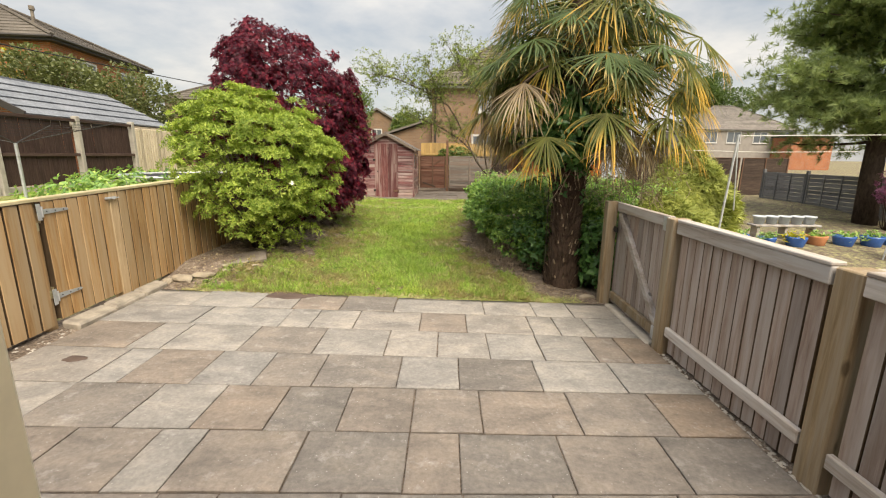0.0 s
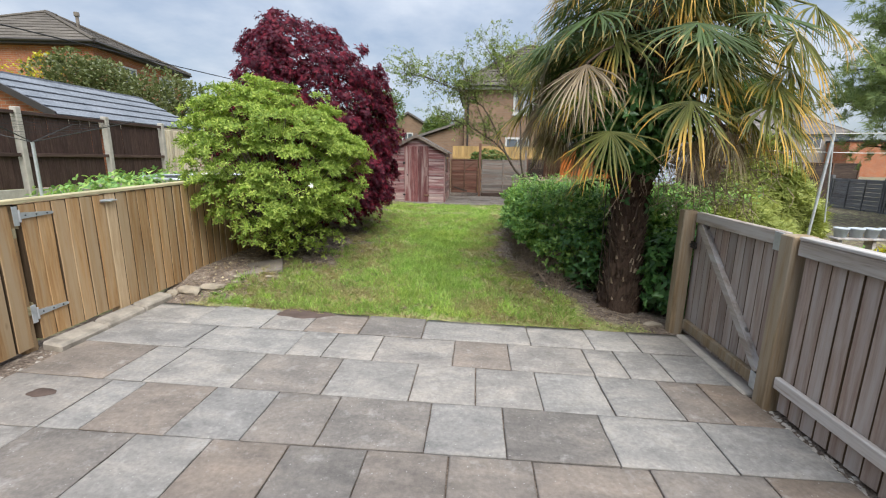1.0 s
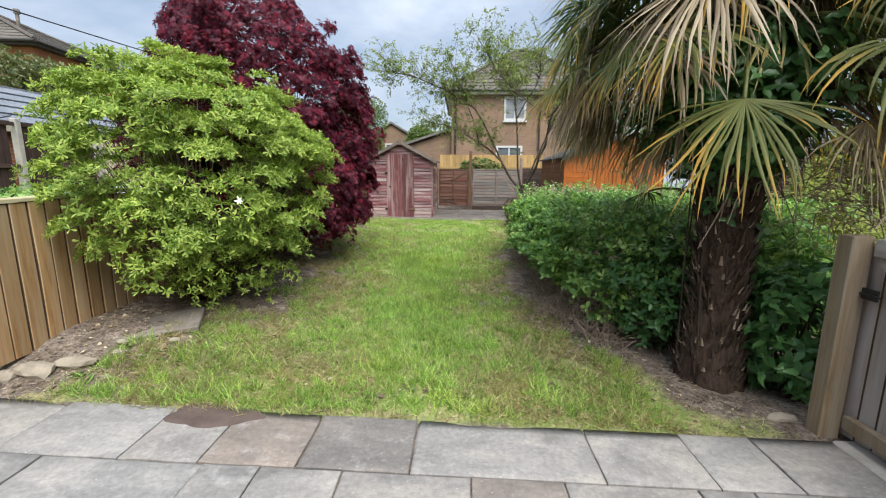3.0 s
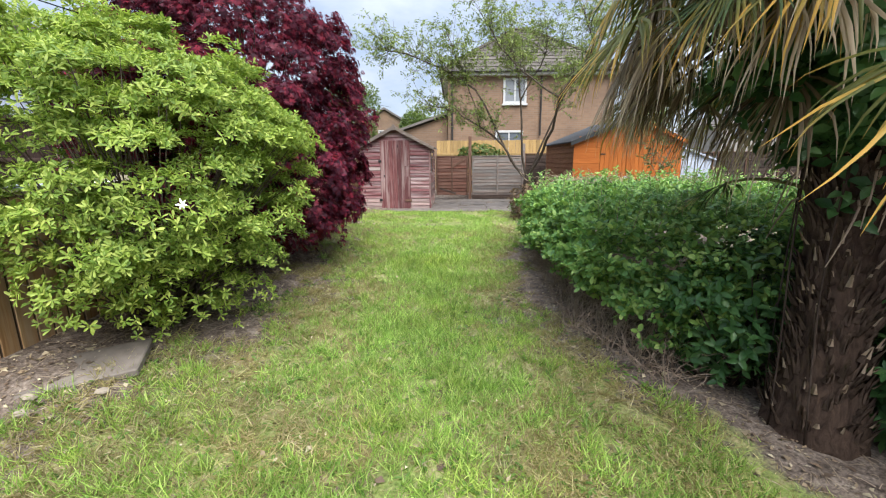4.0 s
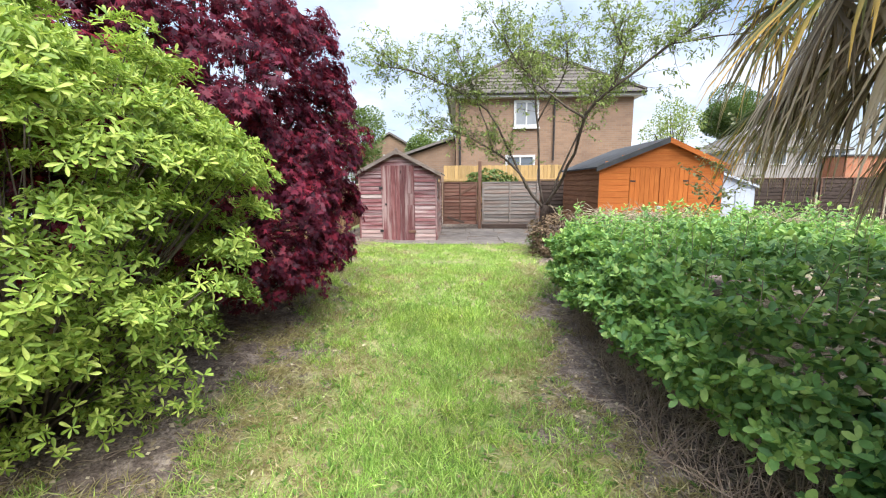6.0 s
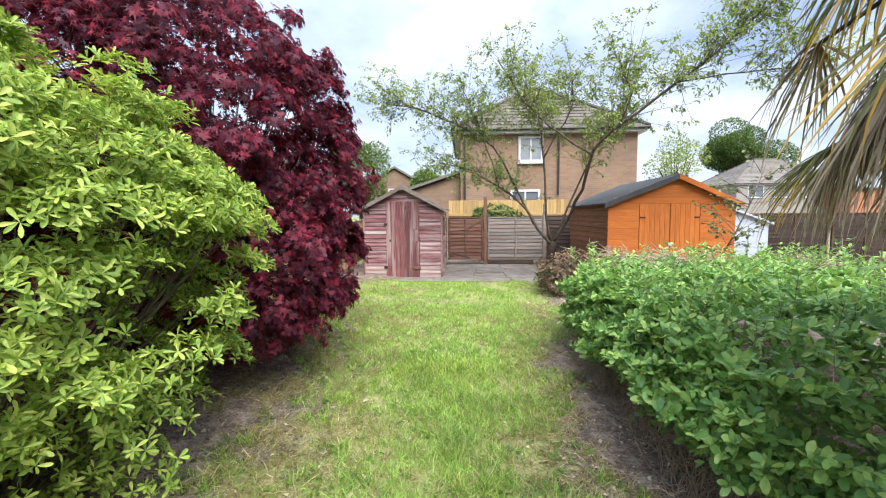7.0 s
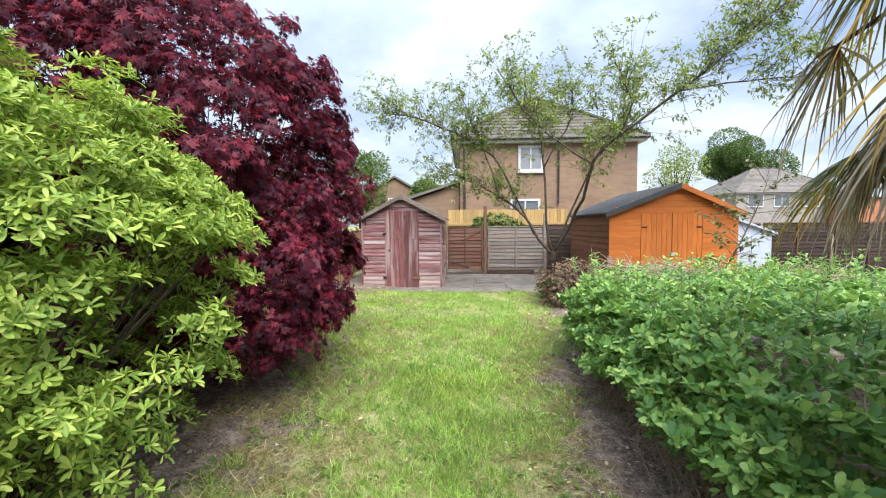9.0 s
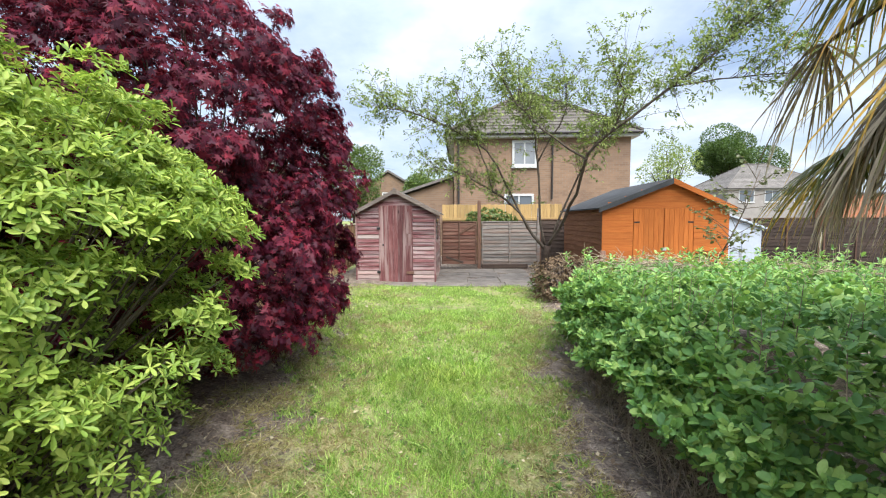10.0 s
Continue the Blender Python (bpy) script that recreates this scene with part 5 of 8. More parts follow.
# ---- hedge ----
def hedge():
    r = np.random.default_rng(9)
    base = (1.9, 7.6, gz(1.9, 7.6))
    t = thing("hedge", base, "broad trimmed green privet-like hedge, bare and twiggy at its foot", "hedge")
    c, rad = np.array([2.55, 7.75, 0.6]), np.array([1.72, 2.2, 0.55])
    n = 45000
    D = r.normal(size=(n, 3))
    D = D / (np.abs(D) ** 5).sum(1, keepdims=True) ** 0.2
    D = D[(D[:, 2] > -0.75) & (D[:, 0] < 0.85)]
    R = 1 + 0.07 * wobble(D, 3.0, 2.0) + 0.11 * wobble(D, 8.0, 6.0) + 0.06 * wobble(D, 19.0, 1.0)
    P = c + D * rad * (R * (1 - np.abs(r.normal(0, 0.09, len(D)))))[:, None]
    P[:, 2] += 0.05 * np.array([noise.noise((p[0] * 1.6, p[1] * 1.6, 2.0)) for p in P])
    # round the corner near the palm, and undercut the foot
    cut = (P[:, 0] < 1.9) & (P[:, 1] < 7.0)
    k = np.clip((7.0 - P[:, 1]) / 1.4, 0, 1) * cut
    P[:, 0] += 0.45 * k ** 2
    low = np.clip((0.5 - P[:, 2]) / 0.35, 0, 1)
    P[:, 0] += 0.38 * low * (P[:, 0] < 2) * (P[:, 1] > 6.3)
    keep = P[:, 2] > np.where(P[:, 1] < 6.0, 0.16, 0.43) + 0.2 * np.array([noise.noise((p[0] * 4, p[1] * 4, 3.0)) for p in P])
    gap = np.array([noise.noise((p[0] * 3.4, p[1] * 3.4, p[2] * 3.4)) for p in P])
    keep &= (gap > -0.5) & (P[:, 0] < 0.25 + 0.46 * P[:, 1])
    P, D = P[keep], D[keep]
    A = unit(D / rad) * 0.6 + np.array([0, 0, 0.6]) + r.normal(0, 0.35, P.shape)
    per = 4
    PP, DD, UU = rosettes(P, A, per, r, 0.6)
    DD = DD + r.normal(0, .25, DD.shape)
    L = r.uniform(0.034, 0.07, len(PP))
    leaves("foliage", ELLIPTIC, PP, DD, UU, L, L * r.uniform(0.44, 0.58, len(PP)), M["hedge_leaf"], t, "glossy mid-green oval leaves")
    # young shoots that stand above the trimmed top
    m = 420
    S = np.stack([r.uniform(.95, 3.6, m), r.uniform(5.9, 9.7, m), r.uniform(1.04, 1.13, m)], 1)
    lean = r.normal(0, .18, (m, 3)) + np.array([0, 0, 1.0])
    hh = r.uniform(.06, .22, m)
    sb = Build()
    Q, QA = [], []
    for s0, l0, h0 in zip(S, lean, hh):
        sb.tube([s0 - l0 * .03, s0, s0 + l0 * h0], [.0025, .002, .0015], 4, cap=False)
        for u in (.25, .55, .8, 1.0):
            Q.append(s0 + l0 * h0 * u)
            QA.append(l0)
    PP, DD, UU = rosettes(np.array(Q), np.array(QA), 3, r, .5)
    L = r.uniform(.035, .065, len(PP))
    leaves("shoot_foliage", ELLIPTIC, PP, DD, UU, L, L * .45, M["hedge_leaf"], t, "young upright shoots", kind="stuff")
    part("shoot_wood", sb, M["twig"], t, smooth=True, kind="stuff")
    rr = random.Random(2)
    b = Build()
    for i in range(1000):
        y = rr.uniform(5.75, 9.7)
        x = max(0.86, lawn_right(y) + 0.38) + abs(rr.gauss(0.05, 0.3))
        s = Vector((x, y, gz(x, y) - 0.01))
        out = Vector((rr.gauss(.02, 0.17), rr.gauss(0, 0.2), rr.uniform(0.02, 0.36)))
        m = s + out * 0.5 + Vector((rr.uniform(-.16, .16), rr.uniform(-.16, .16), rr.uniform(.0, .22)))
        e = s + out
        pts = [s * (1 - u) ** 2 + m * 2 * u * (1 - u) + e * u * u for u in (0, .25, .5, .75, 1)]
        rad0 = rr.uniform(0.0014, 0.004)
        b.tube(pts, [rad0, rad0 * .9, rad0 * .8, rad0 * .6, rad0 * .35], 4, cap=False)
    part("twig_tangle", b, M["twig"], t, "tangle of bare brown twigs at the foot", smooth=True, kind="stuff")
    # pale dead stems lying over the top
    b = Build()
    for i in range(420):
        x, y = rr.gauss(1.7, 0.32), rr.gauss(9.1, 0.36)
        if i > 260:
            x, y = rr.gauss(2.9, 0.5), rr.gauss(8.6, 0.5)
        pts = [Vector((x, y, 1.17 + rr.uniform(-0.03, 0.05)))]
        d = Vector((rr.gauss(0, 1), rr.gauss(0, 1), rr.uniform(-.1, .5))).normalized()
        for k in range(3):
            d = (d + Vector((rr.gauss(0, .4), rr.gauss(0, .4), rr.gauss(-.12, .25)))).normalized()
            pts.append(pts[-1] + d * rr.uniform(.03, .09))
        b.tube(pts, [.0035, .003, .0025, .0015], 4, cap=False)
    part("dead_growth", b, M["dead_stem"], t, "pale dead stems lying on the top", smooth=True, kind="stuff")


hedge()


# ---- palm ----
PALM = Vector((1.86, 5.36, 0.0))


def frond_mesh(hast, face, down, radius, segs, droop, r, span=2.5):
    """A fan of pleated segments from the end of its stalk; face: the way the fan points; down: the fan's lower side."""
    f = face.normalized()
    s = f.cross(down)
    s = s.normalized() if s.length > 1e-3 else Vector((1, 0, 0))
    up = s.cross(f).normalized()
    V, F, T = [], [], []
    for i in range(segs):
        a = -span / 2 + span * i / (segs - 1) + r.uniform(-0.1, 0.1)
        if r.random() < 0.13:
            continue
        d = f * math.cos(a) + s * math.sin(a)
        l = radius * (0.72 + 0.28 * math.cos(a * 0.8)) * r.choice((r.uniform(0.85, 1.1), r.uniform(0.6, 1.05)))
        w = radius * span / segs * 0.2
        side = (s * math.cos(a) - f * math.sin(a)).normalized()
        n0 = len(V)
        pts = []
        p = hast.copy()
        dirn = d.copy() + up * 0.12
        steps = 6
        dr = droop * r.choice((r.uniform(0.2, 1.0), r.uniform(0.5, 2.0)))
        for k in range(steps + 1):
            pts.append(p.copy())
            dirn = (dirn + Vector((0, 0, -1)) * dr * (0.02 + 0.34 * (k / steps) ** 2.6) + side * r.gauss(0, .05 + .1 * k / steps)).normalized()
            p = p + dirn * l / steps
        for k, q in enumerate(pts):
            u = k / steps
            ww = w * (0.35 + 1.1 * u if u < 0.5 else 0.9 * (1 - (u - 0.5) / 0.5) ** 0.8 + 0.02)
            fold = up * ww * 0.55 * (1 if i % 2 else 1)
            V += [tuple(q - side * ww + fold), tuple(q), tuple(q + side * ww + fold)]
            T += [u, u, u]
        for k in range(steps):
            a0 = n0 + k * 3
            F += [(a0, a0 + 1, a0 + 4, a0 + 3), (a0 + 1, a0 + 2, a0 + 5, a0 + 4)]
    return np.array(V), np.array(F), np.array(T)


def palm_tree():
    r = random.Random(17)
    t = thing("palm_tree", tuple(PALM), "shaggy fan palm with green, yellow and withered fronds", "palm tree")
    # trunk with a ragged coat of old leaf bases
    b = Build()
    zs = [-0.05 + 0.07 * i for i in range(50)]
    n = 18
    vs = []
    for i, z in enumerate(zs):
        R = interp(z, [0, 0.3, 1.0, 1.7, 2.8, 3.4], [0.235, 0.17, 0.155, 0.21, 0.2, 0.1])
        for k in range(n):
            a = 2 * math.pi * k / n
            q = R * (1 + 0.16 * noise.noise((math.cos(a) * 2.5, math.sin(a) * 2.5, z * 5)) + 0.06 * ((i + k) % 2))
            vs.append((PALM.x + q * math.cos(a), PALM.y + q * math.sin(a), z))
    b.add(vs, [(i * n + k, i * n + (k + 1) % n, (i + 1) * n + (k + 1) % n, (i + 1) * n + k) for i in range(len(zs) - 1) for k in range(n)])
    part("trunk", b, M["palm_trunk"], t, "dark brown fibrous trunk", smooth=True)
    b = Build()
    for i in range(1000):
        a, z = r.uniform(0, 6.28), r.uniform(0.04, 2.9)
        R = interp(z, [0, 0.3, 1.0, 1.7, 2.8], [0.225, 0.165, 0.15, 0.205, 0.19])
        p = PALM + Vector((math.cos(a) * R, math.sin(a) * R, z))
        out = Vector((math.cos(a), math.sin(a), 0))
        l = r.uniform(0.05, 0.13)
        sd = Vector((-math.sin(a), math.cos(a), 0)) * r.uniform(.012, .025)
        q = p + out * r.uniform(.02, .075) + Vector((0, 0, l))
        b.add([p - sd, p + sd, q + sd * .4, q - sd * .4, p + out * .02], [(0, 1, 2, 3), (0, 4, 1), (4, 0, 3), (1, 4, 2)])
    part("leaf_base_coat", b, M["old_fibre"], t, "ragged old leaf bases", kind="stuff")
    b = Build()
    for i in range(60):
        a, z = r.uniform(0, 6.28), r.uniform(1.25, 2.3)
        R = 0.2
        p = PALM + Vector((math.cos(a) * R, math.sin(a) * R, z))
        pts = [p]
        d = Vector((math.cos(a) * .5, math.sin(a) * .5, r.uniform(-.2, .3)))
        for k in range(5):
            d = d + Vector((r.uniform(-.2, .2), r.uniform(-.2, .2), -0.42))
            pts.append(pts[-1] + d.normalized() * r.uniform(.04, .1))
        b.tube(pts, [.006, .005, .005, .004, .003, .002], 4, cap=False)
    part("hanging_fibre", b, M["twig"], t, "pale dead stalks hanging down", smooth=True, kind="stuff")
    # torn pale scraps left where old leaves broke off
    b = Build()
    for i in range(70):
        a, z = r.uniform(2.4, 6.0), r.uniform(.1, 1.8)
        q = interp(z, [0, 0.3, 1.0, 1.7], [0.25, 0.19, 0.175, 0.225])
        p = PALM + Vector((math.cos(a) * q, math.sin(a) * q, z))
        sd = Vector((-math.sin(a), math.cos(a), 0)) * r.uniform(.006, .016)
        e = p + Vector((math.cos(a), math.sin(a), 0)) * r.uniform(.01, .04) + Vector((0, 0, r.uniform(.03, .07)))
        b.add([p - sd, p + sd, e + sd * .5, e - sd * .3, p + Vector((math.cos(a), math.sin(a), 0)) * .012], [(0, 1, 2, 3), (0, 4, 1), (4, 0, 3), (1, 4, 2)])
    part("torn_scrap", b, M["dead_stem"], t, "pale torn scraps of old leaf stalk", kind="stuff")
    # spent flower stalks in a brown tangle beside the trunk
    b = Build()
    for i in range(260):
        p = Vector((r.gauss(2.45, .26), r.gauss(5.0, .2), r.uniform(1.15, 1.75)))
        pts, d = [p], Vector((r.gauss(0, .6), r.gauss(0, .6), r.uniform(-.7, .5))).normalized()
        for k in range(4):
            d = (d + Vector((r.gauss(0, .3), r.gauss(0, .3), -.2))).normalized()
            pts.append(pts[-1] + d * r.uniform(.04, .1))
        b.tube(pts, [.004, .0035, .003, .0025, .002], 3, cap=False)
    b.tube([PALM + Vector((.1, -.05, 1.9)), PALM + Vector((.35, -.2, 1.85)), PALM + Vector((.6, -.35, 1.5)), PALM + Vector((.65, -.38, 1.2))], [.014, .012, .009, .006], 5)
    part("spent_flower_stalk", b, M["twig"], t, "brown tangle of spent flower stalks", smooth=True, kind="stuff")
    # fronds: (x, y, z of the stalk's end, radius, kind)
    fr = [(1.30, 4.43, 1.80, .62, "y"), (1.88, 4.25, 2.02, .68, "y"), (1.02, 4.32, 2.30, .62, "y"), (.80, 5.45, 2.08, .62, "y"),
          (2.58, 4.36, 2.18, .66, "y"), (1.76, 4.05, 2.52, .62, "g"), (1.12, 6.02, 2.78, .55, "g"), (2.95, 4.85, 2.25, .62, "y"),
          (2.35, 4.2, 2.62, .6, "g"), (1.15, 4.6, 2.75, .62, "g"), (.85, 5.0, 2.65, .62, "g"), (2.3, 4.6, 3.1, .62, "g"),
          (2.9, 5.3, 2.8, .62, "g"), (2.6, 6.1, 2.7, .62, "g"), (1.9, 6.4, 2.8, .62, "g"), (1.35, 6.15, 2.95, .6, "g"), (1.9, 5.4, 3.4, .6, "g"),
          (2.8, 5.0, 1.75, .55, "d"), (2.4, 4.6, 1.6, .55, "d"), (2.1, 4.65, 1.5, .5, "d"), (1.5, 4.75, 1.58, .5, "y"), (1.28, 5.1, 1.72, .52, "y"),
          (1.15, 5.75, 1.95, .62, "d"), (1.0, 5.9, 2.2, .6, "d"), (1.45, 6.1, 1.8, .55, "d"), (2.2, 6.1, 1.7, .55, "d"), (2.7, 5.8, 1.9, .55, "y"),
          (1.48, 5.86, 1.32, .36, "g"), (2.9, 4.5, 2.75, .62, "y"), (3.1, 5.2, 2.35, .6, "y"), (.95, 4.75, 2.05, .55, "y"), (1.05, 5.55, 2.45, .62, "y"),
          (2.65, 4.75, 1.95, .6, "y"), (1.35, 4.9, 2.4, .58, "y"), (2.15, 4.5, 2.35, .6, "y"), (1.1, 6.0, 2.05, .55, "d"), (.9, 5.7, 2.3, .6, "d")]
    fr += [(.72, 5.55, 2.15, .6, "y"), (.82, 5.85, 2.05, .6, "d"), (.78, 5.7, 2.45, .6, "y"), (1.0, 5.95, 2.42, .6, "d"), (1.05, 5.85, 1.95, .55, "d"), (.95, 5.75, 2.65, .55, "y")]
    fr = [(PALM.x + (x - PALM.x) * .93, PALM.y + (y - PALM.y) * .93, z + (.22 if z < 1.78 and z > 1.4 and k == "d" else 0), q, k) for x, y, z, q, k in fr]
    # withered fronds on the far side and yellowing ones over the lawn
    fr += [(1.15, 6.2, 2.0, .58, "d"), (1.25, 6.35, 1.95, .55, "d"), (1.3, 6.25, 2.18, .6, "y"), (1.42, 6.42, 2.08, .58, "d"), (1.15, 6.08, 2.2, .6, "d"),
           (1.12, 6.3, 1.88, .5, "y"), (1.18, 6.5, 2.3, .55, "d"), (1.25, 6.1, 1.9, .5, "d"), (.98, 6.05, 2.78, .6, "g"), (1.15, 6.3, 2.85, .6, "g"), (1.2, 6.3, 2.62, .55, "y"),
           (1.0, 5.1, 2.22, .58, "y"), (1.08, 5.35, 2.36, .58, "y"), (1.22, 4.95, 2.12, .55, "y"), (1.15, 5.25, 2.05, .5, "y"), (2.75, 4.6, 2.3, .62, "y"),
           (2.95, 4.9, 2.0, .58, "y"), (2.6, 4.35, 2.5, .62, "y"), (3.0, 5.1, 2.6, .6, "y"), (2.45, 4.3, 1.98, .58, "y"), (2.85, 4.7, 1.8, .52, "y")]
    fr = [q for k, q in enumerate(fr) if k == 0 or not (q[0] < 1.6 and q[1] < 5.4 and q[2] < 2.06)]
    # over the lawn the older fronds have lost their colour
    fr = [(x, y, z, q, "d" if k == "y" and x < 1.5 and r.random() < .5 else k) for x, y, z, q, k in fr]
    fr += [(1.08, 5.0, 2.28, .58, "d"), (1.18, 4.82, 2.2, .55, "y"), (1.02, 5.3, 2.22, .58, "d"), (1.3, 5.1, 2.3, .55, "y"), (1.22, 5.25, 2.5, .6, "d")]
    fr += [(2.3, 4.75, 1.95, .5, "d"), (2.55, 4.95, 1.9, .5, "y"), (2.65, 5.2, 1.85, .5, "d"), (2.45, 4.7, 1.8, .45, "d"), (2.2, 4.8, 1.75, .45, "d"), (2.6, 5.05, 2.05, .5, "y")]
    # the upper crown
    for i in range(26):
        a, z = i * 2.399 + r.uniform(-.3, .3), r.uniform(2.9, 3.75)
        q = interp(z, [2.9, 3.4, 3.8], [.95, .8, .45]) * r.uniform(.7, 1.1)
        fr.append((PALM.x + q * math.cos(a), PALM.y + q * math.sin(a), z, r.uniform(.55, .7), "y" if r.random() < .25 + .35 * (math.cos(a) > 0) else "g"))
    # dark skirt of old fronds against the trunk
    for i in range(34):
        a, z = i * 2.399 + r.uniform(-.3, .3), r.uniform(1.75, 2.9)
        q = r.uniform(.26, .5)
        if math.cos(a) < .3 and math.sin(a) < .5 and z < 2.45:
            continue
        fr.append((PALM.x + q * math.cos(a), PALM.y + q * math.sin(a), z, r.uniform(.35, .55), "o"))
    # the dense heart of the crown
    for i in range(30):
        a, z = i * 2.399 + r.uniform(-.3, .3), r.uniform(2.35, 3.3)
        q = r.uniform(.3, .7)
        fr.append((PALM.x + q * math.cos(a), PALM.y + q * math.sin(a), z, r.uniform(.5, .66), "g" if r.random() < .75 else "y"))
    for i in range(50):
        a = i * 2.399 + r.uniform(-.25, .25)
        z = r.uniform(1.8, 3.15)
        if 3.85 < a % 6.283 < 5.0 and z < 2.75:
            continue
        d = interp(z, [1.8, 2.2, 2.7, 3.2], [.55, .8, .85, .5]) * r.uniform(.7, 1.1)
        kd = "d" if z < 2.0 else ("y" if r.random() < (.5 if math.cos(a) > -.2 else .2) else "g")
        fr.append((PALM.x + d * math.cos(a), PALM.y + d * math.sin(a), z, r.uniform(.5, .68), kd))
    mats = {"g": (M["frond_green"], "green fan frond"), "y": (M["frond_yellow"], "green fan frond turning yellow and orange"), "d": (M["frond_dead"], "withered brown drooping frond"), "o": (M["frond_old"], "dark old frond hanging against the trunk")}
    o = np.array(PALM)
    for x, y, z, rad, kind in fr:
        h = Vector((x, y, z))
        z0 = min(3.3, max(1.5 if kind in "do" else 2.1, z + (0.25 if kind != "g" else 0.0)))
        if z < 1.4:
            z0 = 1.15
        root = PALM + Vector((0, 0, z0)) + (h - PALM).normalized() * 0.05
        flat = Vector((h.x - PALM.x, h.y - PALM.y, 0)).normalized()
        mid = root.lerp(h, 0.5) + Vector((0, 0, 0.16 if kind == "g" else 0.22))
        pts = [root * (1 - u) ** 2 + mid * 2 * u * (1 - u) + h * u * u for u in (0, .2, .4, .6, .8, 1)]
        endd = (pts[-1] - pts[-2]).normalized()
        down = {"g": -0.5, "y": -1.15, "d": -1.8, "o": -2.4}[kind] * r.uniform(0.6, 1.3)
        face = (flat + Vector((0, 0, down)) + endd * 0.4 + Vector((r.uniform(-.3, .3), r.uniform(-.3, .3), 0))).normalized()
        V, F, T = frond_mesh(h, face, Vector((0, 0, -1)) + flat * -0.2, rad, r.choice((36, 40, 46)), {"g": 1.7, "y": 3.0, "d": 4.2, "o": 4.0}[kind], r, {"g": 3.6, "y": 3.3, "d": 2.8, "o": 2.2}[kind])
        fo = new("frond", arr_mesh("frond", V - o, F, T))
        fo.data.materials.append(mats[kind][0])
        fo.parent = t
        ORIGIN[fo] = PALM
        tagged(fo, mats[kind][1])
        part("stalk", Build().tube(pts, [.016, .013, .011, .010, .009, .008], 6), M["petiole"] if kind in "gy" else M["old_fibre"], fo, smooth=True)
    # climber on the trunk and crown
    rr = np.random.default_rng(4)
    n = 1500
    a, z = rr.uniform(2.6, 5.4, n), np.where(rr.random(n) < .93, rr.normal(1.88, .2, n), rr.uniform(1.9, 2.9, n))
    R = 0.24 + np.abs(rr.normal(0, 0.22, n)) * np.clip((z - 1.2) * 1.5, 0.1, 1)
    P = np.stack([PALM.x + R * np.cos(a), PALM.y + 0.05 + R * np.sin(a), z], 1)
    A = np.stack([np.cos(a), np.sin(a), np.full(n, 0.5)], 1) + rr.normal(0, 0.3, (n, 3))
    PP, DD, UU = rosettes(P, A, 3, rr, 0.1)
    L = rr.uniform(.05, .09, len(PP))
    v = thing("climber", (PALM.x - 0.2, PALM.y + 0.2, 0.02), "dark green climber twining up the palm", "climbing plant")
    leaves("foliage", OVATE, PP, DD, UU, L, L * 0.6, M["ivy_leaf"], v)
    b = Build()
    for k in range(3):
        a0 = 2.2 + k * 0.8
        b.tube([(PALM.x + .235 * math.cos(a0 + .1 * math.sin(z * 3 + k)), PALM.y + .235 * math.sin(a0 + .1 * math.sin(z * 3 + k)), z) for z in np.linspace(0.0, 2.2, 12)], .005, 5)
    part("vine_stem", b, M["bark_dark"], v, smooth=True)


palm_tree()


def evergreen_shrub(name, at, rad, n, material, label, seed, size=(0.05, 0.09), zmin=0.05, category="shrub", per=4, wide=0.5, stems_n=40, wob=0.2):
    r = np.random.default_rng(seed)
    t = thing(name, (at[0], at[1], gz(at[0], at[1])), label, category)
    c, rad = np.array(at), np.array(rad)
    D = sphere_dirs(n, r)
    R = 1 + wob * wobble(D, 2.5, seed) + 0.1 * wobble(D, 7.0, seed + 3)
    P = c + D * rad * (R * (1 - np.abs(r.normal(0, 0.18, n))))[:, None]
    P = P[P[:, 2] > zmin]
    A = unit(P - c) * 0.6 + np.array([0, 0, 0.5]) + r.normal(0, 0.3, P.shape)
    PP, DD, UU = rosettes(P, A, per, r, 0.3)
    L = r.uniform(size[0], size[1], len(PP))
    leaves("foliage", OVATE if size[1] < 0.12 else DIAMOND, PP, DD, UU, L, L * wide, material, t)
    if stems_n:
        stems("branch_work", (at[0], at[1], gz(at[0], at[1]) - 0.02), P[r.permutation(len(P))[:stems_n]], 0.012, M["bark_dark"], t, seed)
    return t


evergreen_shrub("laurel_shrub", (2.35, 5.15, 0.45), (0.38, 0.4, 0.5), 420, M["ivy_leaf"], "dark green broad-leaved shrub beside the palm trunk", 31, (0.06, 0.11), 0.06)
evergreen_shrub("laurel_shrub", (1.75, 5.85, 0.5), (0.5, 0.4, 0.5), 500, M["ivy_leaf"], "dark green broad-leaved shrub behind the palm trunk", 32, (0.05, 0.09), 0.06)
evergreen_shrub("withered_shrub", (1.72, 12.3, 0.55), (0.72, 0.6, 0.46), 1500, M["brown_leaf"], "small brown withered shrub beside the lawn", 33, (0.03, 0.06), 0.2, stems_n=120)
evergreen_shrub("strappy_plant", (1.38, 13.1, 0.36), (0.16, 0.16, 0.22), 60, M["weed"], "tuft of fresh green strap leaves", 34, (0.15, 0.22), 0.2, wide=0.12, stems_n=0)


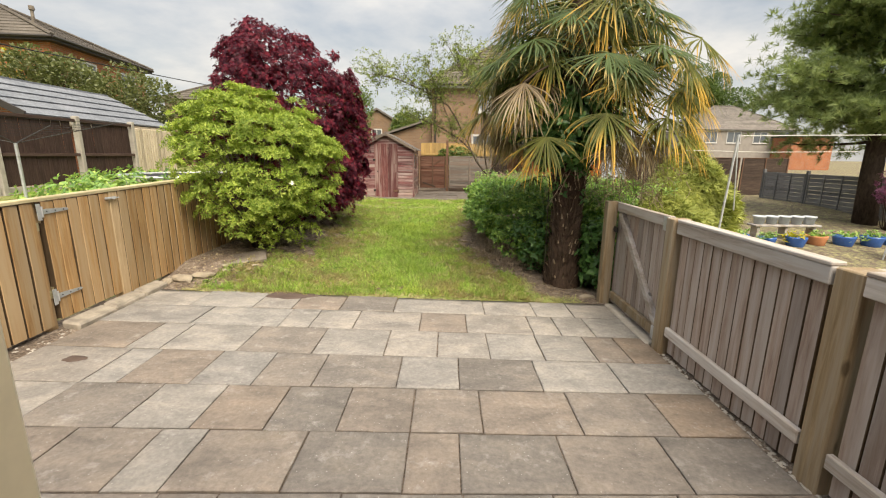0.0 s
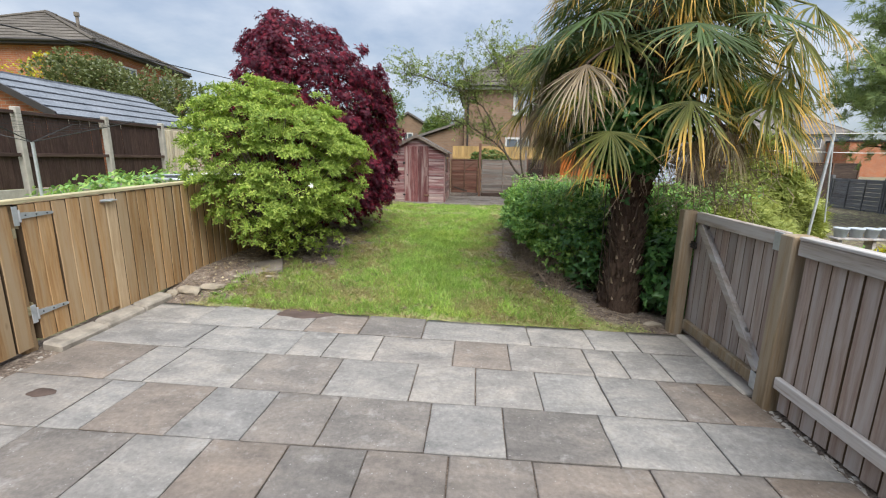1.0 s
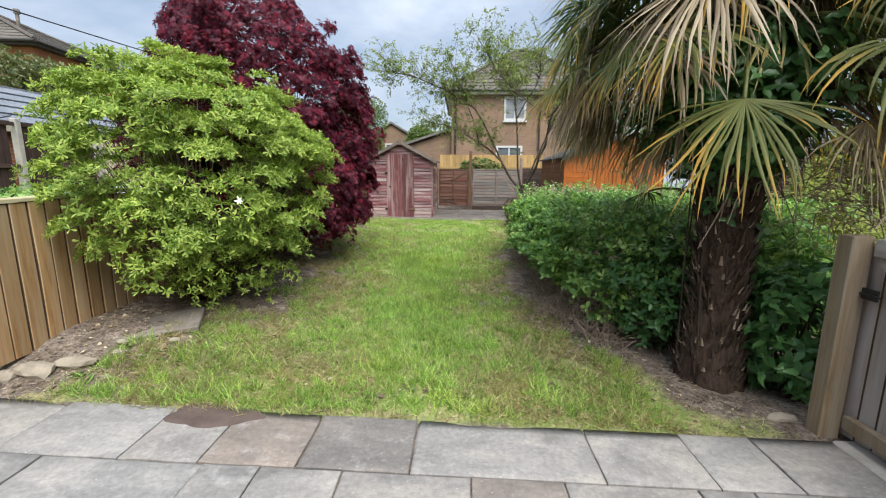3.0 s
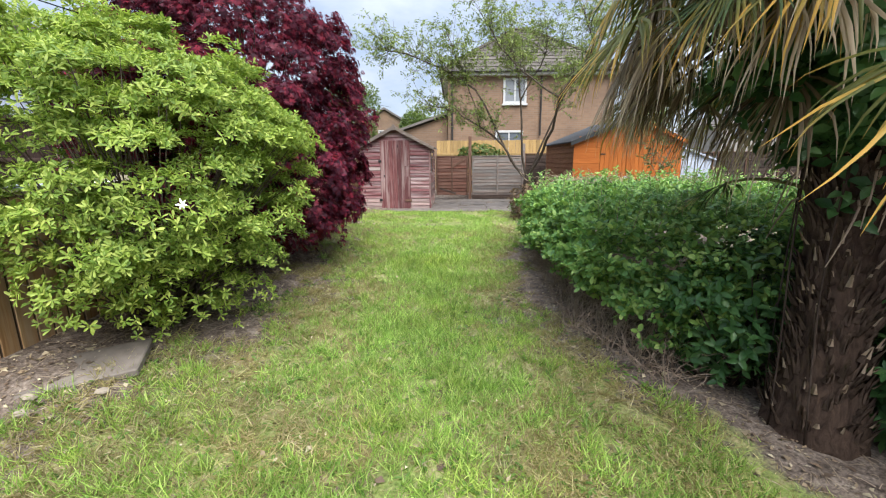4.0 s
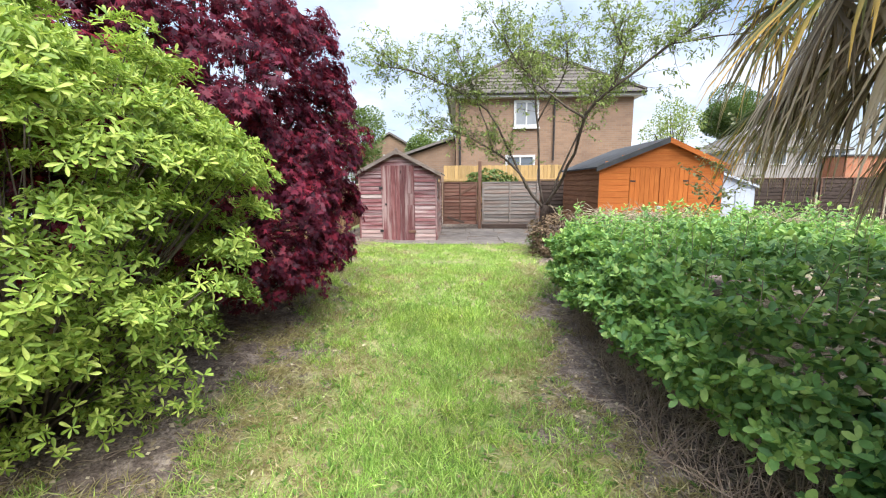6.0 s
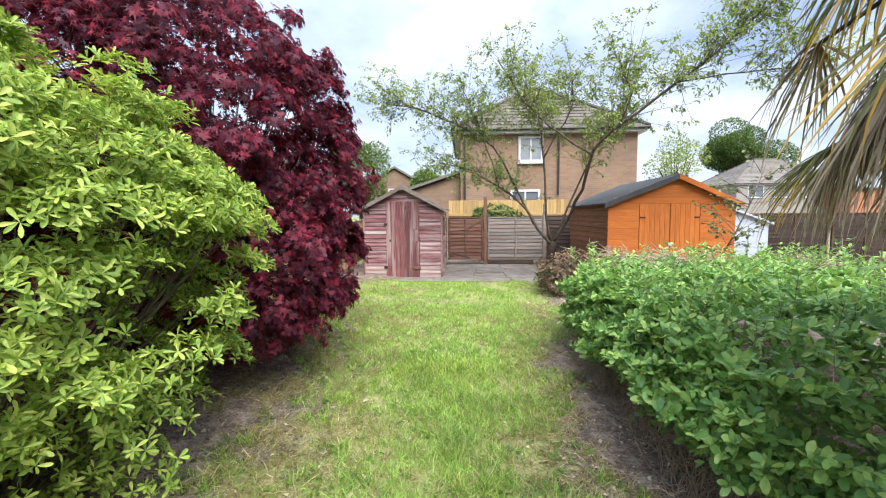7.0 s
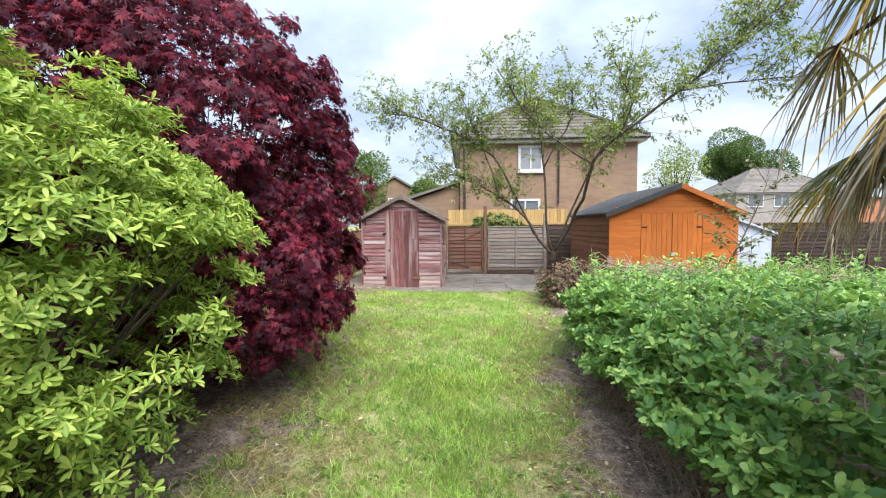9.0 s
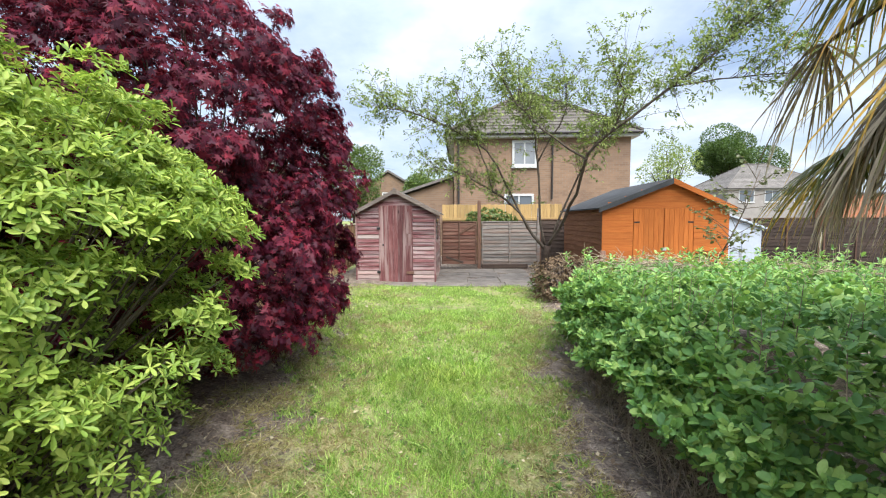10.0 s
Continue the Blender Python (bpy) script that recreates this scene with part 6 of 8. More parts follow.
# ---- spreading tree behind the lawn ----
def cherry_tree():
    r = random.Random(8)
    base = Vector((1.74, 14.5, gz(1.74, 14.5) - 0.03))
    t = thing("cherry_tree", tuple(base), "open spreading tree with dark limbs and sparse small leaves", "tree")
    tr = Build().tube([base, base + Vector((0.0, -.02, .4)), Vector((1.76, 14.45, .8)), Vector((1.78, 14.4, 1.05))], [.12, .1, .095, .09], 10)
    part("trunk", tr, M["bark_dark"], t, smooth=True)
    limbs = [
        ([(1.74, 14.42, .95), (1.45, 14.3, 1.3), (1.13, 14.2, 1.79), (.51, 14.1, 2.28), (-.1, 14.0, 2.6), (-.75, 13.9, 2.75)], .075),
        ([(1.35, 14.3, 1.42), (1.0, 14.2, 2.05), (.4, 14.0, 3.1), (-.45, 13.8, 3.6), (-1.2, 13.6, 3.85), (-1.85, 13.5, 3.95)], .05),
        ([(1.76, 14.42, 1.0), (1.62, 14.35, 1.6), (1.52, 14.2, 2.9), (1.42, 14.1, 3.5), (1.2, 14.0, 4.0), (1.0, 13.8, 4.4)], .06),
        ([(1.8, 14.4, 1.0), (1.97, 14.1, 1.4), (2.12, 13.4, 2.15), (2.12, 12.7, 2.78), (2.45, 12.3, 3.2), (3.25, 11.9, 3.75), (3.75, 11.8, 4.2), (4.25, 11.7, 4.65), (4.7, 11.6, 5.0)], .075),
        ([(2.12, 12.75, 2.7), (1.75, 12.7, 2.95), (1.35, 12.7, 3.25), (.85, 12.8, 3.75), (.4, 12.8, 4.5)], .04),
        ([(2.45, 12.3, 3.2), (2.6, 12.2, 3.7), (2.5, 12.2, 4.0), (2.35, 12.1, 4.25)], .035),
        ([(3.25, 11.9, 3.75), (3.9, 11.8, 3.85), (4.7, 11.7, 3.85), (5.2, 11.6, 3.9)], .018),
        ([(1.9, 14.3, 1.2), (2.1, 14.2, 2.0), (2.5, 14.0, 2.9), (2.9, 13.8, 3.6), (3.2, 13.6, 4.3)], .05),
        ([(.51, 14.1, 2.28), (.3, 14.0, 2.9), (.1, 13.9, 3.5), (-.3, 13.7, 4.3)], .03),
        ([(1.52, 14.2, 2.9), (1.9, 14.0, 3.6), (2.0, 13.8, 4.0), (1.95, 13.6, 4.35)], .03),
    ]
    LP, LD = [], []

    def curve(pts, u):
        k = u * (len(pts) - 1)
        i = min(int(k), len(pts) - 2)
        return Vector(pts[i]).lerp(Vector(pts[i + 1]), k - i), (Vector(pts[i + 1]) - Vector(pts[i])).normalized()
    twigs = Build()
    for pts, r0 in limbs:
        fine = []
        m = (len(pts) - 1) * 3
        for k in range(m + 1):
            p, _ = curve(pts, k / m)
            fine.append(p + Vector((noise.noise(p * 2.0), noise.noise(p * 2.0 + Vector((9, 0, 0))), noise.noise(p * 2 + Vector((0, 9, 0))))) * 0.05)
        part("limb", Build().tube(fine, [r0 * .44 * (1 - .82 * k / m) + .005 for k in range(m + 1)], 7), M["bark"], t, smooth=True)
        length = sum((fine[k + 1] - fine[k]).length for k in range(m))
        for j in range(int(length * 20)):
            u = r.uniform(.34, 1.0) ** .85
            p, d = curve(pts, u)
            side = Vector((r.gauss(0, 1), r.gauss(0, .8), r.gauss(.45, .6))).normalized()
            dd = (d * .7 + side).normalized()
            l2 = r.uniform(.45, 1.15) * (1.15 - .35 * u)
            q = [p]
            for k in range(4):
                dd = (dd + Vector((r.uniform(-.2, .2), r.uniform(-.2, .2), r.uniform(-.1, .2)))).normalized()
                q.append(q[-1] + dd * l2 / 4)
            twigs.tube(q, [.005, .004, .003, .0022, .0015], 4, cap=False)
            for s in range(r.randint(3, 5)):
                uu = r.uniform(.25, 1.0)
                p2, d2 = curve(q, uu)
                e = (d2 * .6 + Vector((r.gauss(0, 1), r.gauss(0, 1), r.gauss(.1, .7))).normalized()).normalized()
                l3 = r.uniform(.15, .38)
                p3 = p2 + e * l3
                twigs.tube([p2, p2.lerp(p3, .5) + Vector((0, 0, .015)), p3], [.0025, .002, .0014], 3, cap=False)
                for w in range(r.randint(8, 13)):
                    LP.append(tuple(p2.lerp(p3, r.uniform(.2, 1.0))))
                    LP[-1] = tuple(Vector(LP[-1]) + Vector((r.gauss(0, .025), r.gauss(0, .025), r.gauss(0, .02))))
                    LD.append(tuple(e * .6 + Vector((r.gauss(0, .8), r.gauss(0, .8), r.gauss(-.45, .4)))))
    part("twig_work", twigs, M["bark"], t, smooth=True, kind="stuff")
    P, D = np.array(LP), np.array(LD)
    rr = np.random.default_rng(2)
    U = np.array([0, 0, 1.0]) + rr.normal(0, .35, P.shape)
    L = rr.uniform(.045, .085, len(P))
    leaves("crown", OVATE, P, D, U, L, L * .42, M["cherry_leaf"], t, "sparse small spring leaves")


cherry_tree()


def sapling():
    r = random.Random(3)
    t = thing("sapling", (3.0, 10.4, gz(3.0, 10.4)), "thin sapling with small grey-green leaves in front of the orange shed", "tree")
    pts = [(3.0, 10.4, gz(3.0, 10.4)), (3.05, 10.4, .9), (3.3, 10.4, 1.35), (3.5, 10.4, 1.8), (3.62, 10.35, 2.25)]
    part("stem", Build().tube(pts, [.014, .012, .01, .007, .004], 6), M["bark"], t, smooth=True)
    LP, LD = [], []
    b = Build()
    for i in range(26):
        u = r.uniform(.35, 1)
        k = u * 4
        i0 = min(3, int(k))
        p = Vector(pts[i0]).lerp(Vector(pts[i0 + 1]), k - i0)
        e = p + Vector((r.gauss(-.1, .38), r.gauss(0, .25), r.uniform(-.05, .35)))
        b.tube([p, p.lerp(e, .5) + Vector((0, 0, .04)), e], [.005, .004, .002], 4, cap=False)
        for w in range(r.randint(14, 22)):
            LP.append(tuple(p.lerp(e, r.uniform(.4, 1.05)) + Vector((r.gauss(0, .02), r.gauss(0, .02), r.gauss(0, .02)))))
            LD.append((r.gauss(0, 1), r.gauss(0, 1), r.gauss(-.2, .5)))
    part("twig_work", b, M["bark"], t, smooth=True, kind="stuff")
    rr = np.random.default_rng(6)
    P, D = np.array(LP), np.array(LD)
    L = rr.uniform(.04, .065, len(P))
    leaves("crown", OVATE, P, D, np.array([0, 0, 1.]) + rr.normal(0, .4, P.shape), L, L * .7, M["olive_leaf"], t)


sapling()


# ---- turf, weeds and litter ----
def turf():
    r = np.random.default_rng(12)
    t = thing("lawn_grass", (-0.5, 9.0, gz(-0.5, 9.0)), "uneven green lawn with straw-coloured patches", "grass", kind="stuff")
    P = []
    for y0, y1, dens in ((4.62, 6.2, 5600), (6.2, 9.0, 5200), (9.0, 13.85, 3300)):
        n = int((y1 - y0) * 5.0 * dens)
        x, y = r.uniform(-2.9, 2.1, n), r.uniform(y0, y1, n)
        m = np.array([lawn_at(a, b) for a, b in zip(x, y)])
        nn = np.array([noise.noise((a * 1.6, b * 1.6, 7.0)) + 0.7 * noise.noise((a * 5, b * 5, 2.0)) for a, b in zip(x, y)])
        keep = r.random(n) < np.clip((m - 0.15) * 1.3, 0, 1) * np.clip(0.68 + nn * 1.25, 0.08, 1)
        P.append(np.stack([x[keep], y[keep]], 1))
    P = np.concatenate(P)
    z = np.array([gz(a, b) for a, b in P])
    P = np.column_stack([P, z + np.array([micro(a, b) for a, b in P]) - 0.005])
    n = len(P)
    tall = np.array([noise.noise((a * 0.9 + 4, b * 0.9, 1.0)) for a, b in P[:, :2]])
    mid = np.exp(-((P[:, 0] + 0.35) / 0.75) ** 2)
    H = r.uniform(0.022, 0.055, n) * (1 + 0.75 * mid * (P[:, 1] < 9) + 0.5 * np.clip(tall, 0, 1))
    H = np.where(r.random(n) < 0.02, H * 1.9, H)
    D = r.normal(0, 0.55, (n, 3))
    D[:, 2] = 1.0
    a = r.uniform(0, 6.28, n)
    U = np.stack([np.cos(a), np.sin(a), np.full(n, 0.15)], 1)
    W = r.uniform(0.0028, 0.0055, n) * np.where(P[:, 1] > 8.5, 1.7, 1.0)
    dn = np.array([noise.noise((a * 1.3 + 11, b * 1.3, 4.0)) + .6 * noise.noise((a * 4.5, b * 4.5, 9.0)) for a, b in P[:, :2]])
    edge = np.array([lawn_at(a, b) for a, b in P[:, :2]])
    for px, py, pr, amt in ((.62, 6.0, .42, .9), (-1.55, 6.3, .5, .8), (-1.35, 7.2, .4, .7), (-1.0, 5.2, .4, .6), (1.1, 5.4, .45, .8), (.2, 7.2, .3, .5), (-.8, 7.6, .35, .6), (-.75, 8.6, .4, .5), (.4, 9.2, .4, .5), (-1.2, 6.0, .35, .6)):
        dn = dn + amt * np.exp(-((P[:, 0] - px) ** 2 + (P[:, 1] - py) ** 2) / pr ** 2)
    dry = r.random(n) < np.clip(.2 + dn * 1.25 + .5 * np.clip((5.7 - P[:, 1]) / .9, 0, 1) + .9 * np.clip(.95 - edge, 0, 1) - .75 * mid, 0.03, .9)
    H = np.where(dry, H * .8, H)
    for nm, sel, mt in (("grass_sward", ~dry, M["grass"]), ("dry_grass", dry, M["dry_grass"])):
        leaves(nm, BLADE, P[sel], D[sel] + (np.array([0, 0, -.45]) if nm == "dry_grass" else 0), U[sel], H[sel] * 1.15, W[sel], mt, t, kind="stuff")
    # clumps of longer, coarser blades, green and bleached
    for nm, m, mt in (("green_tussock", 3200, M["grass"]), ("straw_tussock", 5200, M["dry_grass"])):
        x, y = r.uniform(-2.5, 1.3, m), 4.75 + 6.5 * r.random(m) ** 1.3
        ok = np.array([(0.3 if nm[0] == "g" else 0.12) < lawn_at(a, b) for a, b in zip(x, y)]) & (np.array([noise.noise((a * 1.8, b * 1.8, 3.0)) for a, b in zip(x, y)]) * (1 if nm[0] == "g" else -1) > -.15)
        ok &= (nm[0] == "g") | (r.random(m) > .8 * np.exp(-((x + .3) / .6) ** 2))
        C = np.column_stack([x[ok], y[ok]])
        k = 16
        Q = np.repeat(C, k, 0) + r.normal(0, .022, (len(C) * k, 2))
        Q = np.column_stack([Q, [gz(a, b) + micro(a, b) - .004 for a, b in Q]])
        D2 = r.normal(0, .6, Q.shape)
        D2[:, 2] = .9 if nm[0] == "g" else .35
        a = r.uniform(0, 6.28, len(Q))
        leaves(nm, BLADE, Q, D2, np.stack([np.cos(a), np.sin(a), np.full(len(Q), .15)], 1), r.uniform(.04, .11, len(Q)), r.uniform(.003, .0065, len(Q)), mt, t, kind="stuff")
    # grass that leans over the edge of the flags
    m = 900
    Q = np.column_stack([r.uniform(-2.3, 1.9, m), 4.69 + np.abs(r.normal(0, .035, m)), np.zeros(m)])
    Q = Q[np.array([noise.noise((a * 3.0, 2.0, 1.0)) for a in Q[:, 0]]) > -.1]
    Q[:, 2] = [gz(a, b) for a, b in Q[:, :2]]
    D2 = r.normal(0, .5, Q.shape) + np.array([0, -.5, .55])
    leaves("edge_grass", BLADE, Q, D2, r.normal(0, 1, Q.shape), r.uniform(.03, .075, len(Q)), r.uniform(.003, .006, len(Q)), M["dry_grass"], t, kind="stuff")
    # broad weeds
    n = 1100
    x, y = r.uniform(-2.6, 1.2, n), r.uniform(4.8, 9.5, n)
    keep = np.array([lawn_at(a, b) > 0.2 for a, b in zip(x, y)])
    x, y = x[keep], y[keep]
    Q = np.column_stack([x, y, [gz(a, b) + micro(a, b) + 0.004 for a, b in zip(x, y)]])
    PP, DD, UU = rosettes(Q, np.tile(np.array([[0, 0, 1.0]]), (len(Q), 1)) + r.normal(0, .12, (len(Q), 3)), 6, r, 0.35)
    L = r.uniform(.025, .07, len(PP))
    leaves("weed_growth", OVATE, PP, DD, UU, L, L * .36, M["weed"], t, kind="stuff")


turf()


def litter():
    r = np.random.default_rng(14)
    t = thing("leaf_litter", (-2.2, 7.0, gz(-2.2, 7.0)), "scattered dry leaves, chips and small stones on bare soil", "litter", kind="stuff")
    n = 30000
    x, y = r.uniform(-3.05, 1.8, n), r.uniform(4.72, 13.0, n)
    m = np.array([lawn_at(a, b) for a, b in zip(x, y)])
    keep = r.random(n) < np.where(m < 0.5, 0.9, 0.2)
    x, y = x[keep], y[keep]
    P = np.column_stack([x, y, [gz(a, b) + micro(a, b) + 0.008 for a, b in zip(x, y)]])
    D = np.column_stack([r.normal(0, 1, (len(P), 2)), r.normal(0.05, 0.2, len(P))])
    U = np.array([0, 0, 1.0]) + r.normal(0, .35, P.shape)
    L = np.where(r.random(len(P)) < .12, r.uniform(.035, .065, len(P)), r.uniform(.008, .034, len(P)))
    leaves("dry_leaf_litter", DIAMOND, P, D, U, L, L * r.uniform(.25, .8, len(P)), M["litter"], t, kind="stuff")
    # short sticks and dry stalks
    m = 2600
    x, y = r.uniform(-3.0, 2.2, m), r.uniform(4.75, 11.5, m)
    w = np.array([lawn_at(a, b) for a, b in zip(x, y)])
    ok = r.random(m) < np.where(w < .55, .9, .1)
    b = Build()
    for a, c in zip(x[ok], y[ok]):
        z = gz(a, c) + micro(a, c) + .01
        th, l = r.uniform(0, 6.28), r.uniform(.03, .12)
        d = Vector((math.cos(th), math.sin(th), r.uniform(-.05, .2))) * l
        s = Vector((a, c, z))
        b.tube([s, s + d * .5 + Vector((0, 0, .006)), s + d], [.0022, .002, .0012], 3, cap=False)
    part("stick_litter", b, M["dead_stem"], t, smooth=True, kind="stuff")


litter()


# ---- houses and things beyond the garden ----
def window(parent, x0, x1, y, z0, z1, face="y", sgn=-1, curtain=False, bars=1):
    """A white-framed window set on a wall that faces along an axis."""
    def bx(a0, a1, d0, d1, z0_, z1_):
        lo, hi = sorted((y + sgn * d0, y + sgn * d1))
        return Build().box(a0, a1, lo, hi, z0_, z1_, 0.006) if face == "y" else Build().box(lo, hi, a0, a1, z0_, z1_, 0.006)
    w = part("window", bx(x0, x1, -0.02, 0.012, z0, z1), M["glass"], parent, "white-framed window")
    t = 0.07
    for a0, a1, b0, b1 in ((x0 - .02, x1 + .02, z0 - .02, z0 + t), (x0 - .02, x1 + .02, z1 - t, z1 + .02), (x0 - .02, x0 + t, z0 + t, z1 - t), (x1 - t, x1 + .02, z0 + t, z1 - t)):
        part("window_frame", bx(a0, a1, 0.0, 0.05, b0, b1), M["white_pvc"], w)
    for i in range(bars):
        xm = x0 + (x1 - x0) * (i + 1) / (bars + 1)
        part("mullion", bx(xm - .03, xm + .03, 0.0, 0.045, z0 + t, z1 - t), M["white_pvc"], w)
    part("sill", bx(x0 - .06, x1 + .06, 0.0, 0.1, z0 - .09, z0 - .021), M["white_pvc"], w)
    if curtain:
        part("curtain", bx(x0 + t, x1 - t, 0.013, 0.02, z0 + t, z1 - t), M["curtain"], w)
    return w


def tiled_slope(name, parent, a, b, c, d, courses, material, thick=0.03, label=""):
    """A roof slope from the eave a-b up to c-d (d over a), in overlapping courses that step out over one another."""
    a, b, c, d = (Vector(p) for p in (a, b, c, d))
    n = (b - a).cross(d - a).normalized()
    if n.z < 0:
        n = -n
    bl = Build()
    for i in range(courses):
        u0, u1 = i / courses, min(1.0, (i + 1.06) / courses)
        p0, p1, q0, q1 = a.lerp(d, u0), b.lerp(c, u0), a.lerp(d, u1), b.lerp(c, u1)
        vs = [p0, p1, q1, q0, p0 + n * thick, p1 + n * thick, q1 + n * thick * .25, q0 + n * thick * .25]
        bl.add(vs, [(0, 1, 5, 4), (4, 5, 6, 7), (1, 2, 6, 5), (3, 0, 4, 7), (2, 3, 7, 6), (3, 2, 1, 0)])
    return part(name, bl, material, parent, label, kind="stuff")


def hip_house(name, x0, x1, y0, y1, zb, ze, zr, wall, tile, label, ridge_along="x", over=0.3, gutter=True):
    h = thing(name, ((x0 + x1) / 2, (y0 + y1) / 2, zb), label, "house")
    part("wall", Build().box(x0, x1, y0, y1, zb, ze, 0.01), wall, h)
    X0, X1, Y0, Y1 = x0 - over, x1 + over, y0 - over, y1 + over
    xm, ym = (x0 + x1) / 2, (y0 + y1) / 2
    if ridge_along == "x":
        k = min((Y1 - Y0) / 2, (X1 - X0) / 2 - 0.3)
        r0, r1 = (X0 + k, ym, zr), (X1 - k, ym, zr)
    else:
        k = min((X1 - X0) / 2, (Y1 - Y0) / 2 - 0.3)
        r0, r1 = (xm, Y0 + k, zr), (xm, Y1 - k, zr)
    c = int(max(8, (zr - ze) * 5.5))
    e = ze - 0.05
    if ridge_along == "x":
        tiled_slope("roof", h, (X0, Y0, e), (X1, Y0, e), r1, r0, c, tile)
        tiled_slope("roof", h, (X1, Y1, e), (X0, Y1, e), r0, r1, c, tile)
        tiled_slope("roof", h, (X0, Y1, e), (X0, Y0, e), r0, r0, c, tile)
        tiled_slope("roof", h, (X1, Y0, e), (X1, Y1, e), r1, r1, c, tile)
    else:
        tiled_slope("roof", h, (X1, Y0, e), (X1, Y1, e), r1, r0, c, tile)
        tiled_slope("roof", h, (X0, Y1, e), (X0, Y0, e), r0, r1, c, tile)
        tiled_slope("roof", h, (X0, Y0, e), (X1, Y0, e), r0, r0, c, tile)
        tiled_slope("roof", h, (X1, Y1, e), (X0, Y1, e), r1, r1, c, tile)
    corners = [(X0, Y0), (X1, Y0), (X1, Y1), (X0, Y1)]
    b = Build()
    ends = [r0, r1, r1, r0] if ridge_along == "x" else [r0, r0, r1, r1]
    for (cx, cy), r in zip(corners, ends):
        b.tube([(cx, cy, e + .05), Vector((cx, cy, e + .05)).lerp(Vector(r), .5) + Vector((0, 0, .03)), (r[0], r[1], r[2] + .03)], .075, 6)
    b.tube([(r0[0], r0[1], r0[2] + .04), (r1[0], r1[1], r1[2] + .04)], .085, 6)
    part("ridge", b, tile, h, kind="stuff")
    if gutter:
        g = Build()
        for (ax, ay), (bx_, by) in zip(corners, corners[1:] + corners[:1]):
            g.tube([(ax, ay, e - .02), (bx_, by, e - .02)], .06, 6)
        part("gutter", g, M["dark_gutter"], h)
        f = Build().box(X0 + .05, X1 - .05, Y0 + .05, Y1 - .05, e - .16, e - .03, .01)
        part("soffit", f, M["white_pvc"] if name != "brick_house" else M["dark_gutter"], h)
    return h


def back_house():
    h = hip_house("back_house", -0.39, 6.3, 21.2, 28.2, 0.2, 4.93, 7.35, M["buff_brick"], M["tile_brown"], "two-storey buff brick house with a brown hipped roof")
    window(h, 1.85, 2.75, 21.2, 3.68, 4.62, curtain=True)
    window(h, 1.55, 2.65, 21.2, 1.5, 2.6)
    part("downpipe", Build().tube([(-0.22, 21.13, 0.3), (-0.22, 21.13, 4.7)], .04, 8), M["dark_gutter"], h, "dark downpipe")
    part("downpipe", Build().tube([(3.35, 21.13, 2.4), (3.35, 21.13, 4.7)], .035, 8), M["dark_gutter"], h, "dark downpipe")
    w = thing("house_extension", (-1.6, 22.5, 0.2), "single-storey buff brick extension with a grey mono-pitch roof", "house")
    part("wall", Build().prism([(-3.2, 0.2), (-0.42, 0.2), (-0.42, 3.25), (-3.2, 2.35)], 21.6, 26.0), M["buff_brick"], w)
    part("roof", Build().prism([(-3.35, 2.36), (-0.42, 3.31), (-0.42, 3.41), (-3.35, 2.46)], 21.4, 26.2), M["tile_grey"], w)


back_house()


def far_gable_house():
    h = thing("gable_house", (-5.5, 40, 0.2), "distant buff house with a gable and grey roof", "house")
    part("wall", Build().prism([(-8.2, 0.2), (-3.2, 0.2), (-3.2, 3.9), (-5.7, 5.35), (-8.2, 3.9)], 38, 46), M["buff_brick"], h)
    for s in (-1, 1):
        part("roof", Build().prism([(-5.7, 5.4), (-5.7 + s * 2.8, 3.75), (-5.7 + s * 2.8, 3.9), (-5.7, 5.56)], 37.8, 46.2), M["tile_grey"], h)
    window(h, -6.2, -5.3, 38, 2.9, 3.8)
    k = hip_house("far_house", -3.4, 3.0, 44, 52, 0.2, 4.3, 6.2, M["buff_brick"], M["tile_grey"], "distant house with a grey hipped roof", gutter=False)


far_gable_house()


def upright_fence(name, x0, y0, x1, y1, zb, zt, material, label, category="fence", pitch=0.12, rail=None, group=""):
    """Close boards along any line in the plan, with two rails and posts."""
    a, b = Vector((x0, y0, 0)), Vector((x1, y1, 0))
    L = (b - a).length
    ang = math.atan2(y1 - y0, x1 - x0)
    f = thing(name, (x0, y0, zb), label, category, group=group)
    bm_ = mesh("board", Build().box(0, pitch - 0.006, -0.009, 0.009, 0, zt - zb, 0.004))
    bm_.materials.append(material)
    n = int(L / pitch)
    for i in range(n):
        p = a.lerp(b, i * pitch / L)
        piece("board", bm_, f, (p.x, p.y, zb + rnd.uniform(-.01, .01)), (0, 0, ang + rnd.uniform(-.03, .03)))
    for z in (0.3, 0.72):
        m = pose(x0, y0, zb + (zt - zb) * z, 0, 0, math.degrees(ang))
        part("rail", Build().box(0, L, -0.055, -0.01, 0, 0.08, 0.005, m), rail or material, f)
    return f


upright_fence("yellow_fence", -0.75, 18.5, 3.1, 18.5, 0.3, 2.12, M["yellow_board"], "new yellow timber fence behind the back fence", rail=M["yellow_board"])
evergreen_shrub("ivy_mound", (0.75, 17.7, 1.55), (0.85, 0.4, 0.4), 900, M["tree_leaf"], "mound of green climber over the back fence", 41, (0.06, 0.1), 0.6, stems_n=30)


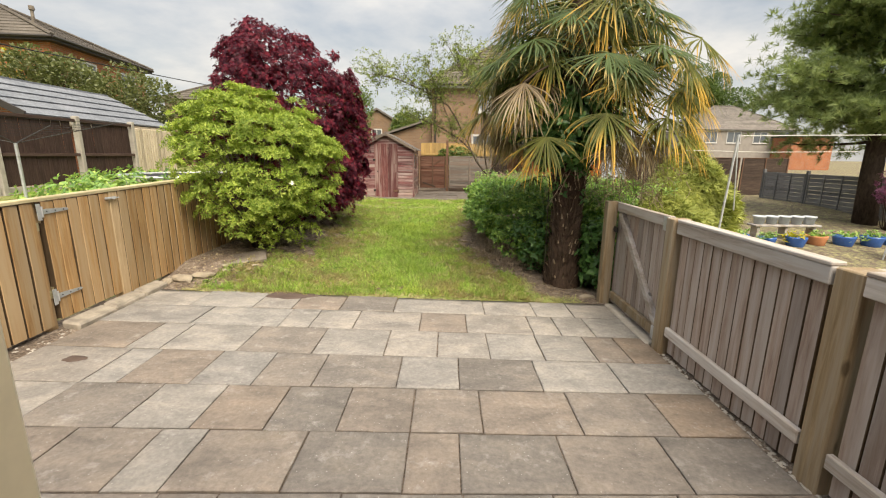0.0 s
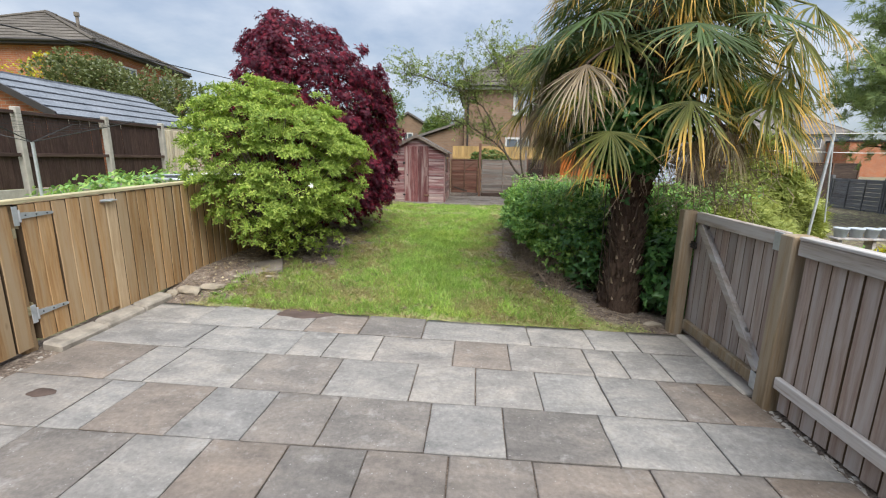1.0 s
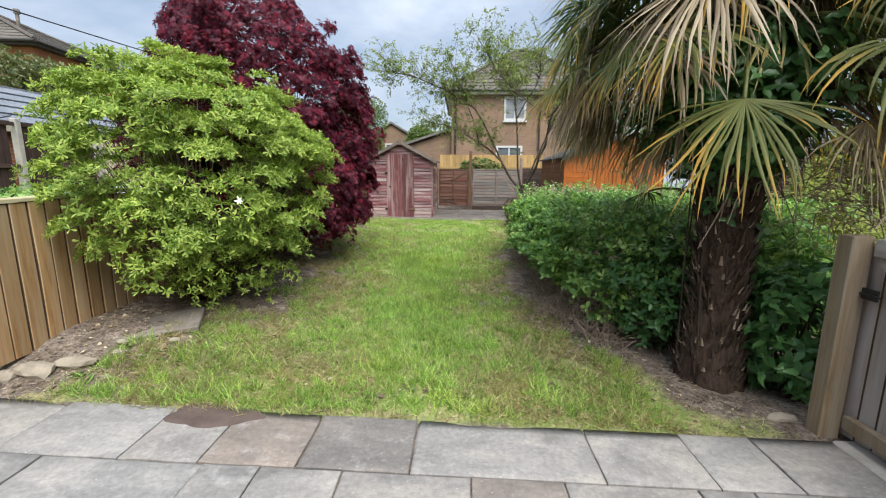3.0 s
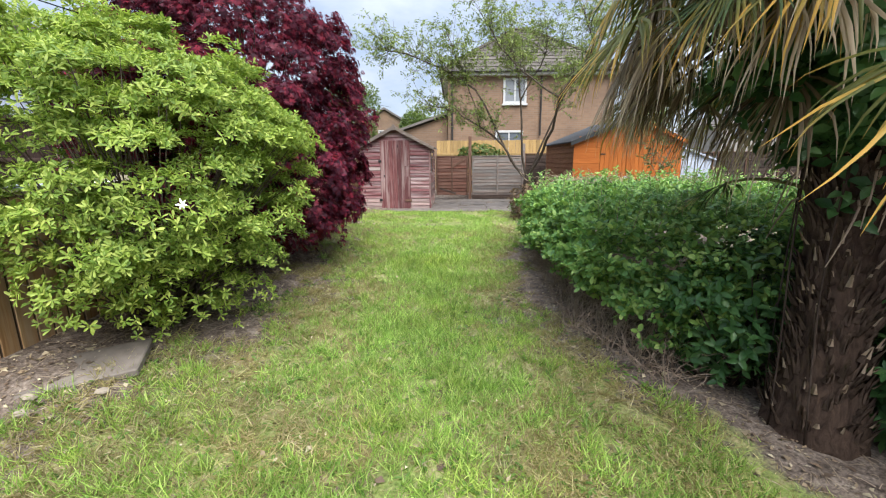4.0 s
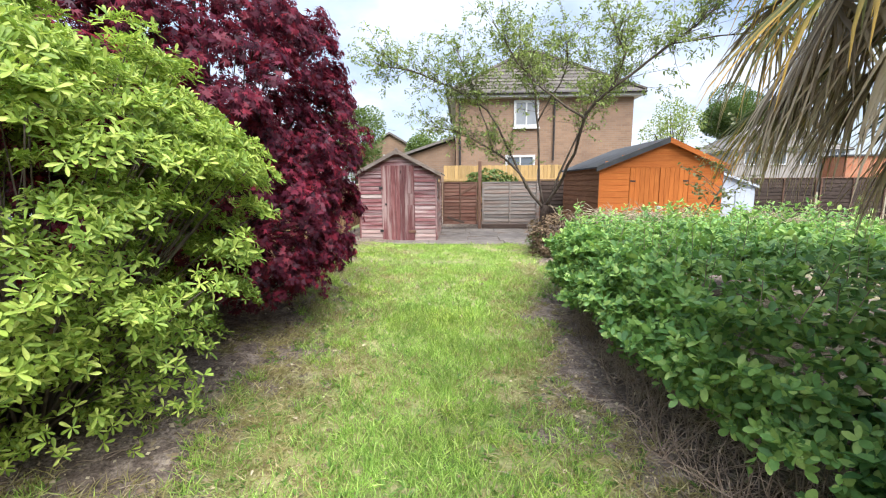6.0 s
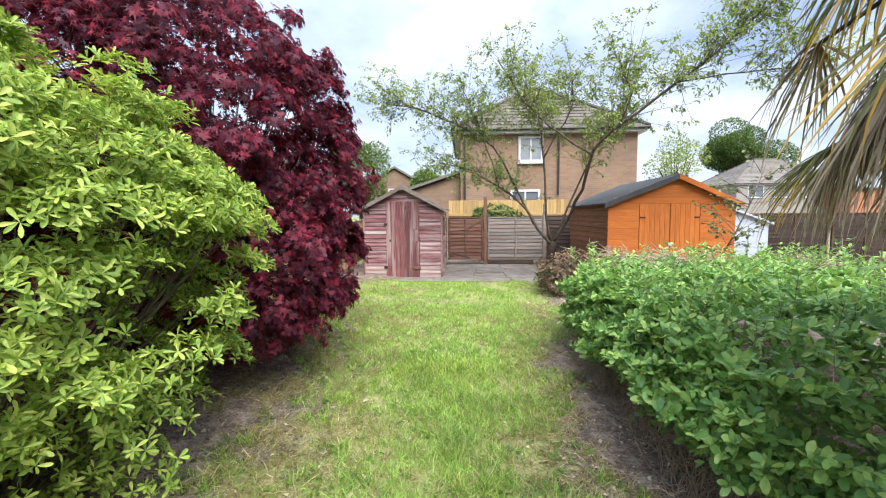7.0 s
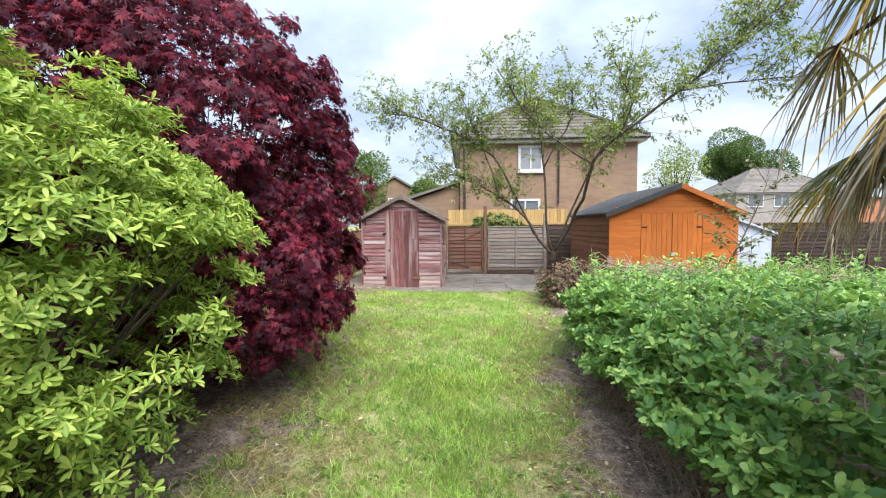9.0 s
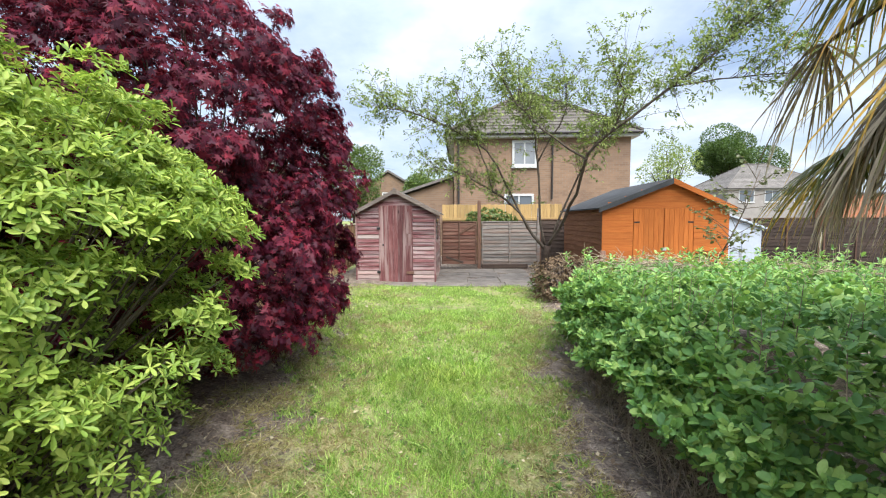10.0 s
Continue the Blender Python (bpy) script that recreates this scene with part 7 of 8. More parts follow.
def garage():
    """The garage beyond the dark fence: gable towards us, stepped slate-grey sheet roof."""
    x1, x0, xm, y0, y1, ze, zr = -9.1, -12.9, -11.0, 10.0, 14.7, 2.42, 3.4
    g = thing("garage", (xm, y0, 0.4), "brick garage with a slate-grey stepped metal tile roof", "garage")
    part("wall", Build().prism([(x0, 0.4), (x1 - .12, 0.4), (x1 - .12, ze), (xm, zr - .05), (x0, ze)], y0, y1), M["red_brick"], g)
    n = 5
    a, d = Vector((x1 + .08, 0, ze - 0.03)), Vector((xm, 0, zr))
    nrm = Vector((d.z - a.z, 0, a.x - d.x)).normalized()
    for i in range(n):
        p, q = a.lerp(d, i / n), a.lerp(d, min(1, (i + 1.05) / n))
        b = Build()
        vs = []
        for y in (y0 - .25, y1 + .15):
            vs += [(p.x, y, p.z), (p.x + nrm.x * .05, y, p.z + nrm.z * .05), (q.x + nrm.x * .012, y, q.z + nrm.z * .012), (q.x, y, q.z)]
        b.add(vs, [(0, 1, 2, 3), (7, 6, 5, 4), (0, 4, 5, 1), (1, 5, 6, 2), (2, 6, 7, 3), (3, 7, 4, 0)])
        part("roof_sheet", b, M["tile_slate"], g, "slate-grey roof sheet")
    part("roof_sheet", Build().prism([(x0 - .1, ze - .05), (xm, zr + .01), (xm, zr + .06), (x0 - .1, ze + .02)], y0 - .25, y1 + .15), M["tile_slate"], g)
    part("verge", Build().prism([(x1 + .13, ze - .12), (xm, zr - .06), (xm, zr + .08), (x1 + .13, ze + .05)], y0 - .3, y0 - .255), M["dark_gutter"], g, "black verge trim")
    part("fascia", Build().box(x1 - .02, x1 + .06, y0 - .2, y1 + .1, ze - .2, ze - .04, .01), M["clad"], g, "timber fascia under the eave")
    c = thing("pale_cladding", (-8.9, 13.4, 0.6), "pale upright ribbed cladding on the garage side", "cladding")
    me = mesh("slat", Build().box(-.02, .02, 0, .085, 0, 1.75, .008))
    me.materials.append(M["clad"])
    y = 12.05
    while y < 14.6:
        piece("slat", me, c, (-8.88, y, 0.55), (0, 0, 0))
        y += 0.105
    part("backing", Build().box(-8.98, -8.905, 12.0, 14.6, 0.5, 2.3, .01), M["clad"], c)


garage()


def dark_fence():
    X = -8.4
    for k, (ya, yb) in enumerate([(4.55, 6.35), (6.45, 8.3), (8.45, 10.25), (10.4, 12.05)]):
        f = thing("dark_fence_panel", (X, ya, 0.75), "dark brown boarded fence panel between concrete posts", "fence", group="dark fence panels")
        me = mesh("board", Build().box(-.01, .01, 0, .118, 0, 1.42, .004))
        me.materials.append(M["dark_board"])
        y = ya
        while y < yb - .1:
            piece("board", me, f, (X, y, 0.9), (0, rnd.uniform(-.01, .01), 0))
            y += .122
        for z in (1.5, 2.28):
            part("rail", Build().box(X + .012, X + .06, ya, yb, z, z + .07, .005), M["dark_rail"], f)
        part("gravel_board", Build().box(X - .02, X + .03, ya, yb, .55, .895, .008), M["conc_post"], f, "pale concrete gravel board")
    for y in (6.4, 8.375, 10.32, 12.1):
        solid("concrete_post", Build().box(X - .06, X + .07, y - .055, y + .055, .3, 2.42, .012), M["conc_post"], "pale concrete fence post", "post", group="concrete posts")


dark_fence()


def rotary_line():
    t = thing("rotary_dryer", (-6.2, 6.6, gz(-6.2, 6.6)), "folding rotary clothes dryer with many thin lines", "clothes dryer")
    hub = Vector((-6.2, 6.6, 1.72))
    z0 = gz(-6.2, 6.6)
    part("pole", Build().tube([(-6.2, 6.6, z0), hub], .022, 8), M["steel"], t)
    arms = [Vector((math.cos(a), math.sin(a), .26)) * 1.3 for a in (.4, 1.97, 3.54, 5.11)]
    for v in arms:
        part("arm", Build().tube([hub, hub + v], .007, 6), M["black_iron"], t)
    for k in range(6):
        u = .4 + .12 * k
        b = Build()
        for i in range(4):
            p, q = hub + arms[i] * u, hub + arms[(i + 1) % 4] * u
            b.tube([p, p.lerp(q, .5) - Vector((0, 0, .02)), q], .0016, 4, cap=False)
        part("line", b, M["cable"], t)


rotary_line()


def brick_house():
    h = hip_house("brick_house", -23.5, -15.6, 18.2, 24.8, 0.6, 6.1, 8.0, M["red_brick"], M["tile_brown"], "two-storey red brick house with a brown hipped roof", "y", over=.35)
    window(h, 19.6, 20.8, -15.6, 4.3, 5.5, face="x", sgn=1)
    window(h, 22.6, 23.8, -15.6, 4.3, 5.5, face="x", sgn=1)
    part("flue", Build().tube([(-16.6, 19.0, 6.5), (-16.6, 19.0, 7.25)], .06, 8).tube([(-16.6, 19.0, 7.25), (-16.6, 19.0, 7.4)], .1, 8), M["conc_old"], h)
    # it stands askew to the gardens
    h.rotation_euler.z = radians(7.4)
    h.location += Vector((-.39, -.53, 0))
    k = hip_house("terrace_house", -19.5, -12.5, 31, 39, 0.6, 5.3, 7.2, M["buff_brick"], M["tile_brown"], "buff brick house with white windows beyond", "y", gutter=False)
    window(k, -13.9, -12.9, 31, 3.9, 5.0)
    window(k, 32.0, 33.2, -12.5, 3.9, 5.0, face="x", sgn=1)


brick_house()


# ---- trees and shrubs further off ----
def far_tree(name, at, height, spread, n, material, label, seed, leaf_size=(.16, .3), trunk=True, low=0.3):
    r = np.random.default_rng(seed)
    z0 = gz(at[0], at[1])
    t = thing(name, (at[0], at[1], z0), label, "tree")
    c = np.array([at[0], at[1], z0 + height * (1 + low) / 2])
    rad = np.array([spread, spread, height * (1 - low) / 2])
    lobes = sphere_dirs(16, r) * rad * r.uniform(.35, .75, (16, 1)) + c
    P, C = [], []
    for l in lobes:
        d = sphere_dirs(n // 16, r)
        P.append(l + d * rad * r.uniform(.3, .48) * (1 - np.abs(r.normal(0, .15, (len(d), 1)))))
        C.append(np.tile(l, (len(d), 1)))
    P, C = np.concatenate(P), np.concatenate(C)
    P = P[P[:, 2] > z0 + height * low * .7] if low > .1 else P[P[:, 2] > z0 + .05]
    D = unit(P - c) + r.normal(0, .7, P.shape)
    U = np.array([0, 0, 1.0]) + r.normal(0, .5, P.shape)
    L = r.uniform(*leaf_size, len(P))
    leaves("crown", DIAMOND, P, D, U, L, L * .7, material, t)
    if trunk:
        part("trunk", Build().tube([(at[0], at[1], z0 - .05), (at[0] + .05, at[1], z0 + height * .3), (at[0], at[1] + .05, z0 + height * .62)], [height * .03, height * .022, height * .012], 8), M["bark_dark"], t, smooth=True)
        stems("branch_work", (at[0], at[1], z0 + height * .28), lobes, height * .012, M["bark_dark"], t, seed)
    return t


far_tree("round_tree", (47.5, 80.0), 17.6, 7.4, 36000, M["dark_tree"], "dense dark green round-crowned tree", 51, (.2, .36))
far_tree("slender_tree", (10.6, 27.0), 5.6, 1.8, 3800, M["cherry_leaf"], "light green open-crowned tree", 52, (.07, .13), low=.35)
far_tree("hedgerow_tree", (-7.2, 33.0), 6.0, 2.6, 9000, M["tree_leaf"], "green tree behind the maple", 53, (.1, .2), low=.2)
far_tree("hedgerow_tree", (-2.6, 36.0), 5.2, 2.4, 9000, M["tree_leaf"], "green tree beyond the red shed", 54, (.1, .2), low=.2)
far_tree("hedgerow_tree", (0.2, 38.0), 4.9, 2.2, 9000, M["tree_leaf"], "green tree beyond the red shed", 55, (.1, .2), low=.2)
far_tree("olive_shrub", (-13.9, 15.8), 4.5, 2.1, 11000, M["olive_leaf"], "large olive-green shrub in front of the brick house", 56, (.08, .16), low=.1)
far_tree("olive_shrub", (-12.0, 16.6), 4.4, 2.2, 11000, M["olive_leaf"], "large olive-green shrub beside the brick house", 57, (.08, .16), low=.1)
far_tree("golden_shrub", (-15.35, 15.5), 5.1, 1.7, 8000, M["yellow_leaf"], "golden-yellow flowering shrub by the brick house", 58, (.06, .13), low=.1)
evergreen_shrub("verge_planting", (-5.3, 7.3, 0.75), (1.6, 1.3, 0.5), 700, M["hedge_leaf"], "low green plants behind the tan fence", 59, (0.06, 0.11), 0.4, stems_n=0)
evergreen_shrub("verge_planting", (-6.6, 9.6, 0.8), (1.4, 1.5, 0.5), 600, M["hedge_leaf"], "low green plants in front of the dark fence", 60, (0.06, 0.11), 0.4, stems_n=0)


def trampoline():
    t = thing("trampoline", (-4.7, 8.6, 0.45), "black garden trampoline behind the tan fence", "trampoline")
    n = 24
    ring = [(-4.9 + 1.25 * math.cos(2 * math.pi * i / n), 8.9 + 1.25 * math.sin(2 * math.pi * i / n), 1.16) for i in range(n + 1)]
    part("rim", Build().tube(ring, .03, 6), M["steel"], t)
    part("mat", Build().lathe([(1.2, 0), (1.2, .012)], (-4.9, 8.9, 1.15), 24), M["cable"], t)
    for k in range(6):
        a = k * math.pi / 3
        x, y = -4.9 + 1.22 * math.cos(a), 8.9 + 1.22 * math.sin(a)
        part("leg", Build().tube([(x, y, gz(x, y) - .02), (x, y, 1.15)], .022, 6), M["steel"], t)


trampoline()


# ---- neighbour's garden beside the patio ----
def feathery_conifer(at, height, spread, seed):
    r = np.random.default_rng(seed)
    z0 = gz(*at)
    t = thing("golden_conifer", (*at, z0), "feathery yellow-green conifer behind the patio fence", "conifer")
    n = 1500
    u = r.uniform(0, 1, n) ** .8
    a = r.uniform(0, 6.28, n)
    R = spread * (1 - u ** 1.7) * (1 + .25 * np.sin(a * 3 + u * 6)) * (1 - np.abs(r.normal(0, .15, n)))
    P = np.stack([at[0] + R * np.cos(a), at[1] + R * np.sin(a), z0 + .08 + u * height], 1)
    A = np.stack([np.cos(a), np.sin(a), .5 + u], 1) + r.normal(0, .3, (n, 3))
    PP, DD, UU = rosettes(P, A, 14, r, .7)
    DD = DD + np.array([0, 0, -.35])
    L = r.uniform(.09, .22, len(PP))
    leaves("foliage", DIAMOND, PP, DD, UU, L, L * .1, M["conifer"], t)
    stems("branch_work", (*at, z0 - .02), P[::12], .012, M["bark"], t, seed)


feathery_conifer((4.6, 7.7), 1.75, .85, 71)
feathery_conifer((3.9, 6.9), 1.05, .6, 72)
feathery_conifer((5.3, 8.2), 1.25, .6, 73)


def pine_tree():
    r = np.random.default_rng(33)
    rr = random.Random(5)
    base = Vector((11.2, 11.0, gz(11.2, 11.0)))
    t = thing("pine_tree", tuple(base), "large dark pine with drooping tufted boughs", "tree")
    part("trunk", Build().tube([base - Vector((0, 0, .05)), base + Vector((-.1, 0, 1.2)), base + Vector((-.15, 0, 3)), base + Vector((0, 0, 6.5))], [.26, .22, .18, .06], 10), M["bark_dark"], t, smooth=True)
    P, A = [], []
    for i in range(80):
        z = rr.uniform(2.0, 7.2)
        a = rr.uniform(0, 6.28)
        l = interp(z, [1.8, 3, 5, 7.4], [2.0, 2.4, 2.0, .6]) * rr.uniform(.75, 1.1)
        s = Vector((base.x - .1, base.y, z))
        e = s + Vector((math.cos(a) * l, math.sin(a) * l, rr.uniform(-.15, .5)))
        m = s.lerp(e, .5) + Vector((0, 0, -.15))
        pts = [s * (1 - u) ** 2 + m * 2 * u * (1 - u) + e * u * u for u in (0, .25, .5, .75, 1)]
        part("bough", Build().tube(pts, [.045, .035, .028, .02, .01], 5), M["bark_dark"], t, smooth=True)
        for k in range(105):
            u = rr.uniform(.2, 1.08)
            p = s * (1 - u) ** 2 + m * 2 * u * (1 - u) + e * u * u
            P.append(tuple(p + Vector((rr.gauss(0, .3), rr.gauss(0, .3), rr.gauss(.03, .22)))))
            A.append((math.cos(a) + rr.gauss(0, .5), math.sin(a) + rr.gauss(0, .5), .7 + rr.gauss(0, .4)))
    P, A = np.array(P), np.array(A)
    PP, DD, UU = rosettes(P, A, 24, r, .6)
    L = r.uniform(.12, .26, len(PP))
    leaves("needles", DIAMOND, PP, DD, UU, L, np.full(len(L), .017), M["pine"], t)


pine_tree()


def neighbour_patio():
    z = -0.32
    solid("neighbour_paving", Build().box(4.2, 11.6, 1.0, 9.6, z - .1, z + .07, .02), M["paving_pale"], "pale paved patio of the neighbouring garden", "paving", kind="structure")
    zz = z + .07
    s = thing("plant_bench", (7.6, 9.2, zz), "low timber bench carrying a row of pale planters", "bench")
    part("board", Build().box(6.95, 8.35, 9.0, 9.3, zz + .44, zz + .48, .008), M["rail_old"], s)
    for x in (7.05, 7.65, 8.25):
        part("leg", Build().box(x - .03, x + .03, 9.05, 9.25, zz, zz + .44, .005), M["rail_old"], s)
    for i in range(5):
        x = 7.1 + i * .27
        p = thing("planter", (x, 9.15, zz + .48), "pale grey tapered planter on the bench", "planter", group="pale planters")
        part("tub", Build().lathe([(.085, 0), (.115, .15), (.125, .155), (.125, .18), (.105, .18), (.1, .14)], (x, 9.15, zz + .48), 14), M["white_pot"], p, smooth=True)
    r = random.Random(6)
    for i, x in enumerate((6.4, 6.95, 7.45, 7.95, 8.5, 9.05, 9.5)):
        y = 8.65 + r.uniform(-.12, .12)
        k = r.uniform(.85, 1.15)
        m = M["blue_pot"] if i not in (0, 3) else (M["terracotta"] if i == 3 else M["blue_pot"])
        p = thing("flower_pot", (x, y, zz), "glazed blue flower pot with small plants" if m == M["blue_pot"] else "terracotta flower pot with small plants", "flower pot", group="flower pots")
        part("pot", Build().lathe([(.11 * k, 0), (.16 * k, .2 * k), (.18 * k, .28 * k), (.18 * k, .31 * k), (.15 * k, .31 * k), (.14 * k, .26 * k)], (x, y, zz), 16), m, p, smooth=True)
        g = np.random.default_rng(100 + i)
        n = 40
        Q = np.array([x, y, zz + .3 * k]) + g.normal(0, 1, (n, 3)) * np.array([.09, .09, .05])
        PP, DD, UU = rosettes(Q, np.array([0, 0, 1.]) + g.normal(0, .4, (n, 3)), 5, g, .5)
        L = g.uniform(.04, .09, len(PP))
        leaves("plant", OVATE, PP, DD, UU, L, L * .4, M["yellow_leaf"] if i in (2,) else M["hedge_leaf"], p, kind="stuff")
    # metal chairs
    for x, y, a in ((8.7, 7.6, 20), (9.5, 7.2, -30)):
        c = thing("metal_chair", (x, y, zz), "grey metal garden chair on pale paving", "chair", group="garden chairs")
        m = pose(x, y, zz, 0, 0, a)
        for sx in (-.22, .22):
            for sy in (-.2, .2):
                part("leg", Build().tube([m @ Vector((sx, sy, 0)), m @ Vector((sx * .9, sy * .9, .43))], .013, 6), M["steel"], c)
            part("back_post", Build().tube([m @ Vector((sx * .9, .19, .43)), m @ Vector((sx * .9, .27, .9))], .013, 6), M["steel"], c)
        part("seat", Build().box(-.22, .22, -.2, .2, .42, .445, .006, m), M["steel"], c)
        for k in range(4):
            part("slat", Build().box(-.2, .2, .2 + .017 * k, .215 + .017 * k, .52 + .1 * k, .56 + .1 * k, .004, m), M["steel"], c)


neighbour_patio()


def grey_fence():
    X = 12.0
    for k in range(5):
        ya = 6.4 + 1.9 * k
        f = thing("grey_fence_panel", (X, ya, -.25), "grey slatted fence panel across the neighbouring garden", "fence", group="grey fence panels")
        z = -.1
        while z < 1.1:
            part("slat", Build().box(X - .012, X + .008, ya, ya + 1.8, z, z + .118, .004), M["grey_slat"], f)
            z += .125
        for y in (ya + .03, ya + .6, ya + 1.2, ya + 1.77):
            part("batten", Build().box(X - .04, X - .0125, y - .022, y + .022, -.1, 1.15, .004), M["grey_slat"], f)
        solid("fence_post", Build().box(X - .05, X + .05, ya + 1.82, ya + 1.89, -.4, 1.25, .008), M["grey_slat"], "grey post between fence panels", "post", group="grey fence posts")


grey_fence()
for x0, x1 in ((6.2, 8.0), (8.1, 9.9), (10.0, 11.8), (11.9, 13.7)):
    slat_panel("dark_slat_panel", x0, x1, 17.0, 0.2, 1.62, M["back_dark"], M["back_post"], "dark brown slatted fence beyond the hedge", int(x0 * 10), group="far dark fence panels")


def clothes_post():
    t = thing("clothes_line", (4.55, 6.5, gz(4.55, 6.5)), "thin galvanised clothes post with a pale line strung across", "clothes line")
    z = gz(4.55, 6.5)
    part("post", Build().tube([(4.5, 6.5, z), (4.62, 6.5, 1.95)], .016, 8), M["steel"], t)
    part("strut", Build().tube([(4.75, 6.55, z + .9), (4.62, 6.5, 1.9)], .01, 6), M["steel"], t)
    part("post", Build().tube([(9.2, 6.2, -.3), (9.2, 6.2, 2.02)], .018, 8), M["steel"], t)
    part("line", Build().tube([(4.62, 6.5, 1.93), (6.9, 6.35, 1.96), (9.2, 6.2, 2.02)], .005, 5), M["line"], t)
    part("line", Build().tube([(3.9, 6.6, 1.72), (5.0, 6.5, 1.7), (6.3, 6.4, 1.72)], .004, 5), M["line"], t)


clothes_post()


def grey_house():
    h = hip_house("grey_house", 34.0, 48.0, 60.0, 71.0, -.2, 5.5, 9.1, M["grey_render"], M["tile_grey"], "two-storey grey rendered house with white windows and a tiled roof")
    for x in (35.4, 38.6, 42.2, 45.6):
        window(h, x, x + 1.9, 60.0, 3.7, 5.2)
    b = thing("orange_extension", (47.4, 58.0, -.2), "orange brick extension below the grey house", "house")
    part("wall", Build().box(44.8, 50.2, 56.5, 59.9, -.2, 4.4, .01), M["red_brick"], b)
    part("roof", Build().box(44.6, 50.4, 56.3, 59.95, 4.4, 4.6, .02), M["felt"], b)


grey_house()
evergreen_shrub("lilac_bush", (11.0, 10.2, 1.0), (.4, .4, .5), 260, M["lilac"], "small shrub with lilac-pink flowers by the pine", 81, (.05, .09), 0, stems_n=30)

# ---- overhead cable ----
cab = [(-2.7, y, 2.6 + 0.0686 * (y - 8.56) + 0.0012 * (y - 11.5) ** 2) for y in np.linspace(-0.45, 21.2, 26)]
solid("overhead_cable", Build().tube(cab, .0045, 5), M["cable"], "thin black cable strung over the garden", "cable")


# ---- own house behind the camera ----
# Walls and roof are unseen additions, kept low to shade only the near patio.
def own_house():
    y0, y1 = -1.05, -0.72
    h = thing("own_house", (0, -0.9, 0), "unseen single-storey brick house rear added behind the camera, with an open patio door", "house", kind="structure")
    part("wall_south", Build().box(-5.2, -0.12, y0, y1, -.1, 2.75, .01), M["red_brick"], h)
    part("wall_south", Build().box(0.86, 5.2, y0, y1, -.1, 2.75, .01), M["red_brick"], h)
    part("wall_south", Build().box(-0.12, 0.86, y0, y1, 2.1, 2.75, .01), M["red_brick"], h)
    part("roof", Build().prism([(-.45, 2.7), (-5.2, 3.3), (-5.2, 3.42), (-.4, 2.8)], -5.4, 5.4, "x"), M["tile_brown"], h)
    part("floor", Build().box(-5.2, 5.2, -5.0, y0, -.1, 0.02, .01), M["conc"], h)
    part("wall_inside", Build().box(-5.2, 5.2, -5.2, -5.0, -.1, 3.25, .01), M["white_pvc"], h)
    for a, b in ((-.12, -.06), (.80, .86)):
        part("door_frame", Build().box(a, b, y0 + .05, y1 + .02, 0, 2.1, .006), M["cream_pvc"], h)
    part("door_frame", Build().box(-.06, .80, y0 + .05, y1 + .02, 2.04, 2.1, .006), M["cream_pvc"], h)
    d = part("door", Build().box(-.075, -.012, -.70, .385, .06, 2.04, .012), M["cream_pvc"], h, "open cream plastic patio door")
    part("door_handle", Build().box(-.012, .03, .25, .29, 1.0, 1.02, .005).tube([(.03, .27, 1.01), (.03, .15, 1.01)], .009, 8), M["steel"], d)


own_house()


# ---- small stones along the fences ----
def gravel():
    r = random.Random(44)
    b = Build()
    for i in range(620):
        if i < 430:
            x, y = r.gauss(2.215, .022), r.uniform(0.2, 3.45)
        else:
            x, y = r.gauss(-3.0, .05), r.uniform(1.0, 3.55)
        s = r.uniform(.006, .017) if i < 430 else r.uniform(.006, .022)
        z = -0.02 * x - .012
        a = r.uniform(0, 6.28)
        vs = []
        for dx, dy, dz in ((1, 0, .25), (0, 1, .3), (-1, 0, .2), (0, -1, .3), (.2, .1, .9), (0, 0, -.3)):
            k = r.uniform(.75, 1.25) * s
            vs.append((x + (dx * math.cos(a) - dy * math.sin(a)) * k, y + (dx * math.sin(a) + dy * math.cos(a)) * k * 1.3, z + dz * k))
        b.add(vs, [(0, 1, 4), (1, 2, 4), (2, 3, 4), (3, 0, 4), (1, 0, 5), (2, 1, 5), (3, 2, 5), (0, 3, 5)])
    solid("gravel", b, M["pebble"], "small pale stones along the foot of the fences", "gravel", kind="stuff")


gravel()


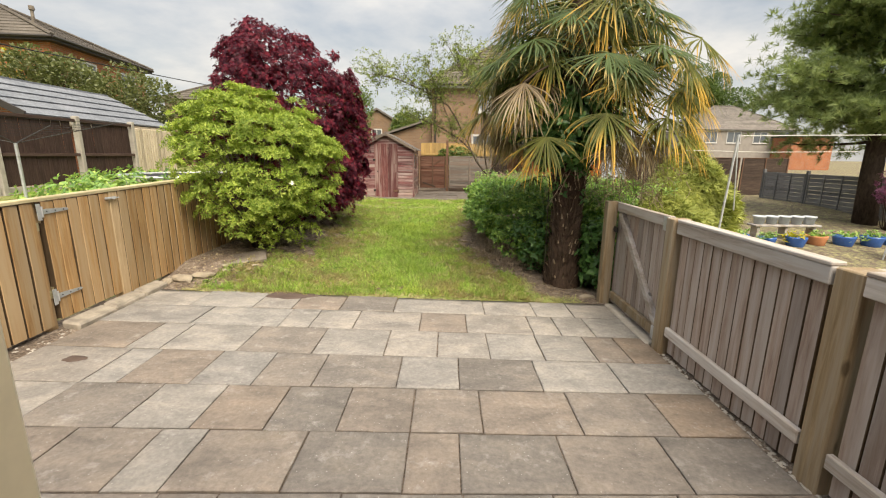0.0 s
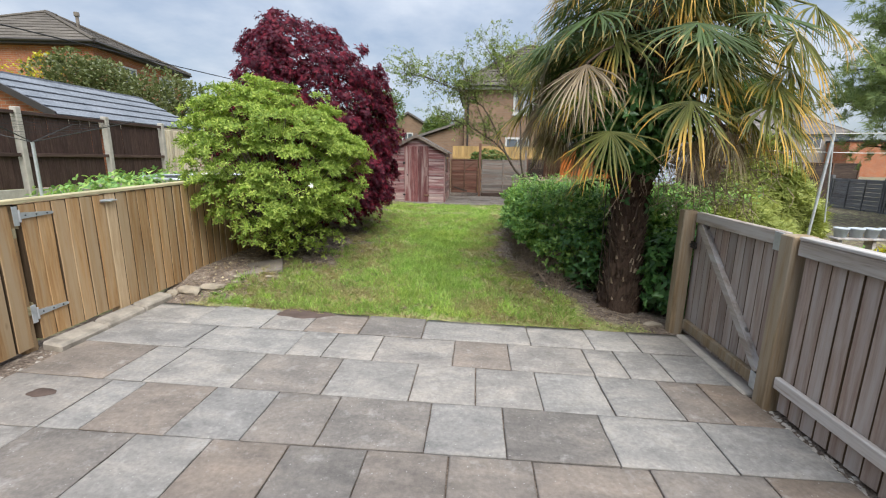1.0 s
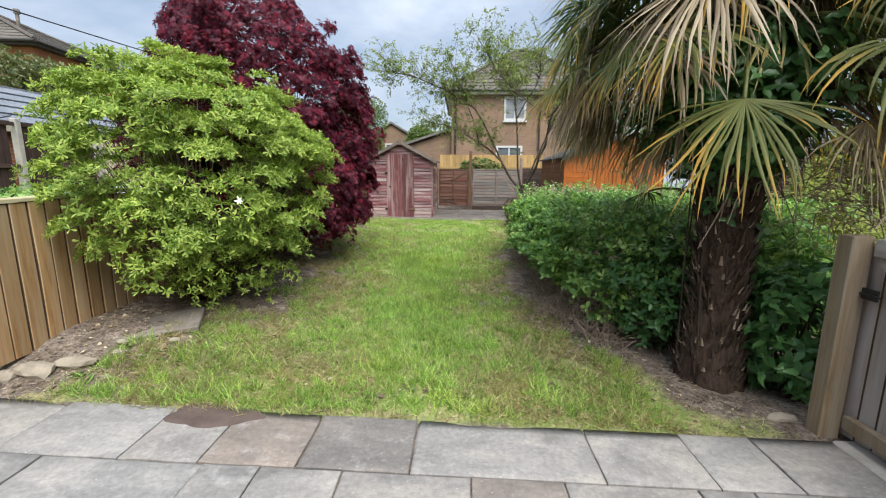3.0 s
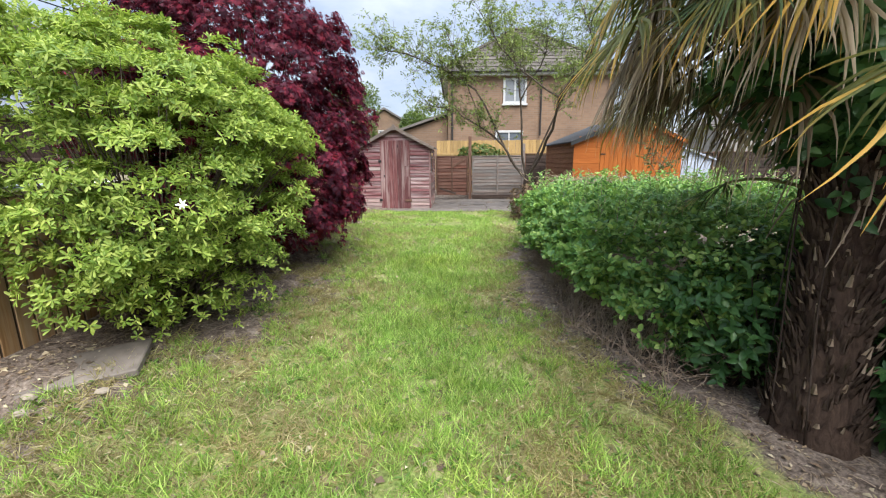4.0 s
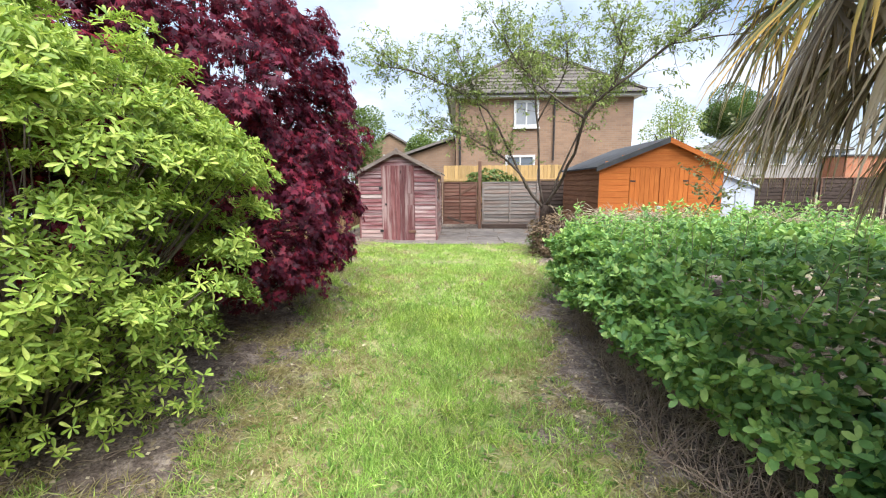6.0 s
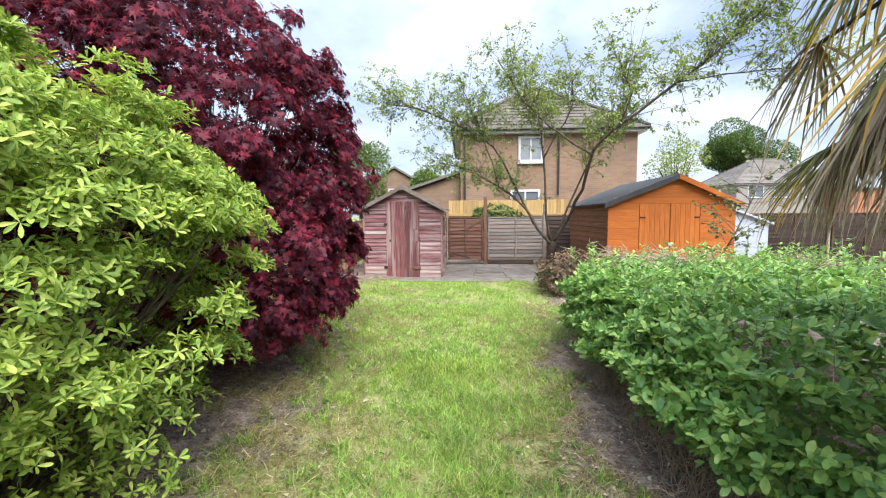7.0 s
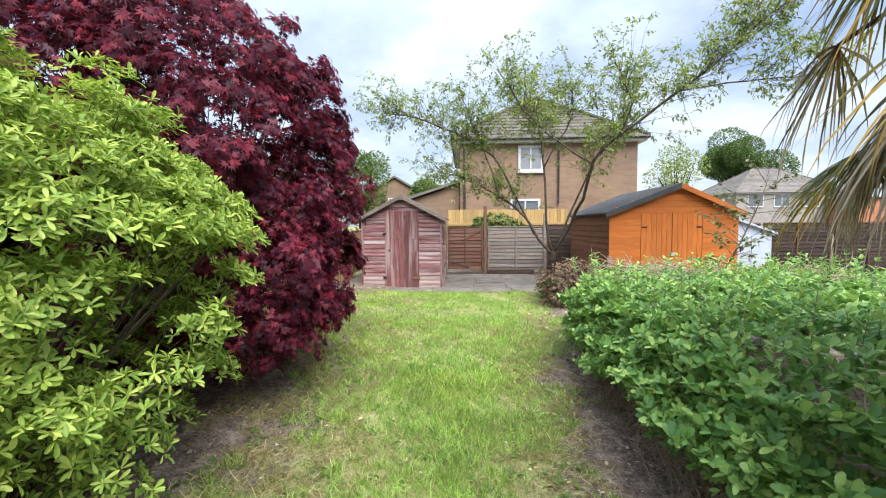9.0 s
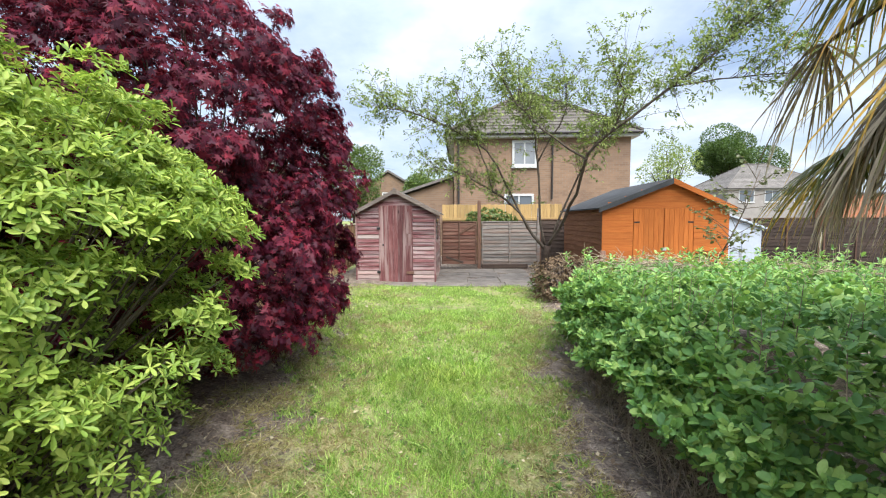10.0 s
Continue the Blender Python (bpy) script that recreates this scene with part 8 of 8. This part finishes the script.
# ---- patio flags ----
def patio():
    p = thing("patio", (0, 2, 0), "patio of riven sandstone flags in grey, buff and brown", "patio", kind="structure")
    # the joint lines across the patio: distance at the middle, and skew
    lines = [(4.69, -.01), (4.228, 0), (3.757, -.004), (3.24, .002), (2.752, .02), (2.27, .025), (1.806, .036), (1.35, .036), (0.88, .03), (0.42, .02),
             (-0.05, .01), (-0.5, 0), (-0.72, 0)]
    joints = [[-2.34, -1.68, -1.27, -0.77, -0.2, 0.76, 1.3, 1.7], [-2.06, -1.23, -0.94, -0.53, 0.1, 0.55, 1.18, 1.44, 1.76],
              [-2.28, -2.0, -1.37, -0.75, -0.16, 0.28, 0.72, 1.17, 1.61, 1.9], [-2.2, -1.95, -1.45, -1.02, -0.6, 0.0, 0.45, 1.05, 1.66],
              [-2.2, -1.6, -1.16, -0.73, -0.3, 0.14, 0.58, 1.19, 1.77], [-1.78, -1.3, -1.03, -0.45, 0.14, 0.43, 1.01, 1.61], [-1.6, -1.01, -0.73, -0.15, 0.44, 0.88, 1.5]]
    r = random.Random(20)
    while len(joints) < len(lines) - 1:
        x, row = -2.95 + r.uniform(.2, .6), []
        while x < 1.9:
            row.append(round(x, 2))
            x += r.choice((.43, .43, .58))
        joints.append(row)
    for j, row in enumerate(joints):
        xs = [-2.93 + r.uniform(-.03, .03)] + row + [2.2 + r.uniform(-.015, .02)]
        (yt0, kt), (yb0, kb) = lines[j], lines[j + 1]
        for x0, x1 in zip(xs, xs[1:]):
            yt, yb = yt0 + kt * (x0 + x1) / 2, yb0 + kb * (x0 + x1) / 2
            g = r.uniform(.002, .0048)
            ex = r.uniform(-.02, .02) if j == 0 else 0
            cx, cy = (x0 + x1) / 2, (yt + yb) / 2
            grid = [-1, -.965, -.6, -.2, .2, .6, .965, 1]
            n = 7
            hx, hy = (x1 - x0) / 2 - g, (yt - yb) / 2 - g
            # a riven flag: gently uneven top, worn uneven edges
            vs, fs = [], []
            seed = r.uniform(0, 100)
            for b in range(n + 1):
                for a in range(n + 1):
                    u, v = grid[a], grid[b]
                    e = max(abs(u), abs(v))
                    wob = noise.noise((u * 2 + seed, v * 2, 1)) * .004
                    px, py = u * hx + (wob if abs(u) == 1 else 0), v * hy + (wob * 1.2 if abs(v) == 1 else 0) + (ex * (v == 1)) + u * hx * (kb + (kt - kb) * (v + 1) / 2)
                    z = noise.noise((u * 1.4 + seed, v * 1.4, 0)) * .003 + noise.noise((u * 5 + seed, v * 5, 3)) * .0014 - (.004 if e == 1 else 0)
                    vs.append((px, py, z))
            m = n + 1
            fs = [(b * m + a, b * m + a + 1, (b + 1) * m + a + 1, (b + 1) * m + a) for b in range(n) for a in range(n)]
            ring = [a for a in range(m)] + [b * m + n for b in range(1, m)] + [n * m + a for a in range(n - 1, -1, -1)] + [b * m for b in range(n - 1, 0, -1)]
            k = len(vs)
            vs += [(vs[i][0], vs[i][1], -.045) for i in ring]
            fs += [(ring[i], k + i, k + (i + 1) % len(ring), ring[(i + 1) % len(ring)]) for i in range(len(ring))]
            me = mesh("flag", Build().add(vs, fs))
            me.polygons.foreach_set("use_smooth", [i < n * n for i in range(len(me.polygons))])
            me.materials.append(M["stone_warm" if r.random() < interp(cy, [1.8, 2.6, 3.4, 4.2], [.95, .85, .3, .05]) * (1.1 if cx > -1 else .6) else "stone"])
            piece("flag", me, p, (cx, cy, -0.02 * cx + r.uniform(-.003, .003)), (r.uniform(-.004, .004), .02 + r.uniform(-.004, .004), 0))


patio()
